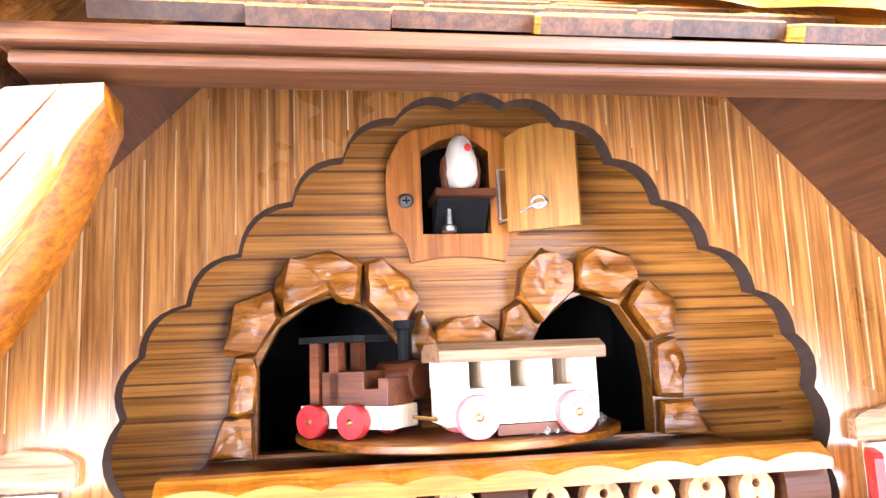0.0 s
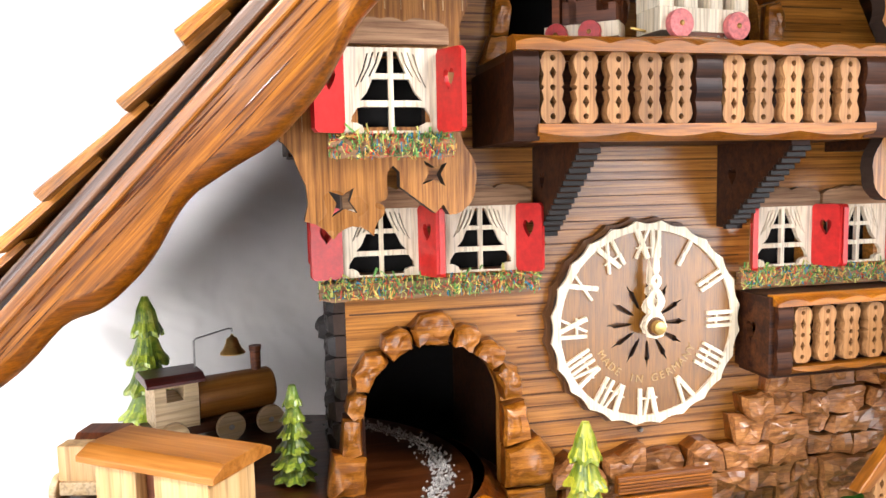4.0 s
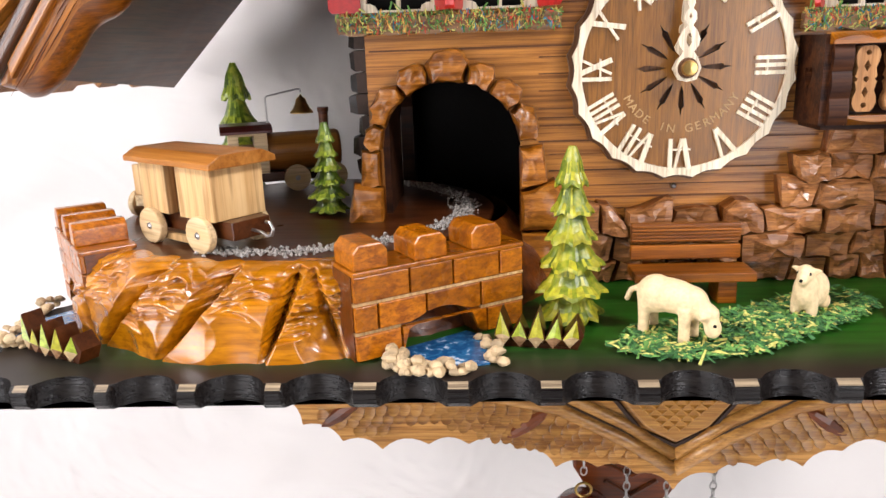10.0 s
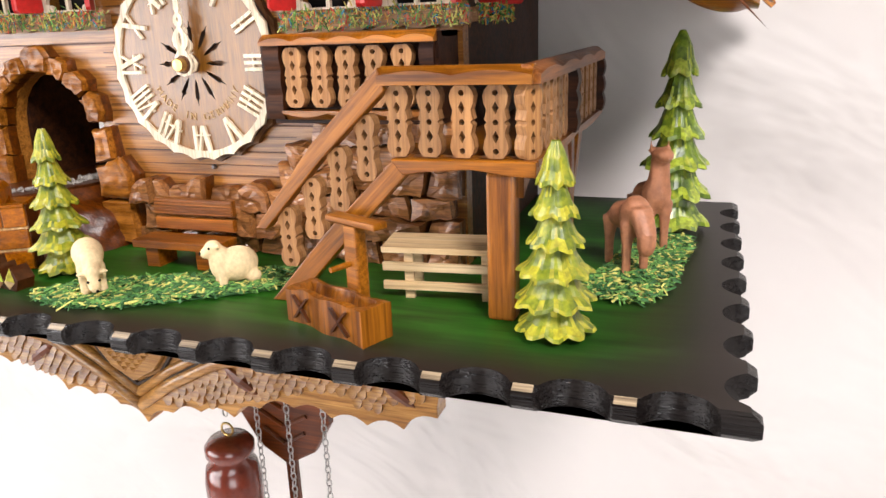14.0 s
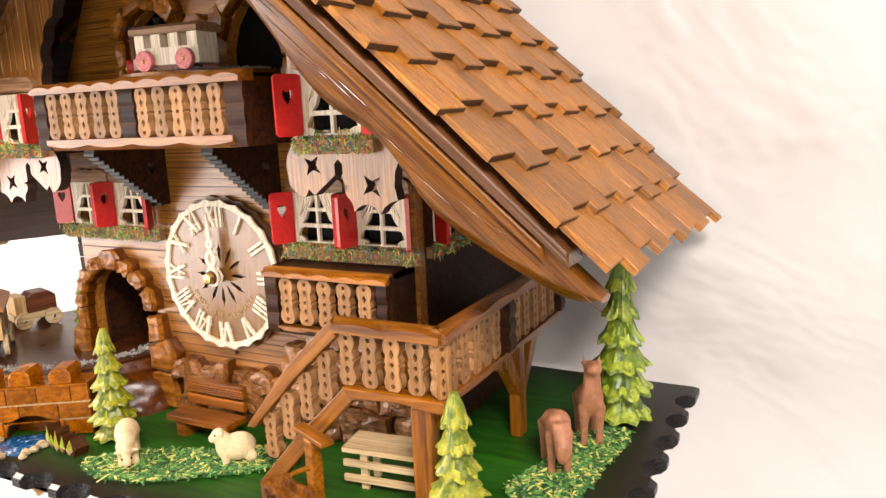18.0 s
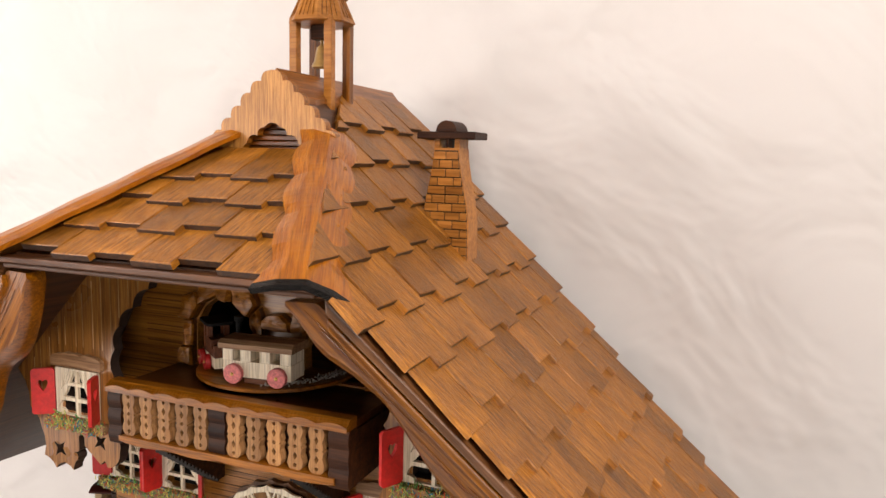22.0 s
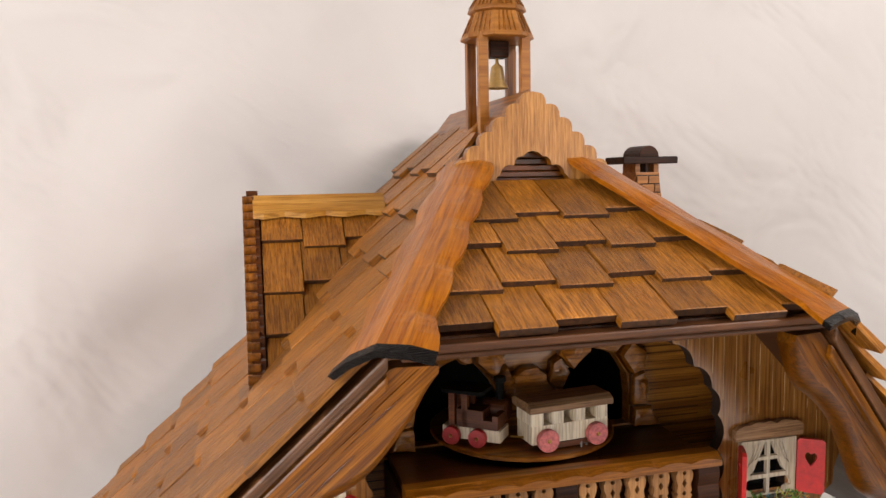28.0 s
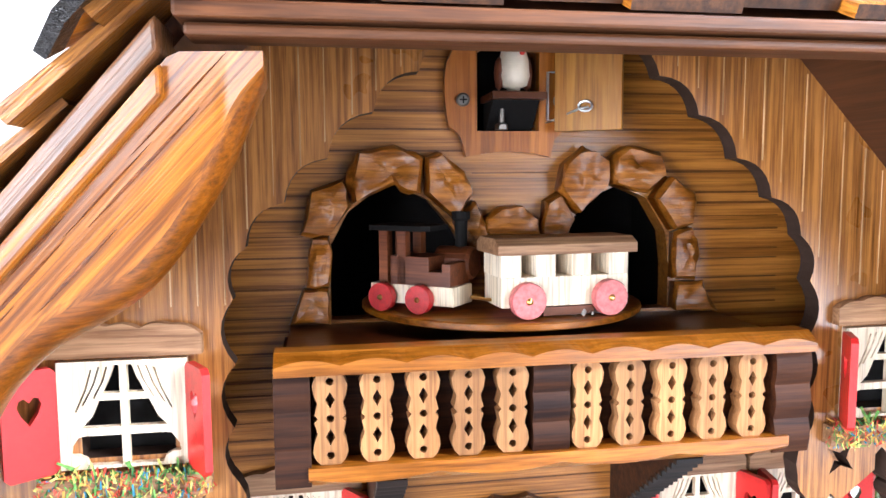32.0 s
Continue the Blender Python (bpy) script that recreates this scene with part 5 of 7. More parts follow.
def window_frame(w, h):
    holes = []
    for sg in (1, -1):
        for q in HALF:
            holes.append([(sg * a * w / 2, b * h) for a, b in q])
        for a, b, c in SLITS:
            line = [a, b, c]
            pts = [(sg * p[0] * w / 2 - 0.035, p[1] * h) for p in line] + [(sg * p[0] * w / 2 + 0.035, p[1] * h - 0.02) for p in reversed(line)]
            holes.append(pts)
    return Shape().prism([(-w / 2, 0), (w / 2, 0), (w / 2, h), (-w / 2, h)], -0.3, 0, XZ, holes)


FRAME_BIG, FRAME_LOW = window_frame(4.4, 3.9).mesh([CREAM]), window_frame(4.2, 3.7).mesh([CREAM])


def shutter_mesh(w, h):
    s = Shape()
    o = [(0.0, 0.18), (0.18, 0), (w - 0.18, 0), (w, 0.18), (w, h - 0.18), (w - 0.18, h), (0.18, h), (0.0, h - 0.18)]
    s.prism(o, -0.14, 0.14, XZ, [heart(w / 2, h * 0.66, 0.62)])
    return s.mesh([RED])


SHUT = shutter_mesh(1.75, 3.8)
# Near-black board paints the dark interior behind each window fret.
SHADEBOARD = Shape().box(-1.9, 1.9, 0.9, 1.0, 0, 3.6).mesh([DARKP])


def window(at, big, shutters, label, side=None, seed=1):
    """Pale fret window with red shutters; shutters: (x, degrees open) with degrees from the wall."""
    ob = thing("window_frame", at, label, "window", "chalet windows", turn=side or 0)
    fr = new("curtain_frame", FRAME_BIG if big else FRAME_LOW)
    fr.parent = ob
    dk = new("dark_pane", SHADEBOARD)
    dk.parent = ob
    tagged(dk, "near-black board standing in for shade behind the window")
    for x, deg in shutters:
        sh = new("shutter", SHUT)
        sh.parent = ob
        if x < 0:
            sh.matrix_basis = pose(x * 0.01, -0.0032, 0, 0, 0, 180 + deg)
        else:
            sh.matrix_basis = pose(x * 0.01, -0.0032, 0, 0, 0, -deg)
        tagged(sh, "red painted shutter with a heart cut-out")
    return ob


def lintel(x0, x1, y, z, h, n):
    ob = thing("window_lintel", ((x0 + x1) / 2, y, z), "plain brown lintel board with a wavy top edge", "trim")
    top = scallops([(x1 - (x1 - x0) * i / n, z + h * (0.65 if i in (0, n) else 1.0 if i % 2 else 0.9)) for i in range(n + 1)], -0.12, 4)
    part("board", Shape().prism([(x0, z), (x1, z)] + top, y - 0.45, y, XZ), LINTEL, ob)
    return ob


def flower_bed(x0, x1, y, z, n, seed, turn=0):
    ob = thing("flower_box", ((x0 + x1) / 2, y, z), "flower box of green, red, blue and yellow wood chips", "flower box", "window flower boxes")
    bot = scallops([(x0 + (x1 - x0) * i / 6, z - 0.45) for i in range(7)], -0.1, 3)
    part("box", Shape().prism(bot + [(x1, z + 0.35), (x0, z + 0.35)], y - 0.55, y, XZ), LINTEL, ob)
    flecked(ob, int(n * 2.2), lambda r: (r.uniform(x0, x1), y - 0.55 + r.uniform(-0.35, 0.4), z + r.uniform(-0.5, 0.55)), seed, FLECKS, 0.18)
    flecked(ob, 14, lambda r: (r.uniform(x0, x1), y - 0.45, z + r.uniform(0.4, 0.9)), seed + 1, ["lime", "green"], 0.32)
    return ob


window((-15.65, -3.1, 10.9), True, [(-2.25, 35), (2.25, 62)], "pale fretwork window with carved curtains and open red shutters in the gable")
window((15.3, -3.1, 10.9), True, [(-2.25, 62), (2.25, 35)], "pale fretwork window with carved curtains and open red shutters in the gable")
lintel(-18.2, -12.9, -3.1, 14.95, 1.1, 5)
lintel(12.6, 17.9, -3.1, 14.95, 1.1, 5)
flower_bed(-18.6, -12.7, -3.1, 10.3, 330, 3)
flower_bed(12.4, 18.3, -3.1, 10.3, 330, 4)
window((-15.55, 2.2, 3.5), False, [(-2.15, 16), (2.15, 68)], "pale fretwork window with carved curtains and red shutters above the tunnel")
window((-9.95, 2.2, 3.5), False, [(-2.15, 75), (2.15, 55)], "pale fretwork window with carved curtains and red shutters above the tunnel")
window((9.5, 2.2, 2.9), False, [(-2.15, 60), (2.15, 70)], "pale fretwork window with carved curtains and red shutters above the small balcony")
window((15.0, 2.2, 2.9), False, [(-2.15, 80), (2.15, 60)], "pale fretwork window with carved curtains and red shutters above the small balcony")
lintel(-12.4, -7.0, 2.2, 7.2, 1.1, 5)
lintel(-17.6, -12.6, 2.2, 7.2, 1.1, 5)
lintel(6.9, 12.0, 2.2, 6.6, 1.1, 5)
lintel(12.2, 17.4, 2.2, 6.6, 1.1, 5)
flower_bed(-19.0, -6.6, 2.1, 2.9, 620, 5)
flower_bed(6.4, 18.2, 2.1, 2.3, 620, 6)
window((17.6, 6.7, 2.9), False, [(-2.15, 55), (2.15, 40)], "pale fretwork side window with red shutters", 90)
window((-17.6, 6.7, 3.4), False, [(2.15, 40), (-2.15, 40)], "pale fretwork side window with red shutters", -90)
sb = thing("flower_box", (18.0, 6.7, 2.3), "flower box of green, red, blue and yellow wood chips", "flower box", "window flower boxes")
part("box", Shape().box(17.6, 18.1, 3.4, 10.4, 1.9, 2.7), LINTEL, sb)
flecked(sb, 260, lambda r: (18.2 + r.uniform(-0.2, 0.3), r.uniform(3.4, 10.4), 2.4 + r.uniform(-0.4, 0.5)), 8, FLECKS)

# ---- balusters ----
def baluster(h, w, t):
    prof_h = [(0.0, 0.55), (0.06, 0.85), (0.14, 1.0), (0.24, 0.92), (0.33, 0.72), (0.41, 0.82), (0.46, 0.9), (0.49, 0.72), (0.51, 0.72), (0.54, 0.9), (0.59, 0.82), (0.67, 0.72), (0.76, 0.92), (0.86, 1.0), (0.94, 0.85), (1.0, 0.55)]
    pts = [(a * w / 2, (b - 0.5) * h) for b, a in prof_h] + [(-a * w / 2, (b - 0.5) * h) for b, a in reversed(prof_h)]
    holes = [circle(0, (b - 0.5) * h, 0.145, 8) for b in (0.1, 0.5, 0.9)]
    holes += [[(0, (b - 0.5) * h - 0.3), (0.17, (b - 0.5) * h), (0, (b - 0.5) * h + 0.3), (-0.17, (b - 0.5) * h)] for b in (0.3, 0.7)]
    return Shape().prism(pts, 0, t, XZ, holes, side=1).mesh([BALU, BALUS])


BAL, BALS = baluster(3.3, 1.22, 0.65), baluster(3.35, 1.2, 0.7)


def turned_post(s, x, y, z0, z1, w, at=None):
    """Dark post, sawn wavy on its front."""
    zs = np.linspace(z0, z1, 25)
    pts = [(y - 0.12 - 0.13 * abs(math.sin((z - z0) / (z1 - z0) * math.pi * 3)), z) for z in zs] + [(y + 1.0, z1), (y + 1.0, z0)]
    return s.prism(pts, x - w / 2, x + w / 2, YZ)


def wavy_rail(x0, x1, y0, y1, z0, z1, n, up=True):
    """A rail with shallow scoops carved along one edge."""
    s = Shape()
    xs = np.linspace(x0, x1, n * 8 + 1)
    dip = [0.22 * abs(math.sin(math.pi * (x - x0) / (x1 - x0) * n)) for x in xs]
    verts = []
    for x, d in zip(xs, dip):
        if up:
            sec = [(y0, z0), (y1, z0), (y1, z1), (y0 + 0.55, z1), (y0, z1 - 0.42 + d)]
        else:
            sec = [(y0, z0 + 0.42 - d), (y0 + 0.55, z0), (y1, z0), (y1, z1), (y0, z1)]
        verts += [(x, a, b) for a, b in sec]
    k, m = 5, len(xs)
    return s.add(verts, [(j * k + i, j * k + (i + 1) % k, (j + 1) * k + (i + 1) % k, (j + 1) * k + i) for j in range(m - 1) for i in range(k)] + [(0, 1, 2, 3, 4), tuple((m - 1) * k + i for i in (4, 3, 2, 1, 0))])


bal = thing("main_balcony", (0, -5, 10.4), "carved wooden balcony with pale fretted balusters and dark posts", "balcony")
part("top_rail", wavy_rail(-10.3, 10.1, -5.6, -4.2, 14.45, 15.2, 9), RAIL, bal)
part("bottom_rail", wavy_rail(-9.2, 9.1, -5.5, -4.4, 10.35, 11.15, 4, False), RAIL, bal)
part("floor_board", Shape().box(-10.0, 9.9, -4.2, FY, 14.2, 14.75), STAGEW, bal)
part("underside", Shape().box(-10.0, 9.9, -4.2, FY, 10.42, 10.8), DARK, bal)
part("back_board", Shape().box(-9.4, 9.2, -3.9, -3.3, 10.4, 14.4), DARK, bal)
for x in (-10.0, 9.8):
    part("side_board", Shape().box(x - 0.25, x + 0.25, -4.3, FY, 10.4, 14.2), DARK, bal)
for x, w in ((-9.72, 1.25), (-0.4, 1.4), (9.35, 1.5)):
    part("post", turned_post(Shape(), x, -5.1, 10.4 if abs(x) > 5 else 11.1, 14.45, w), DARK, bal, "dark wavy post")
for i in range(5):
    piece("baluster", BAL, bal, (-8.42 + i * 1.64, -5.25, 12.83))
    piece("baluster", BAL, bal, (1.0 + i * 1.66, -5.25, 12.78))
for x in (-6.2, 5.6):
    br = thing("balcony_bracket", (x, 2.2, 5.6), "dark sawn bracket with a notched edge under the balcony", "bracket", "balcony brackets")
    lo = [(2.2, 5.5)]
    for i in range(15):
        f = i / 14
        y, z = 1.4 - 5.6 * f, 5.6 + 4.4 * f
        lo += [(y + 0.12, z - 0.12), (y - 0.12, z - 0.02)]
    s = Shape().prism(lo + [(-4.3, 10.42), (2.2, 10.42)], x - 0.55, x + 0.55, YZ, [heart(0.7, 8.6, 0.6)])
    part("plate", s, DARK, br)
    teeth = Shape()
    for i in range(15):
        y, z = 1.4 - 5.6 * i / 14, 5.6 + 4.4 * i / 14
        teeth.box(x - 0.58, x + 0.58, y - 0.2, y + 0.06, z - 0.2, z + 0.08)
    part("notched_edge", teeth, BLACK, br, "blackened notched front edge", bevel=0.04)

# small balcony on the front wall
sm = thing("small_balcony", (12, -1, -3.1), "small carved balcony with pale fretted balusters and a dark post", "balcony")
part("top_rail", wavy_rail(6.7, 17.2, -1.5, -0.5, 1.0, 1.6, 5), STAIR, sm)
part("bottom_rail", wavy_rail(7.8, 16.6, -1.4, -0.6, -3.15, -2.6, 3, False), RAIL, sm)
part("floor_board", Shape().box(6.8, 17.2, -0.6, FY, -3.4, -3.0), DARK, sm)
part("back_board", Shape().box(7.2, 17.2, -0.15, 0.3, -3.0, 1.0), DARK, sm)
part("side_board", Shape().prism([(-1.0, -3.1), (FY, -3.1), (FY, 1.5), (-1.0, 1.5)], 6.5, 6.9, YZ, [heart(0.7, -0.6, 0.75)]), DARK, sm)
part("side_board", Shape().box(16.9, 17.3, -1.0, FY, -3.1, 1.5), DARK, sm)
part("top_board", Shape().box(6.7, 17.3, -0.5, FY, 1.2, 1.5), DARK, sm)
part("post", turned_post(Shape(), 7.35, -1.1, -3.1, 1.0, 1.0), DARK, sm, "dark wavy post")
part("post", turned_post(Shape(), 16.7, -1.1, -3.1, 1.0, 0.8), DARK, sm, "dark wavy post")
for i in range(5):
    piece("baluster", BAL, sm, (8.6 + i * 1.66, -1.2, -0.78))

# ---- stone arches ----
def arch_stones(name, label, specs, y0, mat_s, at):
    ob = thing(name, at, label, "arch")
    for i, (pts, out) in enumerate(specs):
        part("stone", carved(rock(Shape(), pts, y0, y0 - out, i * 7 + len(specs), 0.87, 2.2), 0.25, 0.85, i + len(specs)), [mat_s, STAIRD], ob, smooth=38)
    return ob


def ring_stone(cx, cz, rx, rz, a0, a1, t, seed):
    r = random.Random(seed)
    am = (a0 + a1) / 2
    P = lambda a, k: (cx + (rx + k) * math.cos(radians(a)), cz + (rz + k) * math.sin(radians(a)))
    return [P(a0, 0.0), P(am, 0.02), P(a1, 0.0), P(a1 + 1, t * r.uniform(0.55, 0.75)), P(a1 - (a1 - a0) * 0.25, t * r.uniform(0.95, 1.1)), P(a0 + (a1 - a0) * 0.25, t * r.uniform(0.95, 1.1)), P(a0 - 1, t * r.uniform(0.55, 0.75))]


specs = []
for i, (a0, a1, t) in enumerate([(6, 32, 1.3), (34, 55, 1.25), (57, 75, 1.3), (77, 104, 1.75), (106, 126, 1.35), (128, 158, 1.25), (160, 178, 1.0)]):
    specs.append((ring_stone(-12.9, -4.2, 4.0, 3.85, a0, a1, t, 60 + i), 1.35))
specs += [([(-18.2, -6.4), (-17.0, -6.2), (-17.0, -4.2), (-18.0, -4.0)], 1.2), ([(-19.0, -8.4), (-16.9, -8.4), (-16.9, -6.3), (-18.6, -6.0)], 1.5),
          ([(-8.9, -6.6), (-8.9, -4.2), (-7.6, -4.0), (-7.3, -6.2)], 1.3), ([(-8.9, -9.0), (-8.9, -6.7), (-6.9, -6.0), (-5.9, -7.3), (-6.1, -9.0)], 1.5), ([(-8.9, -12.2), (-8.9, -9.1), (-6.4, -9.1), (-6.0, -12.2)], 1.3)]
arch_stones("tunnel_arch", "carved wooden stones round the railway tunnel mouth", specs, FY, STONE, (-12.9, 2.2, -4))
specs = [([(-9.9, 14.9), (-8.3, 14.9), (-8.3, 16.4), (-9.4, 16.4)], 0.9), ([(-9.2, 16.5), (-8.3, 16.5), (-8.2, 18.7), (-9.0, 18.7)], 0.8), ([(-9.4, 18.8), (-8.2, 18.7), (-7.3, 20.0), (-7.6, 21.1), (-9.0, 20.7)], 1.0),
         ([(-7.4, 21.0), (-7.2, 20.1), (-5.4, 21.0), (-4.2, 20.5), (-4.1, 22.0), (-5.4, 22.6), (-7.0, 22.3)], 1.2), ([(-4.0, 20.5), (-2.7, 19.4), (-1.9, 20.4), (-2.3, 21.4), (-3.4, 22.3), (-4.0, 22.1)], 1.1),
         ([(-2.7, 19.2), (-1.9, 17.5), (-1.2, 17.3), (-1.2, 18.6), (-1.8, 20.2)], 0.9),
         ([(-1.4, 18.6), (1.2, 18.6), (1.2, 19.3), (0.4, 19.9), (-0.6, 19.9), (-1.4, 19.3)], 1.0),
         ([(1.3, 18.6), (2.2, 18.0), (2.9, 19.3), (2.2, 20.5), (1.5, 20.1)], 0.9), ([(2.1, 20.6), (3.0, 19.5), (4.4, 20.7), (4.5, 22.0), (3.2, 22.5), (2.3, 21.8)], 1.2),
         ([(4.6, 20.8), (6.3, 20.5), (7.2, 21.2), (7.0, 22.2), (5.3, 22.6), (4.6, 22.1)], 1.1), ([(6.7, 20.2), (7.7, 18.7), (8.7, 18.9), (8.7, 20.5), (7.5, 21.2)], 1.0),
         ([(7.8, 16.4), (8.9, 16.3), (9.1, 18.0), (8.7, 18.8), (7.8, 18.6)], 0.8), ([(7.8, 14.9), (9.9, 14.9), (9.2, 16.2), (7.9, 16.2)], 0.9)]
arch_stones("upper_arches", "carved wooden stones round the two upper railway arches", specs, FY, STONE, (0, 2.2, 19))

# quoins on the dark corner, and the rubble plinth
ob = thing("corner_stones", (-17.6, 6, -5), "near-black carved corner stones on the house's side", "stonework")
r = random.Random(11)
for k in range(9):
    z = -8.2 + k * 1.22
    y = 2.2
    while y < 9.0:
        w = r.uniform(1.8, 3.2)
        ye = min(y + w, 9.5)
        s = Shape()
        rock(s, [(y + 0.05, z), ((y + ye) / 2, z + r.uniform(-0.1, 0.1)), (ye, z + 0.02), (ye - 0.05, z + 1.14), ((y + ye) / 2, z + 1.1 + r.uniform(-0.1, 0.15)), (y, z + 1.16)], 0, -r.uniform(0.45, 1.35), k * 9 + int(y * 3), 0.72, 2.5)
        s.v = [(-17.6 + d, yy, zz) for yy, d, zz in s.v]
        part("stone", s, [BLACK, EDGE], ob)
        y = ye + 0.06
ob = thing("rubble_plinth", (5, 2.2, BZ), "carved wooden rubble stones along the foot of the house", "stonework")
r = random.Random(31)
COURSE = [BZ, -10.9, -9.3, -7.9, -6.4, -4.9, -3.2]


def bed(k, x):
    """The wavy bed joint under course k."""
    return COURSE[k] + (0.0 if k == 0 else 0.42 * noise.noise(Vector((x * 0.42, k * 7.3, 2.0))) + 0.2 * noise.noise(Vector((x * 1.3, k * 3.1, 5.0))))


for k in range(6):
    x, lean = -6.2 + 0.8 * (k % 2), 0.0
    while x < 17.4:
        w = min(r.uniform(1.3, 3.7), 17.5 - x)
        lean2 = r.uniform(-0.35, 0.35) if x + w < 17.4 else 0.0
        lim = float(np.interp(x + w / 2, [-6, -4.5, -3, 3.5, 5.2, 6.4, 8.0, 18], [-6.6, -7.3, -7.9, -7.9, -6.4, -4.6, -3.2, -3.2]))
        if COURSE[k + 1] <= lim + 0.7 and w > 0.6:
            free = COURSE[k + 1] > lim - 1.0
            xs = [x + w * f for f in (0.03, 0.35, 0.7, 0.97)]
            low = [(q - (lean if i == 0 else lean2 if i == 3 else 0) * 0.5, bed(k, q) + 0.05) for i, q in enumerate(xs)]
            style = r.choice([(0, 0, 0, 0), (0.1, 0.7, 0.5, -0.1), (0.6, 0.5, 0.0, -0.5), (-0.4, 0.1, 0.7, 0.6), (0.0, 0.0, 0.5, 0.8), (-0.2, 0.6, -0.1, 0.5)])
            top = [(q + (lean if i == 0 else lean2 if i == 3 else 0) * 0.5, bed(k + 1, q) - 0.05 + (style[i] + r.uniform(-0.1, 0.1) if free else 0)) for i, q in enumerate(xs)]
            part("stone", carved(rock(Shape(), low + top[::-1], FY, FY - r.uniform(0.9, 1.7), int(x * 31) + k * 101, 0.93, 2.6), 0.3, 1.2, k * 13 + int(x * 3), 1), [ROCKW, STAIRD], ob, smooth=9)
        x += w + 0.03
        lean = lean2

# ---- staircase and side gallery ----
st = thing("outside_staircase", (16, -5.7, BZ), "wooden outside staircase and gallery with pale fretted balusters", "staircase")
SY = -5.7
s = Shape().prism([(8.3, -8.3), (9.0, -8.3), (12.6, -4.5), (16.3, -1.1), (16.0, 0.0), (12.1, -3.7)], SY - 0.35, SY + 0.45, XZ)
part("hand_rail", s, STAIRS, st, bevel=0.08)
part("hand_rail", wavy_rail(15.95, 23.4, SY - 0.4, SY + 0.5, -0.85, 0.0, 2), STAIR, st)
s = Shape().prism([(8.9, BZ), (10.3, BZ), (13.2, -9.2), (17.2, -5.1), (16.5, -4.4), (12.5, -8.3)], SY - 0.3, SY + 0.5, XZ)
part("stringer", s, STAIRS, st, bevel=0.08)
s = Shape().prism([(16.4, -4.35), (17.0, -5.1), (18.4, -4.9), (20.5, -4.75), (22.4, -5.0), (23.6, -5.05), (23.6, -4.3)], SY - 0.35, SY + 0.5, XZ)
part("lower_rail", s, STAIR, st, bevel=0.06)
for i in range(4):
    x = 10.1 + i * 1.62
    piece("baluster", BALS, st, (x, SY + 0.02, -8.75 + i * 1.62 * 1.0), scale=(0.95, 1, 0.97))
for i in range(4):
    piece("baluster", BALS, st, (16.75 + i * 1.62, SY + 0.02, -2.58))
part("gallery_floor", Shape().box(16.2, 23.3, SY + 0.5, FY - 1.2, -4.6, -4.2), STAIR, st)
part("gallery_floor", Shape().box(17.6, 23.3, FY - 1.2, 15.0, -4.6, -4.2), STAIR, st)
GX = 23.3
def along(s):
    """From a rail along x to one along the side."""
    s.v = [(GX + 0.35 + (y - 0) * -1.0, x, z) for x, y, z in s.v]
    return s
part("hand_rail", along(wavy_rail(SY - 0.1, 15.2, -0.1, 0.8, -0.85, 0.0, 4)), RAILY, st)
part("lower_rail", along(wavy_rail(SY - 0.1, 15.2, 0.0, 0.7, -4.95, -4.25, 2, False)), RAILY, st)
for y in (-4.55, -2.85, -1.15, 0.45, 2.0, 5.6, 7.4, 9.2, 11.0, 12.8):
    piece("baluster", BALS, st, (GX + 0.15, y, -2.58), (0, 0, 90))
piece("baluster", BALS, st, (GX + 0.05, SY + 0.15, -2.58), (0, 0, 55), (0.9, 1, 1))
s = Shape()
turned_post(s, 0, 0, -4.3, -0.8, 1.1)
s.v = [(GX + 0.35 - y, 3.8 + x, z) for x, y, z in s.v]
part("post", s, DARK, st, "dark wavy post")
s = Shape()
turned_post(s, 0, 0, -4.3, -0.8, 0.9)
s.v = [(GX + 0.35 - y, 14.4 + x, z) for x, y, z in s.v]
part("post", s, DARK, st, "dark wavy post")
part("leg", Shape().box(21.1, 22.5, SY - 0.1, SY + 1.1, BZ, -4.9), POSTW, st, bevel=0.18)
s = Shape().prism([(7.1, BZ), (8.3, BZ), (8.3, -9.0), (10.4, -6.4), (11.7, -4.6), (3.8, -4.6), (5.0, -6.4), (7.1, -9.0)], 22.0, 22.9, YZ, [[(7.25, -5.2), (5.6, -5.2), (7.25, -7.9)], [(8.15, -5.2), (8.15, -7.9), (9.8, -5.2)]])
part("flared_post", s, POSTW, st, "flared brown post with two pierced braces", bevel=0.06)
val = [(SY + 0.6 + 9.4 * u, -6.2 + 1.25 * math.sin(math.pi * u) ** 0.7) for u in np.linspace(0, 1, 15)]
part("valance", Shape().prism(val + [(SY + 10.0, -4.6), (SY + 0.6, -4.6)], 22.2, 22.8, YZ), POSTW, st, "arched brown board under the gallery")
val = [(11.7 + 3.2 * u, -5.2 + 0.4 * u) for u in (0, 1)]
part("valance", Shape().prism(val + [(14.9, -4.6), (11.7, -4.6)], 22.2, 22.8, YZ), POSTW, st)

BENCHW = wood("bench_wood", (0.33, 0.13, 0.042), (0.14, 0.049, 0.017), "X", 0.36, 0.05, 120)

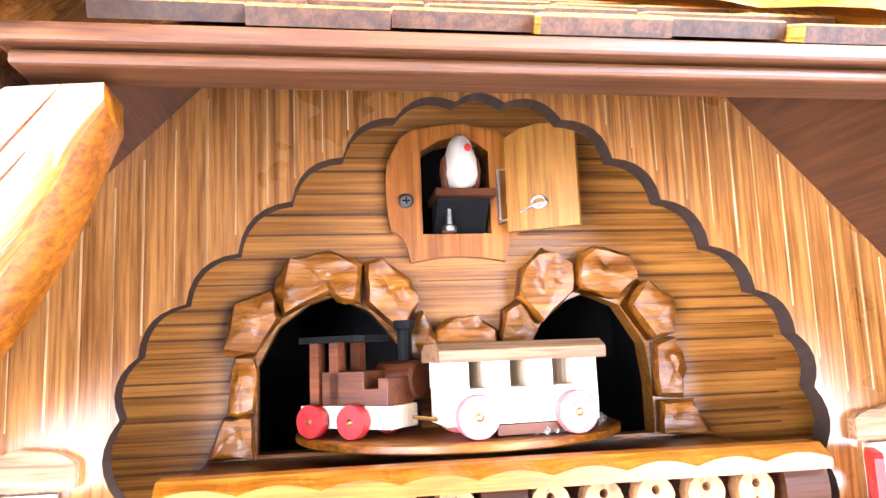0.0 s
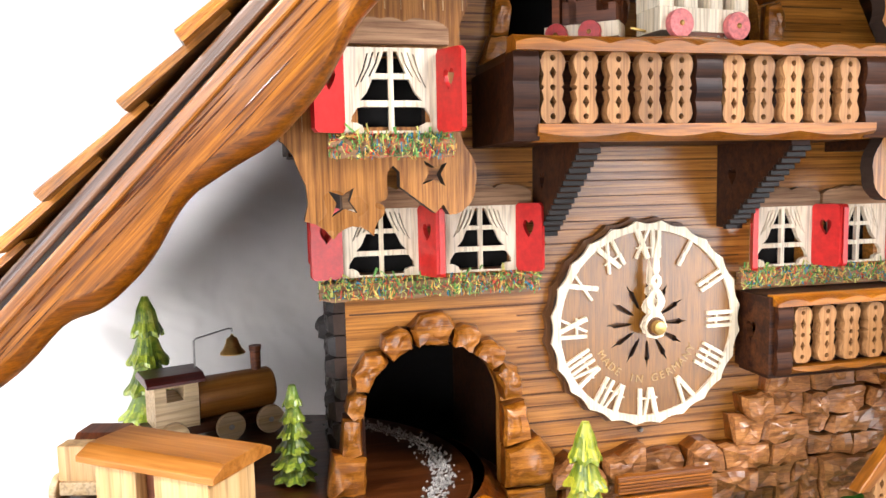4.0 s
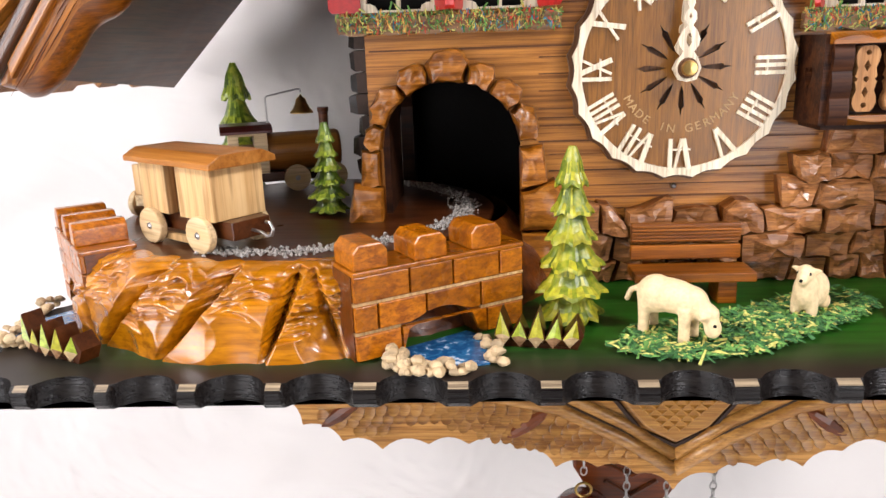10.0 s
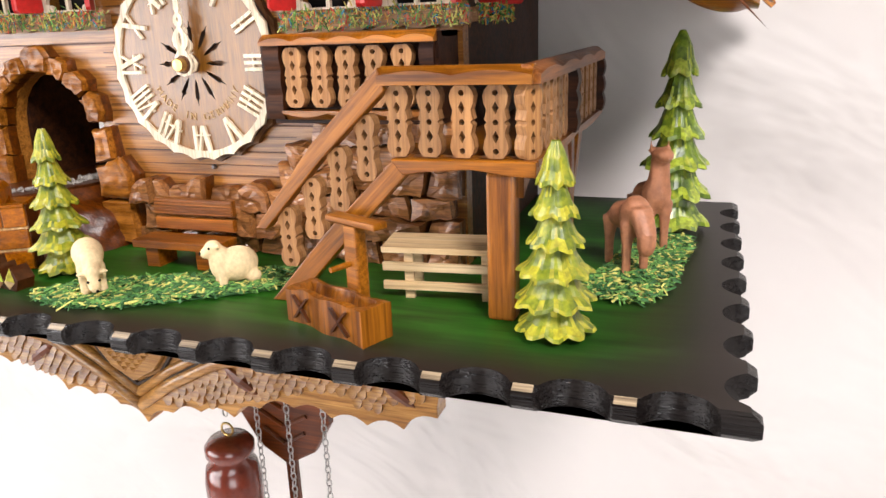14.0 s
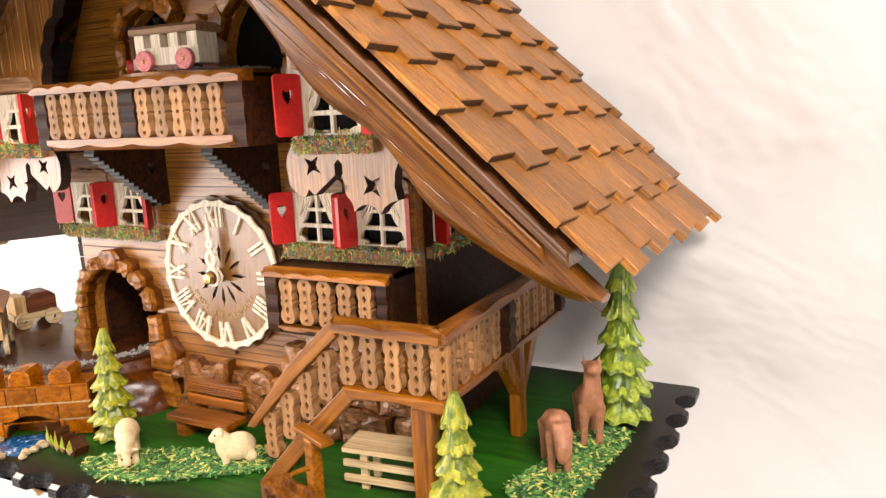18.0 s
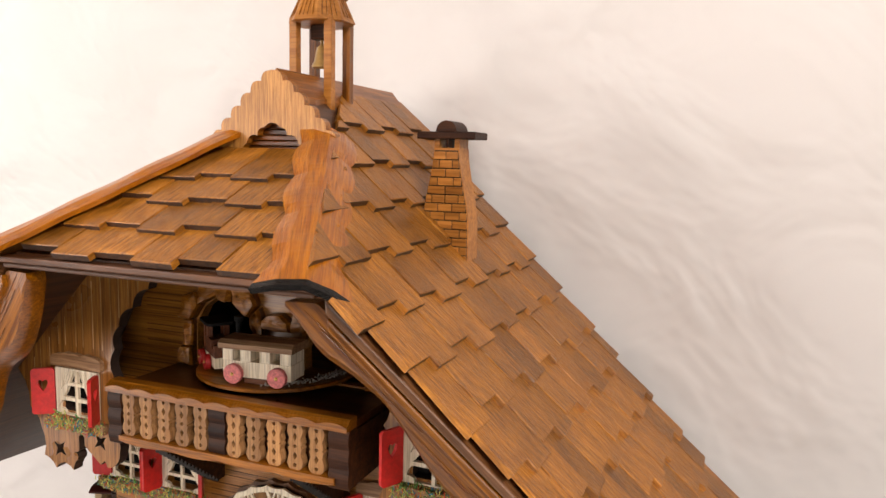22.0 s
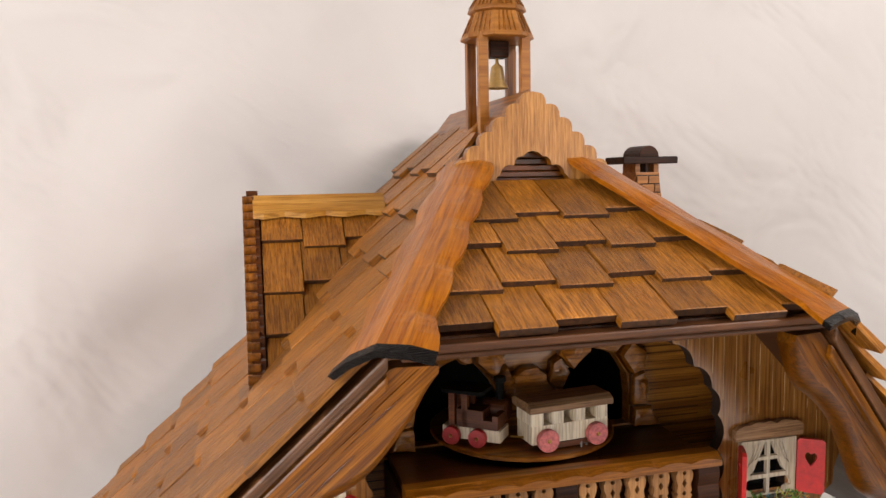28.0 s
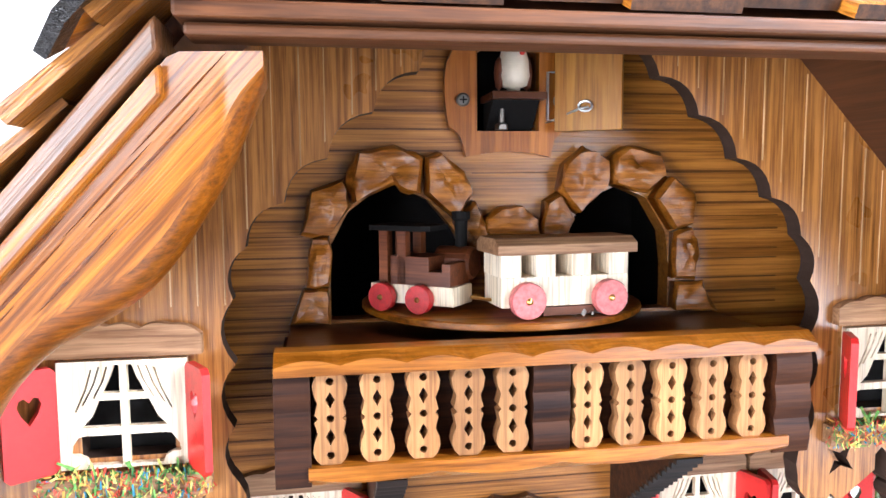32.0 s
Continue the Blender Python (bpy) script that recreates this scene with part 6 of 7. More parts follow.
# ---- railway hill ----
CX, CY, SZ = -22.0, 4.3, -8.2
hill = thing("railway_hill", (CX, CY, BZ), "carved glossy amber wooden hillside carrying the railway", "hill")
gr = random.Random(3)
cuts = [(229, -9, 3.0, 0.9), (241, 14, 4.2, 1.35), (258, 15, 4.6, 1.45), (276, 8, 4.4, 1.5), (286, -5, 3.0, 0.8)]
gouges = []
for col, top, low in ((225, 0.97, 0.45), (232.5, 0.98, 0.5), (236.5, 0.9, 0.55), (246, 0.99, 0.3), (251.5, 0.97, 0.45), (255, 0.93, 0.6), (263, 0.98, 0.55), (268, 0.97, 0.5), (272.5, 0.95, 0.62), (280, 0.98, 0.2), (283.5, 0.9, 0.35), (289, 0.97, 0.4)):
    gv_ = top
    while gv_ > low:
        gouges.append((col + gr.uniform(-1.2, 1.2) + (gv_ - 0.7) * 6, gv_, gr.uniform(3.0, 5.6), gr.uniform(0.035, 0.055), gr.uniform(0.2, 0.42), gr.uniform(-0.012, 0.012)))
        gv_ -= gr.uniform(0.055, 0.085)
flats = [(gr.uniform(224, 292), gr.uniform(0.0, 0.45), gr.uniform(4, 8), gr.uniform(0.22, 0.42), gr.uniform(0.3, 0.7)) for _ in range(9)]


def hill_point(u, v):
    a = 222 + 71 * u
    r = 11.6 + 2.8 * math.sqrt(max(0.0, 1 - v ** 3.2)) ** 0.9
    d = 0.0
    for ga, lean, w, dep in cuts:
        x = (a - ga - lean * (v - 0.4))
        we = w * (0.3 + 0.8 * v)
        side = x / (we * 0.3) if x > 0 else -x / we
        d -= dep * max(0.0, 1 - side) * (1 if v < 0.85 else max(0.0, (1 - v) / 0.15)) * min(1, v * 4 + 0.15)
    for da, dv, wa, wv, dep, tip in gouges:
        x, y = (a - da) / wa, (v - dv - tip * (a - da)) / wv + 0.9 * ((a - da) / wa) ** 2 - 0.3
        y *= 1.7 if y < 0 else 0.8
        q = x * x + y * y
        if q < 1:
            d -= dep * (1 - q) ** 0.7
    for da, dv, wa, wv, dep in flats:
        q = ((a - da) / wa) ** 2 + ((v - dv) / wv) ** 2
        if q < 1:
            d -= dep * 0.7 * (1 - q)
    d += 0.18 * noise.noise(Vector((a * 0.1, v * 2.0, 1.0)))
    r += max(d, -1.75)
    return (CX + r * math.cos(radians(a)), CY + r * math.sin(radians(a)), BZ + (SZ + 0.1 - BZ) * v)


part("carved_face", Shape().grid(300, 100, hill_point), HILLW, hill, smooth=True)
mr2 = [(13.4, BZ), (13.0, -11.0), (12.3, -9.6), (11.5, SZ - 0.9), (10.9, SZ - 0.05)]


def mound_point(u, v):
    a = 2 * math.pi * u
    z = BZ + (SZ - 0.05 - BZ) * v
    r = np.interp(z, [q[1] for q in mr2], [q[0] for q in mr2]) + (0.55 * noise.noise(Vector((math.cos(a) * 5, math.sin(a) * 5, v * 2.2))) + 0.4 * abs(noise.noise(Vector((math.cos(a) * 11, math.sin(a) * 11, v * 3))))) * (1 - v) ** 0.4
    return (CX + r * math.cos(a) * (1.14 if math.cos(a) > 0 else 0.97), CY + r * math.sin(a) * 0.93, z)


part("mound", Shape().grid(180, 26, mound_point), wood("varnished_rock_wood", (0.15, 0.05, 0.018), (0.06, 0.018, 0.008), "X", 0.26, 0.4, 90, dent=2.0, dent_scale=90), hill, "dark red-brown varnished mound behind the carved face", smooth=True)
part("turntable", Shape().lathe([(11.55, SZ - 0.3), (11.6, SZ - 0.05), (11.5, SZ)], 72, lambda a, b, c: (CX + a, CY + b, c)), STAGEW, hill, "dark brown round track board")
gv = thing("track_gravel", (CX, CY, SZ), "grey gravel laid in a ring along the railway track", "gravel", kind="stuff")
s = Shape()
gq = random.Random(17)
for _ in range(1500):
    a, rr = radians(gq.uniform(248, 420)), gq.gauss(9.9, 0.33)
    v, f = chunk(gq, gq.uniform(0.07, 0.16))
    x, y, z = CX + rr * math.cos(a), CY + rr * math.sin(a), SZ + abs(gq.gauss(0.05, 0.08))
    s.add([(p[0] + x, p[1] + y, p[2] + z) for p in v], f)
part("gravel", s, GRAVEL, gv, kind="stuff")

# ---- bridges ----
def bridge(p0, p1, thick, label, seed, a0, a1, courses, pale):
    """A parapet wall of bricks with merlons and a low arch for the stream."""
    L = math.hypot(p1[0] - p0[0], p1[1] - p0[1])
    ux, uy = (p1[0] - p0[0]) / L, (p1[1] - p0[1]) / L
    nx, ny = uy, -ux
    at = lambda a, b, c: (p0[0] + ux * a - nx * c, p0[1] + uy * a - ny * c, b)
    ob = thing("stone_bridge", (p0[0], p0[1], BZ), label, "bridge", "bridges")
    am, hw = (a0 + a1) / 2, (a1 - a0) / 2
    arch_in = [(am + hw * math.cos(t), BZ + 1.9 * math.sin(t) ** 0.8) for t in np.linspace(math.pi, 0, 11)]
    part("core", Shape().prism([(0, BZ)] + arch_in + [(L, BZ), (L, -8.15), (0, -8.15)], 0.1, thick, at), STAIRD, ob)
    rr = random.Random(seed)
    rows = np.linspace(BZ, -8.1, courses + 1)
    for z in rows[1:-1] if pale else []:
        for q0, q1 in ((0.0, a0 - 0.1), (a1 + 0.1, L)) if z < BZ + 1.9 else ((0.0, L),):
            part("joint", Shape().box(q0, q1, -0.11, 0.12, z - 0.07, z + 0.07, lambda a, c, b: at(a, b, c)), LIGHTJ, ob)
    for k in range(courses):
        x = 0.0
        first = True
        while x < L - 0.2:
            w = rr.uniform(2.1, 3.1) * (0.55 if first and k % 2 else 1)
            first = False
            xe = min(x + w, L)
            if L - xe < 0.7:
                xe = L
            z0, z1 = rows[k] + (0.08 if pale else 0.04), rows[k + 1] - (0.08 if pale else 0.04)
            lift = lambda q: 1.9 * max(0.0, 1 - ((q - am) / hw) ** 2) ** 0.4 if abs(q - am) < hw else 0.0
            lo = [(q, max(z0, BZ + lift(q))) for q in np.linspace(x + 0.04, xe - 0.04, 7)]
            if max(z1 - b for _, b in lo) > 0.25:
                lo = [(q, min(b, z1 - 0.02)) for q, b in lo]
                part("brick", Shape().prism(lo + [(xe - 0.04, z1), (x + 0.04, z1)], -0.16, 0.12, at), BRICKW, ob, bevel=0.07)
            x = xe
    part("ledge", Shape().box(0, L, -0.2, thick + 0.1, -8.18, -7.95, lambda a, c, b: at(a, b, c)), BRICKW, ob, bevel=0.06)
    m = L / 3
    for k in range(3):
        o = [(k * m + 0.12, -7.95), ((k + 1) * m - 1.25, -7.95), ((k + 1) * m - 1.25, -7.1), ((k + 1) * m - 1.55, -6.75), (k * m + 0.45, -6.75), (k * m + 0.12, -7.15)]
        part("merlon", Shape().prism(o, -0.1, thick, at), BRICKW, ob, bevel=0.08)
    return ob


bridge((-17.0, -9.95), (-9.2, -5.0), 2.2, "amber brick-carved bridge wall with merlons and pale joints over the stream", 4, 2.4, 6.6, 3, True)
bridge((-36.4, 0.6), (-31.6, -5.6), 2.6, "amber brick-carved bridge wall with merlons over the stream", 5, 1.6, 5.0, 4, False)


def stream(pts, label, seed, n, edge):
    ob = thing("stream", pts[0] + (BZ,), label, "stream")
    part("water", Shape().prism(pts, BZ + 0.02, BZ + 0.07, XY), WATER, ob)
    q = random.Random(seed)
    meshes = []
    for k in range(5):
        m = pebble_mesh(seed + k, 0.34)
        meshes.append(m.mesh([PEBBLE], smooth=False))
    for k in range(n):
        t = k / (n - 1)
        i = t * (len(edge) - 1)
        a, b = edge[int(min(i, len(edge) - 2))], edge[int(min(i, len(edge) - 2)) + 1]
        f = i - int(min(i, len(edge) - 2))
        x, y = a[0] + (b[0] - a[0]) * f + q.uniform(-0.4, 0.4), a[1] + (b[1] - a[1]) * f + q.uniform(-0.4, 0.4)
        sc = q.uniform(0.6, 1.25)
        piece("pebble", meshes[k % 5], ob, (x, y, BZ + 0.18 * sc + (0.25 if q.random() < 0.3 else 0)), (q.uniform(-25, 25), q.uniform(-25, 25), q.uniform(0, 360)), (sc, sc, sc))
    return ob


stream([(-14.9, -8.3), (-14.2, -10.4), (-12.4, -10.7), (-10.9, -10.2), (-10.6, -7.5), (-12.0, -6.2)], "painted blue stream edged with pebbles under the bridge", 50, 44,
       [(-15.4, -9.2), (-15.0, -10.3), (-14.2, -11.0), (-13.0, -11.1), (-12.0, -11.0)])
stream([(-36.0, -4.2), (-35.6, -6.2), (-34.0, -7.2), (-32.8, -6.0), (-33.0, -3.5), (-34.6, -2.2)], "painted blue stream edged with pebbles under the bridge", 70, 46,
       [(-36.2, -1.2), (-36.4, -3.4), (-36.1, -5.2), (-35.9, -7.0), (-34.9, -7.6), (-33.9, -7.3)])
q = random.Random(88)
pm = [pebble_mesh(90 + k, 0.34).mesh([PEBBLE]) for k in range(3)]
bank = thing("pebble_bank", (-11, -9, BZ), "row of pale pebbles along the stream", "pebbles")
for k in range(16):
    f = k / 15
    sc = q.uniform(0.6, 1.2)
    piece("pebble", pm[k % 3], bank, (-11.2 + 0.9 * f + q.uniform(-0.3, 0.3), -7.6 - 3.0 * f + q.uniform(-0.3, 0.3), BZ + 0.2 * sc), (0, 0, q.uniform(0, 360)), (sc, sc, sc))

# ---- carved grass tufts ----
def tuft(at, deg, w):
    ob = thing("carved_grass_tuft", at, "dark carved wooden grass tuft with lime painted tips", "grass tuft", "carved tufts", turn=deg)
    n = 5
    tips = [1.7 + 0.3 * math.sin(i * 2.3 + w) for i in range(n)]
    pts = [(-w / 2, 0), (w / 2, 0), (w / 2 + 0.15, 0.7)]
    for i in range(n):
        x = w / 2 - (i + 0.5) * w / n
        pts += [(x + w / n * 0.12, tips[i]), (x - w / n * 0.5, 0.62)]
    part("block", Shape().prism(pts, -0.45, 0.6, lambda a, b, c: (a * (1 + 0.1 * b), c - 0.3 * (b > 0) * (1 - (2 * a / w) ** 2), b)), STAGEW, ob, local=True)
    for i in range(n):
        x = w / 2 - (i + 0.5) * w / n
        g = w / n
        at3 = lambda a, c, b: (a * (1 + 0.1 * b), c - 0.3 * (1 - (2 * a / w) ** 2), b)
        face = [at3(x - g * 0.46, -0.47, 0.55), at3(x + g * 0.46, -0.47, 0.55), at3(x + g * 0.12, -0.47, tips[i] - 0.03), at3(x + g * 0.05, -0.68, 0.75), at3(x, -0.5, 0.12)]
        part("blade", Shape().add(face[:4], [(1, 2, 3), (2, 0, 3)]), TIP if (i + int(w)) % 2 else TIPD, ob, "yellow-green painted blade", local=True)
        part("blade_foot", Shape().add([face[0], face[1], face[3], face[4]], [(0, 3, 2), (3, 1, 2)]), LINTEL if i % 2 else PALEX, ob, "bare scraped wood", local=True)


tuft((-31.9, -8.3, BZ), -28, 4.2)
tuft((-8.6, -7.9, BZ), -10, 3.8)

# ---- carved trees ----
def tree(at, h, r0, tiers, mat, deg, label, seed):
    ob = thing("carved_tree", at, label, "tree", "carved fir trees", turn=deg)
    q = random.Random(seed)
    part("trunk", Shape().lathe([(r0 * 0.3, 0), (r0 * 0.22, h * 0.5), (r0 * 0.1, h * 0.9)], 8, XY), mat, ob, local=True)
    for k in range(tiers):
        f = k / tiers
        z0, z1 = h * (0.02 + 0.90 * f), h * (0.02 + 0.90 * (k + 1) / tiers) + h * 0.03
        R = r0 * (1 - 0.72 * f) * (0.82 if k == 0 else 1)
        if k == tiers - 1:
            z1 = h
        m = 45
        lobes = 9 if k < tiers - 2 else 7
        verts = []
        nxt = max(r0 * (1 - 0.72 * (k + 1) / tiers) * 0.56, 0.2) if k < tiers - 1 else 0.2
        H = z1 - z0
        ph = q.uniform(0, 6)
        jag = [q.uniform(-0.1, 0.12) for _ in range(lobes)]
        cutd = [q.uniform(-0.12, 0.12) for _ in range(m)]
        for rad, z, wob in ((R * 0.5, z0 + 0.24 * H, 0.0), (R * 0.9, z0 + 0.09 * H, 0.9), (R * 1.0, z0 + 0.11 * H, 1.0), (R * 0.97, z0 + 0.22 * H, 0.9), (R * 0.74, z0 + 0.42 * H, 0.7), (R * 0.6, z0 + 0.68 * H, 0.5), (nxt, z1, 0.3)):
            for i in range(m):
                a = 2 * math.pi * i / m
                s9 = (a * lobes + ph) / (2 * math.pi)
                tri9 = 1 - 4 * abs(s9 - math.floor(s9) - 0.5)
                lob = -0.11 * tri9 + 0.8 * jag[int(s9) % lobes] + 0.25 * cutd[i]
                dz_ = 0.06 * H * tri9 + cutd[(i * 7) % m] * 0.16 * H
                verts.append((rad * (1 + wob * lob) * math.cos(a), rad * (1 + wob * lob) * math.sin(a), max(0.0, z + wob * dz_)))
        s = Shape()
        s.v += verts
        for j in range(6):
            for i in range(m):
                s.f.append((j * m + i, j * m + (i + 1) % m, (j + 1) * m + (i + 1) % m, (j + 1) * m + i)); s.m.append(1 if (j in (2, 3) and q.random() < 0.45) or q.random() < 0.1 else 0)
        s.f += [tuple(reversed(range(m))), tuple(6 * m + i for i in range(m))]
        s.m += [0, 0]
        part("branch_tier", s, [mat, TIP if mat == LEAF else TIPD], ob, local=True)
    return ob


tree((-6.7, -4.9, BZ), 9.0, 1.95, 6, LEAF, 10, "lime green carved wooden fir tree on the base", 1)
tree((24.6, -6.7, BZ), 9.1, 2.05, 6, LEAF, 40, "lime green carved wooden fir tree on the base", 2)
tree((28.9, 13.0, BZ), 13.2, 2.7, 6, LEAFD, 0, "tall deep green carved wooden fir tree on the base", 3)
tree((-30.3, 17.0, BZ), 13.2, 2.6, 6, LEAFD, 20, "tall deep green carved wooden fir tree behind the locomotive", 4)
tree((-20.6, 3.6, SZ), 5.6, 1.35, 6, LEAFD, 30, "small green carved wooden fir tree beside the track", 5)

# ---- rolling stock ----
def wheel(parent, x, y, z, r, w, mat, hubmat):
    k = part("wheel", Shape().lathe([(r * 0.96, -w / 2), (r, -w / 2 + 0.06), (r, w / 2 - 0.06), (r * 0.96, w / 2)], 28, lambda a, b, c: (x + a, y + c, z + b)), mat, parent, local=True)
    sg = -1 if y < 0 else 1
    part("axle_cap", Shape().lathe([(r * 0.2, 0), (r * 0.17, 0.06), (r * 0.06, 0.1)], 12, lambda a, b, c: (x + a, y + sg * (w / 2 + c), z + b)), hubmat, k, "small metal axle cap", local=True)


wag = thing("wooden_wagon", (-26.15, -2.68, SZ), "pale wooden railway wagon with a tan roof on the hill track", "wagon", "train", turn=-35.7)
wag.matrix_world = wag.matrix_world @ Matrix.Diagonal((1.064, 0.97, 0.97, 1.0))
part("chassis", Shape().box(-3.6, 3.9, -1.2, 1.2, 0.8, 1.75), STAGEW, wag, local=True, bevel=0.05)
for x0, x1 in ((-3.0, -0.7), (0.3, 3.1)):
    part("box", Shape().box(x0, x1, -1.65, 1.65, 1.75, 4.55), PALE, wag, local=True, bevel=0.04)
part("inner_board", Shape().box(-0.75, 0.35, -1.0, 1.2, 1.75, 4.5), BROWNW, wag, local=True)
rf = [(-2.1, 4.55), (2.1, 4.55), (2.1, 4.85), (1.3, 5.25), (-1.3, 5.25), (-2.1, 4.85)]
part("roof", Shape().prism(rf, -3.65, 3.75, YZ), TANW, wag, "tan chamfered roof", local=True, bevel=0.05)
part("brake_board", Shape().box(-1.9, 1.6, -1.45, -1.2, 0.25, 0.62), PALE, wag, local=True)
for x in (-2.15, 2.05):
    for y in (-1.75, 1.75):
        wheel(wag, x, y, 1.0, 1.0, 0.45, PALEX, STEEL)
hk = [(3.8, 0, 1.2), (4.7, 0, 1.15), (5.0, 0, 1.0), (5.35, 0, 1.1), (5.5, 0, 1.45), (5.3, 0, 1.75), (5.0, 0, 1.75)]
part("hook", Shape().tube(hk, 0.09, 8), STEEL, wag, "bent steel coupling hook", local=True, smooth=True)

loco = thing("wooden_locomotive", (-26.6, 12.6, SZ), "pale and tan wooden steam locomotive with a maroon cab roof", "locomotive", "train", turn=20)
part("chassis", Shape().box(-3.6, 5.0, -1.2, 1.2, 0.7, 1.4), STAGEW, loco, local=True, bevel=0.05)
s = Shape().prism([(-3.0, 1.4), (-0.3, 1.4), (-0.3, 4.3), (-3.0, 4.3)], -1.5, 1.5, XZ, [[(-2.3, 3.2), (-1.2, 3.2), (-1.2, 4.1), (-2.3, 4.1)]])
part("cab", s, PALEX, loco, local=True)
rf = [(-1.9, 4.3), (1.9, 4.3), (1.9, 4.5), (1.2, 4.85), (-1.2, 4.85), (-1.9, 4.5)]
part("cab_roof", Shape().prism(rf, -3.5, 0.1, YZ), MAROON, loco, "maroon chamfered cab roof", local=True, bevel=0.04)
part("boiler", Shape().lathe([(1.3, -0.3), (1.38, -0.2), (1.38, 4.8), (1.25, 5.0)], 30, lambda a, b, c: (c, a, 2.75 + b)), TANW, loco, local=True, smooth=False)
part("chimney_stack", Shape().lathe([(0.34, 3.9), (0.36, 5.4), (0.42, 5.45), (0.42, 5.75), (0.2, 5.75)], 16, lambda a, b, c: (4.0 + a, b, c)), BROWNW, loco, local=True)
for x in (-2.0, 1.6, 4.3):
    for y in (-1.7, 1.7):
        wheel(loco, x, y, 0.95 if x < 3 else 0.95, 0.95, 0.4, PALEX, STEEL)
wire = [(-0.1, 0, 4.5), (-0.1, 0, 6.6), (0.05, 0, 6.75), (2.2, 0, 7.15), (2.45, 0, 7.1), (2.45, 0, 6.9)]
arm = part("bell_wire", Shape().tube(wire, 0.07, 6), STEEL, loco, "bent steel bell wire", local=True)
s = Shape().lathe([(0.06, 6.75), (0.12, 6.6), (0.35, 6.45), (0.45, 6.1), (0.62, 5.75), (0.85, 5.5), (0.85, 5.42), (0.7, 5.42), (0.35, 6.2), (0.02, 6.4)], 20, lambda a, b, c: (2.45 + a, b, c), ends=False)
part("bell", s, BRASS, arm, "small brass bell", local=True, smooth=True)

ten = thing("wooden_tender", (-31.0, 5.0, SZ), "small pale wooden coal wagon with brown load", "wagon", "train", turn=75)
part("chassis", Shape().box(-2.2, 2.2, -1.2, 1.2, 0.8, 1.5), PALEX, ten, local=True, bevel=0.05)
part("front_block", Shape().box(-2.0, -0.9, -1.3, 1.3, 1.5, 3.4), PALE, ten, local=True, bevel=0.05)
part("load", Shape().prism([(-0.8, 1.5), (2.0, 1.5), (2.0, 3.0), (1.4, 3.5), (-0.2, 3.5), (-0.8, 3.0)], -1.2, 1.2, XZ), BROWNW, ten, local=True, bevel=0.05)
for x in (-1.4, 1.4):
    for y in (-1.6, 1.6):
        wheel(ten, x, y, 0.85, 0.85, 0.4, PALEX, STEEL)

# ---- upper train ----
disc = thing("upper_turntable", (-0.4, 2.6, 15.0), "round brown wooden turntable carrying the small train", "turntable")
part("board", Shape().lathe([(6.3, 15.28), (6.4, 15.34), (6.4, 15.55), (6.3, 15.6)], 72, lambda a, b, c: (-0.4 + a, 2.6 + b, c)), STAIR, disc)
gs = Shape()
for _ in range(200):
    a, rr = radians(gq.uniform(-70, 10)), gq.gauss(5.4, 0.3)
    v, f = chunk(gq, gq.uniform(0.07, 0.14))
    gs.add([(p[0] - 0.4 + rr * math.cos(a), p[1] + 2.6 + rr * math.sin(a), p[2] + 15.65 + gq.uniform(0, 0.15)) for p in v], f)
part("gravel", gs, GRAVEL, disc, "grey gravel", kind="stuff")
uw = thing("small_passenger_wagon", (0.95, -1.55, 15.6), "cream wooden passenger wagon with red wheels on the turntable", "wagon", "small train", turn=5.7)
part("body", Shape().box(-2.75, 2.75, -1.05, 1.05, 0.45, 1.65), CREAM, uw, local=True, bevel=0.04)
for x in (-2.35, -0.9, 0.65, 2.3):
    part("window_post", Shape().box(x - 0.42, x + 0.42, -1.05, 1.05, 1.65, 2.55), CREAM, uw, local=True)
part("roof", Shape().prism([(-1.35, 2.55), (1.35, 2.55), (1.35, 2.95), (0.9, 3.2), (-0.9, 3.2), (-1.35, 2.95)], -3.0, 3.0, YZ), LINTEL, uw, "grey-brown roof", local=True, bevel=0.04)
part("running_board", Shape().box(-1.0, 1.2, -1.1, 1.1, 0.08, 0.42), BROWNW, uw, local=True)
for x in (-1.75, 1.78):
    for y in (-1.3, 1.3):
        wheel(uw, x, y, 0.75, 0.73, 0.42, WHEELP, BRASS)
part("coupling", Shape().tube([(-2.7, 0.2, 0.6), (-3.6, 0.3, 0.75)], 0.07, 6), BRASS, uw, local=True)
ue = thing("small_locomotive", (-4.35, 0.15, 15.6), "brown and cream wooden locomotive with red wheels on the turntable", "locomotive", "small train", turn=-38)
part("chassis", Shape().box(-2.1, 1.9, -0.85, 0.85, 0.35, 1.15), CREAM, ue, local=True, bevel=0.04)
part("bunker", Shape().prism([(-1.1, 1.15), (1.75, 1.15), (1.75, 2.1), (1.35, 2.1), (1.35, 1.75), (0.75, 1.75), (0.75, 2.35), (-1.1, 2.35)], -0.85, 0.85, XZ), BROWNW, ue, "brown bunker with a notch", local=True, bevel=0.03)
for x in (-1.45, -0.55):
    for y in (-0.65, 0.65):
        part("roof_post", Shape().box(x - 0.2, x + 0.2, y - 0.2, y + 0.2, 1.15, 3.4), BROWNW, ue, local=True)
part("roof", Shape().prism([(-1.9, -1.1), (0.5, -1.1), (0.8, -0.8), (0.8, 0.8), (0.5, 1.1), (-1.9, 1.1), (-2.2, 0.8), (-2.2, -0.8)], 3.4, 3.62, XY), DARKP, ue, "black roof", local=True)
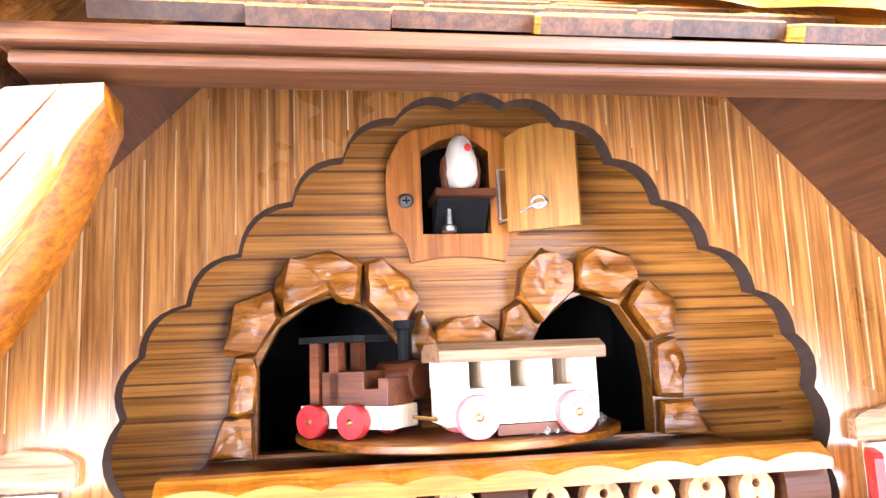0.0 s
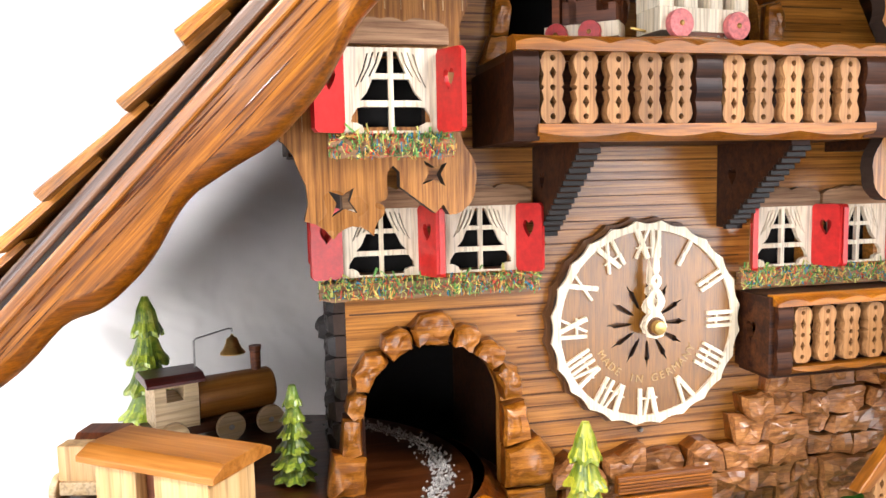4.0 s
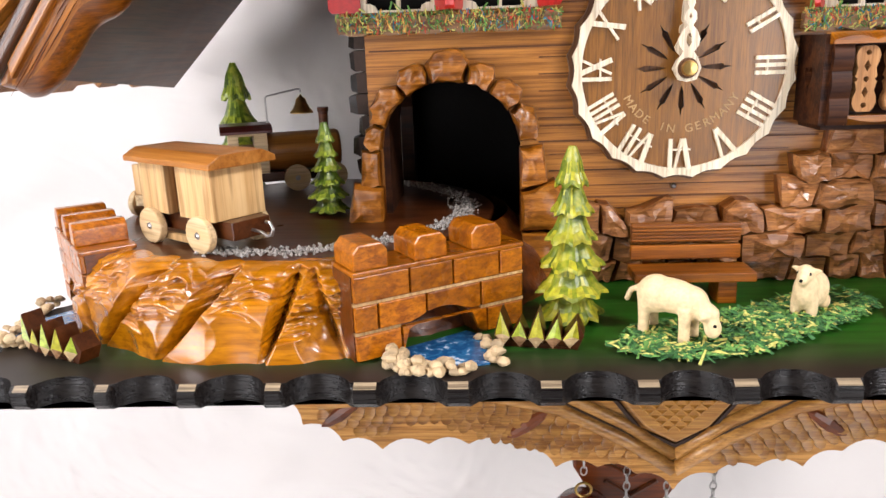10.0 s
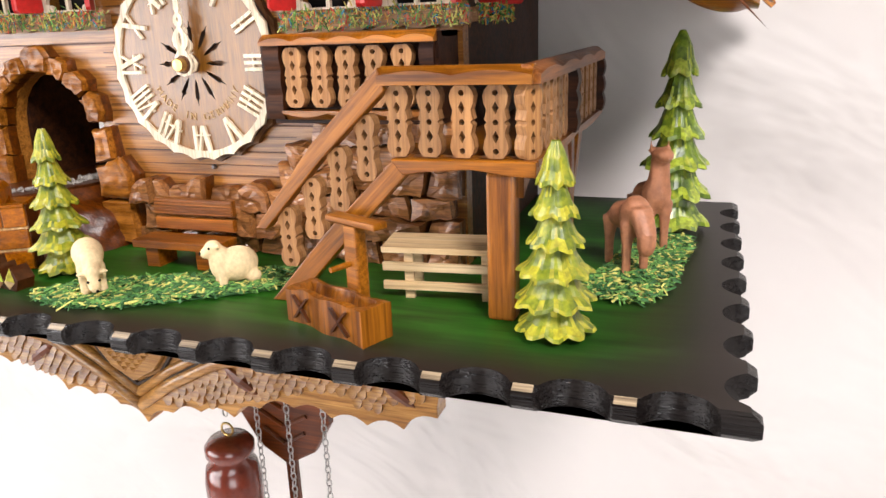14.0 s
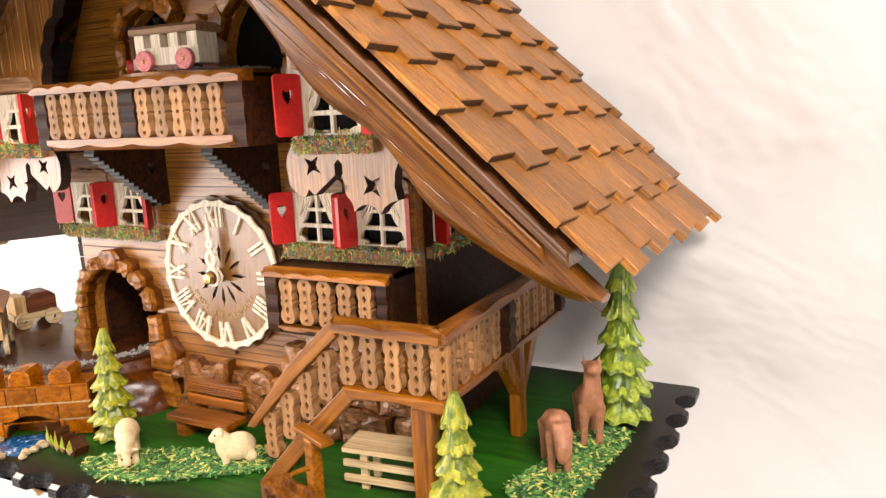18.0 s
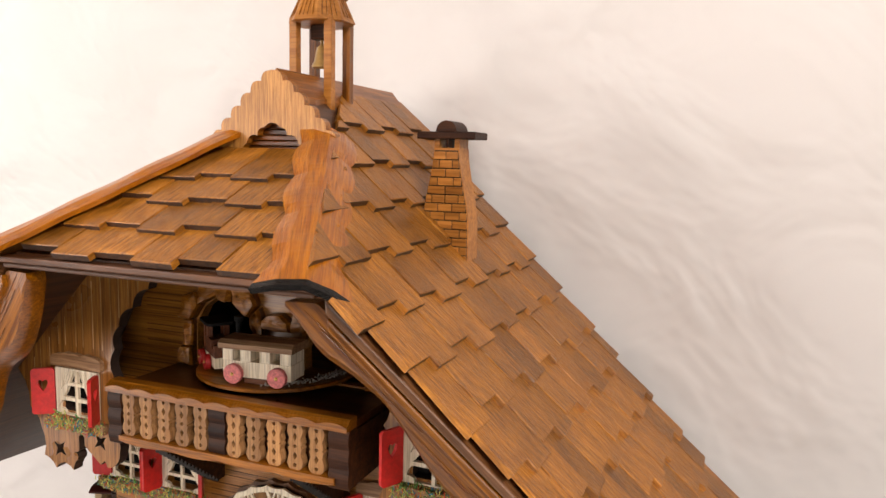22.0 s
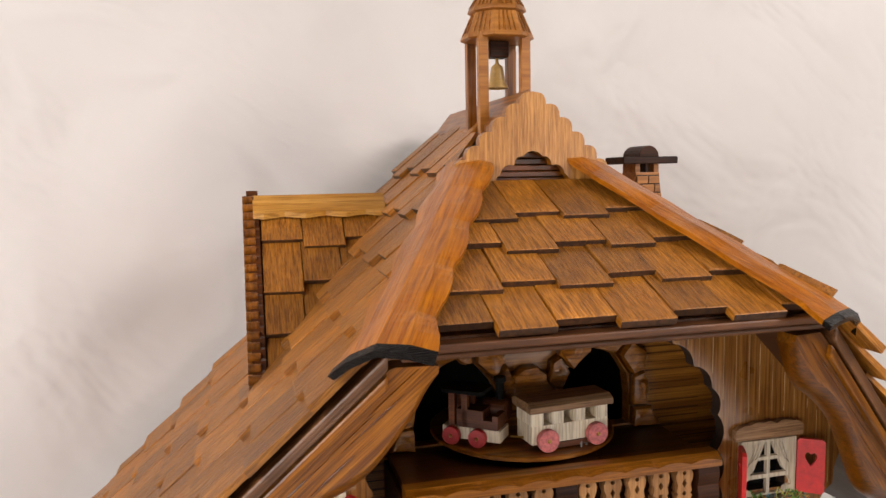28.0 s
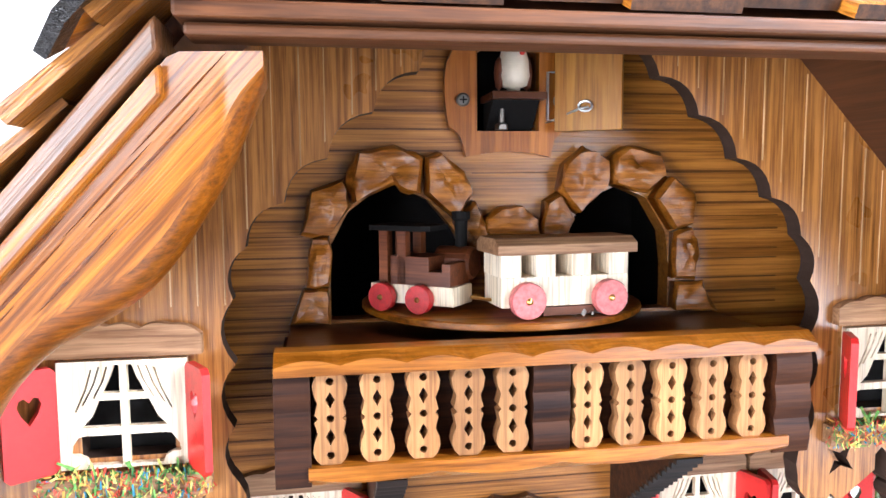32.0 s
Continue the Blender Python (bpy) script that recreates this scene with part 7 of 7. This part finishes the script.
part("boiler", Shape().lathe([(0.7, 0.2), (0.72, 1.7), (0.6, 1.85)], 18, lambda a, b, c: (c, 1.2 + a, 1.95 + b)), BROWNW, ue, local=True)
part("smoke_pipe", Shape().lathe([(0.25, 2.3), (0.28, 3.4), (0.4, 3.5), (0.4, 3.8)], 12, lambda a, b, c: (1.2 + a, 1.2 + b, c + 0.35)), DARKP, ue, local=True)
for x in (-1.35, 0.45):
    for y in (-1.1, 1.1):
        wheel(ue, x, y, 0.62, 0.6, 0.4, WHEELR, BRASS)

# ---- cuckoo ----
cf = thing("cuckoo_doorway", (0, 2.0, 25), "brown carved frame round the cuckoo's opening", "frame")
fo = [(-2.15, 22.1), (-2.35, 22.9)] + arc((-2.35, 22.9), (-2.9, 23.4), -0.1, 3) + arc((-2.9, 23.4), (-2.9, 26.8), 0.06, 6) + [(-2.5, 27.2), (-2.0, 27.6), (0, 27.9), (1.6, 27.6), (2.1, 27.2), (2.5, 26.8), (2.6, 25.2), (2.5, 23.4), (1.95, 22.9), (1.75, 22.1)] + arc((1.75, 22.1), (-2.15, 22.1), -0.06, 6)[1:]
part("board", Shape().prism(fo, 1.75, 2.2, XZ, [chole]), FRAMEW, cf)
for x in (-2.3, 2.15):
    sc = part("screw", Shape().lathe([(0.3, 1.75), (0.3, 1.62), (0.22, 1.56)], 14, lambda a, b, c, x=x: (x + a, c, 24.6 + b)), IRON, cf, "dark cross-head screw")
    part("slot", Shape().box(x - 0.16, x + 0.16, 1.53, 1.57, 24.57, 24.63).box(x - 0.03, x + 0.03, 1.53, 1.57, 24.44, 24.76), DARKP, sc)
door = thing("cuckoo_door", (1.6, 1.6, 23.2), "tan wooden cuckoo door standing open", "door", turn=-33)
s = Shape().prism([(0.35, 0), (3.3, 0), (3.3, 3.9), (2.6, 4.2), (1.8, 4.3), (1.0, 4.2), (0.35, 3.9)], -0.3, 0.0, XZ)
part("panel", s, DOORW, door, local=True, bevel=0.03)
part("hinge_wire", Shape().tube([(0.5, -0.1, 0.5), (0.05, -0.35, 0.5), (0.05, -0.35, 2.6), (0.5, -0.1, 2.6)], 0.07, 6), STEEL, door, "bent steel hinge wire", local=True)
part("pull_wire", Shape().tube([(1.9, -0.42, 1.0), (1.5, -0.4, 0.95), (0.2, -0.1, 0.5), (-1.6, 1.0, 0.2)], 0.05, 6), STEEL, door, "thin steel pull wire", local=True)
part("wire_staple", Shape().tube([(1.75 + 0.3 * math.cos(a), -0.42, 1.05 + 0.22 * math.sin(a)) for a in np.linspace(0, 6.3, 12)], 0.06, 6), STEEL, door, "steel staple", local=True)
perch = thing("cuckoo_perch", (-0.2, 1.6, 23.3), "dark wooden perch board in the cuckoo's opening", "perch")
part("board", Shape().box(-1.25, 1.15, 0.4, 2.9, 24.55, 24.85), STAGEW, perch)
part("support", Shape().prism([(1.0, 24.55), (2.9, 24.55), (2.9, 23.3), (2.3, 23.3)], -1.1, 1.0, YZ), DARKP, perch)
part("pin", Shape().lathe([(0.3, 23.3), (0.3, 23.5), (0.15, 23.6), (0.15, 24.5)], 12, lambda a, b, c: (-0.6 + a, 1.5 + b, c)), IRON, perch)
prof_c = [(0.3, 24.85), (0.3, 25.1), (0.62, 25.2), (0.75, 25.6), (0.7, 26.2), (0.58, 26.7), (0.45, 27.0), (0.28, 27.2), (0.05, 27.28)]
bird = Shape().lathe(prof_c, 20, lambda a, b, c: (-0.05 + a * 0.95, 1.5 + b * 1.15, c))
o = len(bird.f)
for sg in (-1, 1):
    bird.lathe([(0.02, 25.0), (0.3, 25.2), (0.42, 25.8), (0.3, 26.3), (0.02, 26.5)], 10, lambda a, b, c, sg=sg: (-0.05 + sg * (0.62 + a * 0.55), 1.6 + b * 1.2, c))
bird.m[o:] = [1] * (len(bird.f) - o)
o = len(bird.f)
bird.lathe([(0.2, 0.0), (0.15, -0.25), (0.01, -0.5)], 8, lambda a, b, c: (0.14 + a * 0.8, 0.95 + c, 26.6 + b))
bird.m[o:] = [2] * (len(bird.f) - o)
o = len(bird.f)
for x in (-0.36, 0.46):
    bird.lathe([(0.08, 0.1), (0.07, -0.06)], 8, lambda a, b, c, x=x: (x + a, 1.08 + c, 26.68 + b))
bird.m[o:] = [3] * (len(bird.f) - o)
solid("cuckoo_figurine", bird, [BIRDM, WINGM, RED, DARKP], "painted ivory wooden cuckoo figurine on its perch", "figurine", (-0.05, 1.5, 24.85), smooth=True)

# ---- lawn, animals, garden things ----
def lawn(name, label, poly, n, seed):
    ob = thing(name, poly[0] + (BZ,), label, "grass", kind="stuff")
    part("mat", Shape().prism(poly, BZ + 0.01, BZ + 0.08, XY), FLECK["dark"], ob)
    cx, cy = sum(p[0] for p in poly) / len(poly), sum(p[1] for p in poly) / len(poly)
    def spot(r):
        i = r.randrange(len(poly))
        a, b = poly[i], poly[(i + 1) % len(poly)]
        u, v = math.sqrt(r.random()) * 1.08, r.random()
        ex, ey = a[0] + (b[0] - a[0]) * v, a[1] + (b[1] - a[1]) * v
        return (cx + (ex - cx) * u, cy + (ey - cy) * u, BZ + 0.15 + r.random() * 0.15)
    flecked(ob, int(n * 1.2), spot, seed, ["green", "dark", "green", "dark", "lime"], 0.4, 0.45)


lawn("lawn_patch", "patch of green wood-chip grass before the bench", [(-4.8, -8.6), (-3.6, -9.6), (-1.2, -10.0), (1.4, -9.2), (4.2, -7.4), (7.4, -5.2), (9.2, -3.4), (8.2, -1.0), (5.4, -2.4), (2.6, -4.0), (-1.0, -5.4), (-3.6, -6.4)], 1500, 61)
lawn("lawn_patch", "patch of green wood-chip grass under the two carved deer", [(24.9, -0.2), (26.2, -1.6), (28.2, -1.6), (29.4, 0.6), (29.6, 4.0), (30.2, 8.0), (30.0, 10.4), (28.2, 10.6), (26.6, 8.4), (26.0, 4.5)], 1100, 62)


def blob(s, c, r, n=12, m=8, jig=0.0, seed=0):
    """A rounded lump."""
    q = random.Random(seed)
    verts = [(c[0] + r[0] * math.sin(math.pi * (j + 0.5) / m) * math.cos(2 * math.pi * i / n) * (1 + q.uniform(-jig, jig)), c[1] + r[1] * math.sin(math.pi * (j + 0.5) / m) * math.sin(2 * math.pi * i / n) * (1 + q.uniform(-jig, jig)), c[2] + r[2] * math.cos(math.pi * (j + 0.5) / m)) for j in range(m) for i in range(n)]
    return s.add(verts, [(j * n + i, j * n + (i + 1) % n, (j + 1) * n + (i + 1) % n, (j + 1) * n + i) for j in range(m - 1) for i in range(n)] + [tuple(range(n)), tuple((m - 1) * n + i for i in reversed(range(n)))])


def figurine(name, s, mat, label, at, deg, smooth):
    ob = new(name, s.mesh(mat, smooth=smooth))
    ob.matrix_world = Matrix.Translation(ORIGIN + Vector(at) * 0.01) @ pose(0, 0, 0, 0, 0, deg)
    return tagged(ob, label, "figurine")


def fused(s, mat, voxel):
    """The lumps of a carved figure grown into one skin."""
    ob = bpy.data.objects.new("lump", s.mesh(mat))
    scene.collection.objects.link(ob)
    rm = ob.modifiers.new("skin", "REMESH")
    rm.mode, rm.voxel_size, rm.use_smooth_shade = "VOXEL", voxel * 0.01, True
    sm2 = ob.modifiers.new("soft", "SMOOTH")
    sm2.iterations = 4
    me = bpy.data.meshes.new_from_object(ob.evaluated_get(bpy.context.evaluated_depsgraph_get()))
    bpy.data.objects.remove(ob)
    return me


def with_eyes(me, spots):
    """Small dark eyes and nose on the same mesh."""
    me.materials.append(DARKP)
    bm = bmesh.new()
    bm.from_mesh(me)
    for x, y, z in spots:
        got = bmesh.ops.create_icosphere(bm, subdivisions=1, radius=0.0009, matrix=Matrix.Translation((x * 0.01, y * 0.01, z * 0.01)))
        for f in {f for v in got["verts"] for f in v.link_faces}:
            f.material_index = 1
    bm.to_mesh(me)
    bm.free()
    return me


s = Shape()
blob(s, (0, 0, 2.05), (1.75, 0.85, 0.85)); blob(s, (-0.7, 0, 2.0), (1.0, 0.9, 0.95)); blob(s, (1.7, 0, 1.6), (0.75, 0.45, 0.5)); blob(s, (2.15, 0, 0.95), (0.42, 0.36, 0.55)); blob(s, (1.0, 0, 2.0), (0.9, 0.7, 0.75))
for x in (-1.1, 1.0):
    for y in (-0.45, 0.45):
        s.lathe([(0.3, 0), (0.27, 0.7), (0.35, 1.7)], 10, lambda a, b, c, x=x, y=y: (x + a, y + b, c))
for y in (-0.55, 0.55):
    blob(s, (1.85, y, 1.5), (0.16, 0.36, 0.13))
s.tube([(-1.6, 0, 2.2), (-2.1, 0, 1.9), (-2.35, 0, 1.3)], 0.16, 8)
sheep = new("sheep_figurine", with_eyes(fused(s, SHEEPM, 0.1), [(2.38, 0.3, 1.15), (2.38, -0.3, 1.15), (2.5, 0.1, 0.6)]))
sheep.matrix_world = Matrix.Translation(ORIGIN + Vector((-2.3, -7.3, BZ + 0.1)) * 0.01) @ pose(0, 0, 0, 0, 0, -42)
tagged(sheep, "cream flocked wooden sheep figurine grazing on the chip lawn", "figurine", "sheep figurines")
s = Shape()
blob(s, (0.1, 0, 1.0), (1.35, 0.85, 0.9)); blob(s, (-0.9, 0, 1.2), (0.7, 0.6, 0.9)); blob(s, (-1.25, 0, 1.95), (0.55, 0.42, 0.45)); blob(s, (-1.7, 0, 1.8), (0.35, 0.28, 0.28))
for y in (-0.5, 0.5):
    blob(s, (-1.1, y, 2.15), (0.14, 0.26, 0.12))
    s.lathe([(0.26, 0), (0.28, 0.9)], 10, lambda a, b, c, y=y: (-0.95 + a, y * 0.8 + b, c))
    blob(s, (0.9, y, 0.35), (0.5, 0.3, 0.35))
lamb = new("sheep_figurine", with_eyes(fused(s, SHEEPM, 0.1), [(-1.55, 0.27, 2.05), (-1.55, -0.27, 2.05), (-2.02, 0.0, 1.82)]))
lamb.matrix_world = Matrix.Translation(ORIGIN + Vector((5.5, -4.3, BZ + 0.1)) * 0.01) @ pose(0, 0, 0, 0, 0, 52) @ Matrix.Diagonal((0.95, 1.0, 1.18, 1.0))
tagged(lamb, "cream flocked wooden sheep figurine resting on the chip lawn", "figurine", "sheep figurines")


def deer(h, head_up):
    s = Shape()
    k = h / 5.8
    blob(s, (-0.9 * k, 0, 2.7 * k), (1.25 * k, 0.62 * k, 0.75 * k), 7, 6); blob(s, (0.1 * k, 0, 3.0 * k), (0.75 * k, 0.62 * k, 0.95 * k), 7, 6)
    for x in (0.25, -1.7):
        for y in (-0.34, 0.34):
            s.lathe([(0.2 * k, 0), (0.22 * k, 1.2 * k), (0.34 * k, 2.6 * k)], 6, lambda a, b, c, x=x, y=y: (x * k + a, y * k + b, c))
    if head_up:
        s.lathe([(0.55 * k, 3.2 * k), (0.42 * k, 4.2 * k), (0.4 * k, 4.9 * k)], 7, lambda a, b, c: (0.25 * k + a + (c - 3.2 * k) * 0.12, b, c))
        blob(s, (0.65 * k, 0, 5.1 * k), (0.75 * k, 0.42 * k, 0.42 * k), 7, 6)
        for y in (-0.34, 0.34):
            s.lathe([(0.2 * k, 5.2 * k), (0.03, 5.85 * k)], 5, lambda a, b, c, y=y: (0.25 * k + a, y * k + b, c))
    else:
        s.lathe([(0.5 * k, 0), (0.4 * k, 1.6 * k)], 7, lambda a, b, c: (0.5 * k + a + c * 0.55, b, 3.4 * k - c * 0.75 + a * 0.2))
        blob(s, (1.35 * k, 0, 1.9 * k), (0.42 * k, 0.4 * k, 0.8 * k), 7, 6)
    return fused(s, DEERM, 0.14)


for me, at, deg, lab in ((deer(6.9, True), (28.0, 7.9, BZ + 0.1), -62, "red-brown carved wooden deer figurine standing with raised head"), (deer(6.7, False), (27.2, 3.0, BZ + 0.1), -58, "red-brown carved wooden deer figurine with lowered head")):
    ob = new("deer_figurine", me)
    ob.matrix_world = Matrix.Translation(ORIGIN + Vector(at) * 0.01) @ pose(0, 0, 0, 0, 0, deg)
    me.polygons.foreach_set("use_smooth", [False] * len(me.polygons))
    me.transform(Matrix.Scale(1.35, 4, (0, 1, 0)))
    tagged(ob, lab, "figurine", "deer figurines")

bench = thing("garden_bench", (0.4, -1.6, BZ), "reddish brown wooden garden bench against the stone plinth", "bench")
part("back_slat", Shape().box(-2.9, 3.1, -0.75, -0.3, -9.35, -8.3), BENCHW, bench, bevel=0.08)
for k in range(5):
    part("rib", Shape().box(-2.85, 3.05, -0.84, -0.74, -9.27 + k * 0.19, -9.15 + k * 0.19), BENCHW, bench, bevel=0.03)
part("back_slat", Shape().box(-2.9, 3.1, -0.85, -0.4, -10.3, -9.5), BENCHW, bench, bevel=0.06)
part("seat", Shape().box(-3.1, 3.3, -3.0, -0.9, -11.0, -10.5), BENCHW, bench, bevel=0.06)
for x in (-1.9, 1.9):
    part("leg", Shape().box(x - 0.5, x + 0.5, -2.7, -1.0, BZ, -11.0), BENCHW, bench, bevel=0.05)
    part("back_post", Shape().box(x - 0.25, x + 0.25, -0.35, 0.0, -11.0, -8.4), BENCHW, bench)

trough = thing("water_trough", (14.3, -8.6, BZ), "brown carved log water trough with a wooden pump post", "trough", turn=-23)
s = Shape()
xs = np.linspace(-2.85, 2.85, 19)
verts = []
for i, x in enumerate(xs):
    w = 0.85 + 0.1 * math.cos(x * 2.2)
    d = 0.6 if 1 < i < 17 else 0.0
    verts += [(x, -w, 0), (x, -w, 1.75 + 0.06 * math.sin(x * 3)), (x, -w + 0.3, 1.8), (x, -0.4 * (d > 0) - 0.3 * (d == 0), 1.8 - d), (x, 0.4, 1.8 - d), (x, w - 0.3, 1.8), (x, w, 1.75), (x, w, 0)]
s.add(verts, [(j * 8 + i, j * 8 + (i + 1) % 8, (j + 1) * 8 + (i + 1) % 8, (j + 1) * 8 + i) for j in range(18) for i in range(8)] + [tuple(range(8)), tuple(18 * 8 + i for i in reversed(range(8)))])
part("log", s, POSTW, trough, local=True, bevel=0.0)
for x in (-1.7, 1.2):
    for sg in (-1, 1):
        part("carved_cross", Shape().prism([(x - 0.55 * sg - 0.06, 0.3), (x - 0.55 * sg + 0.1, 0.3), (x + 0.55 * sg + 0.06, 1.5), (x + 0.55 * sg - 0.1, 1.5)], -1.03, -0.85, XZ), STAGEW, trough, local=True)
part("pump_post", Shape().box(-0.5, 0.45, 1.05, 1.85, 0, 4.95), RAIL, trough, local=True, bevel=0.15)
part("pump_arm", Shape().box(-1.7, 1.9, 1.0, 1.9, 4.95, 5.3), STAIR, trough, local=True, bevel=0.08)
part("spout", Shape().lathe([(0.16, 0), (0.14, 1.2)], 8, lambda a, b, c: (-0.1 + a, 1.05 - c, 3.0 + b)), STAIR, trough, local=True)

rack = thing("slatted_rack", (18.0, -2.9, BZ), "pale unpainted slatted wooden rack under the gallery", "rack", turn=6)
part("top_board", Shape().prism([(-1.15, 2.95), (-1.15, 2.62), (1.3, 2.75), (1.3, 3.08)], -3.3, 3.1, YZ), PALEX, rack, local=True, bevel=0.04)
for z in (0.55, 1.6):
    part("slat", Shape().box(-3.3, 3.1, -1.05, -0.8, z, z + 0.46), PALEX, rack, local=True, bevel=0.03)
for x in (-1.9, 2.3):
    for y in (-0.78, 0.95):
        part("post", Shape().box(x - 0.25, x + 0.25, y, y + 0.3, 0, 2.65), PALEX, rack, local=True)

# ---- pendulum, chains and weights under the base ----
pend = thing("pendulum", (-0.6, 8, -20), "dark red-brown carved leaf pendulum hanging under the clock", "pendulum")
lf = [(0, -33.2), (2.6, -31.6), (4.2, -28.8), (4.3, -26.0), (3.2, -23.8), (0.8, -22.6), (-0.8, -22.6), (-3.2, -23.8), (-4.3, -26.0), (-4.2, -28.8), (-2.6, -31.6)]
part("leaf", Shape().prism([(-0.6 + a, b) for a, b in lf], 7.6, 8.6, XZ), PENDW, pend, bevel=0.2)
for k in range(4):
    part("vein", Shape().tube([(-0.6 - 2.8 + k * 0.3, 7.55, -25 - k * 1.6), (-0.6, 7.5, -26.2 - k * 1.6), (-0.6 + 2.8 - k * 0.3, 7.55, -25 - k * 1.6)], 0.2, 6), PENDW, pend)
part("rod", Shape().box(-1.1, -0.1, 8.0, 8.5, -60, -13), PENDW, pend, bevel=0.08)


def link_mesh():
    s = Shape()
    pts = [(0.22 * math.cos(a), 0, 0.36 * math.sin(a)) for a in np.linspace(0, 2 * math.pi, 11)]
    return s.tube(pts, 0.06, 5).mesh([STEEL])


LINK = link_mesh()


def chain(x, y, z0, z1, label):
    ob = thing("steel_chain", (x, y, z0), label, "chain", "hanging chains")
    n = int((z0 - z1) / 0.6)
    for k in range(n):
        piece("link", LINK, ob, (x, y, z0 - k * 0.6), (0, 0, 90 if k % 2 else 0))


chain(-4.4, 5.2, -14.3, -28.4, "steel link chain carrying a weight below the base")
chain(-1.4, 5.2, -14.3, -60.0, "steel link chain hanging below the base")
chain(1.4, 5.2, -14.3, -60.0, "steel link chain hanging below the base")
chain(4.6, 5.2, -14.3, -60.0, "steel link chain hanging below the base")
wt = thing("clock_weight", (-4.4, 5.2, -30), "glossy red-brown turned clock weight on its chain", "weight")
part("body", Shape().lathe([(0.3, -29.6), (1.6, -29.8), (2.0, -30.3), (2.0, -31.0), (1.4, -31.6), (2.1, -32.2), (2.3, -33.5), (2.3, -44)], 28, lambda a, b, c: (-4.4 + a, 5.2 + b, c)), CONEM, wt, smooth=True)
part("hook", Shape().tube([(-4.4 + 0.55 * math.sin(a), 5.2, -29.0 - 0.55 * math.cos(a)) for a in np.linspace(0, 6.2, 14)], 0.1, 6), BRASS, wt, "brass hook ring")
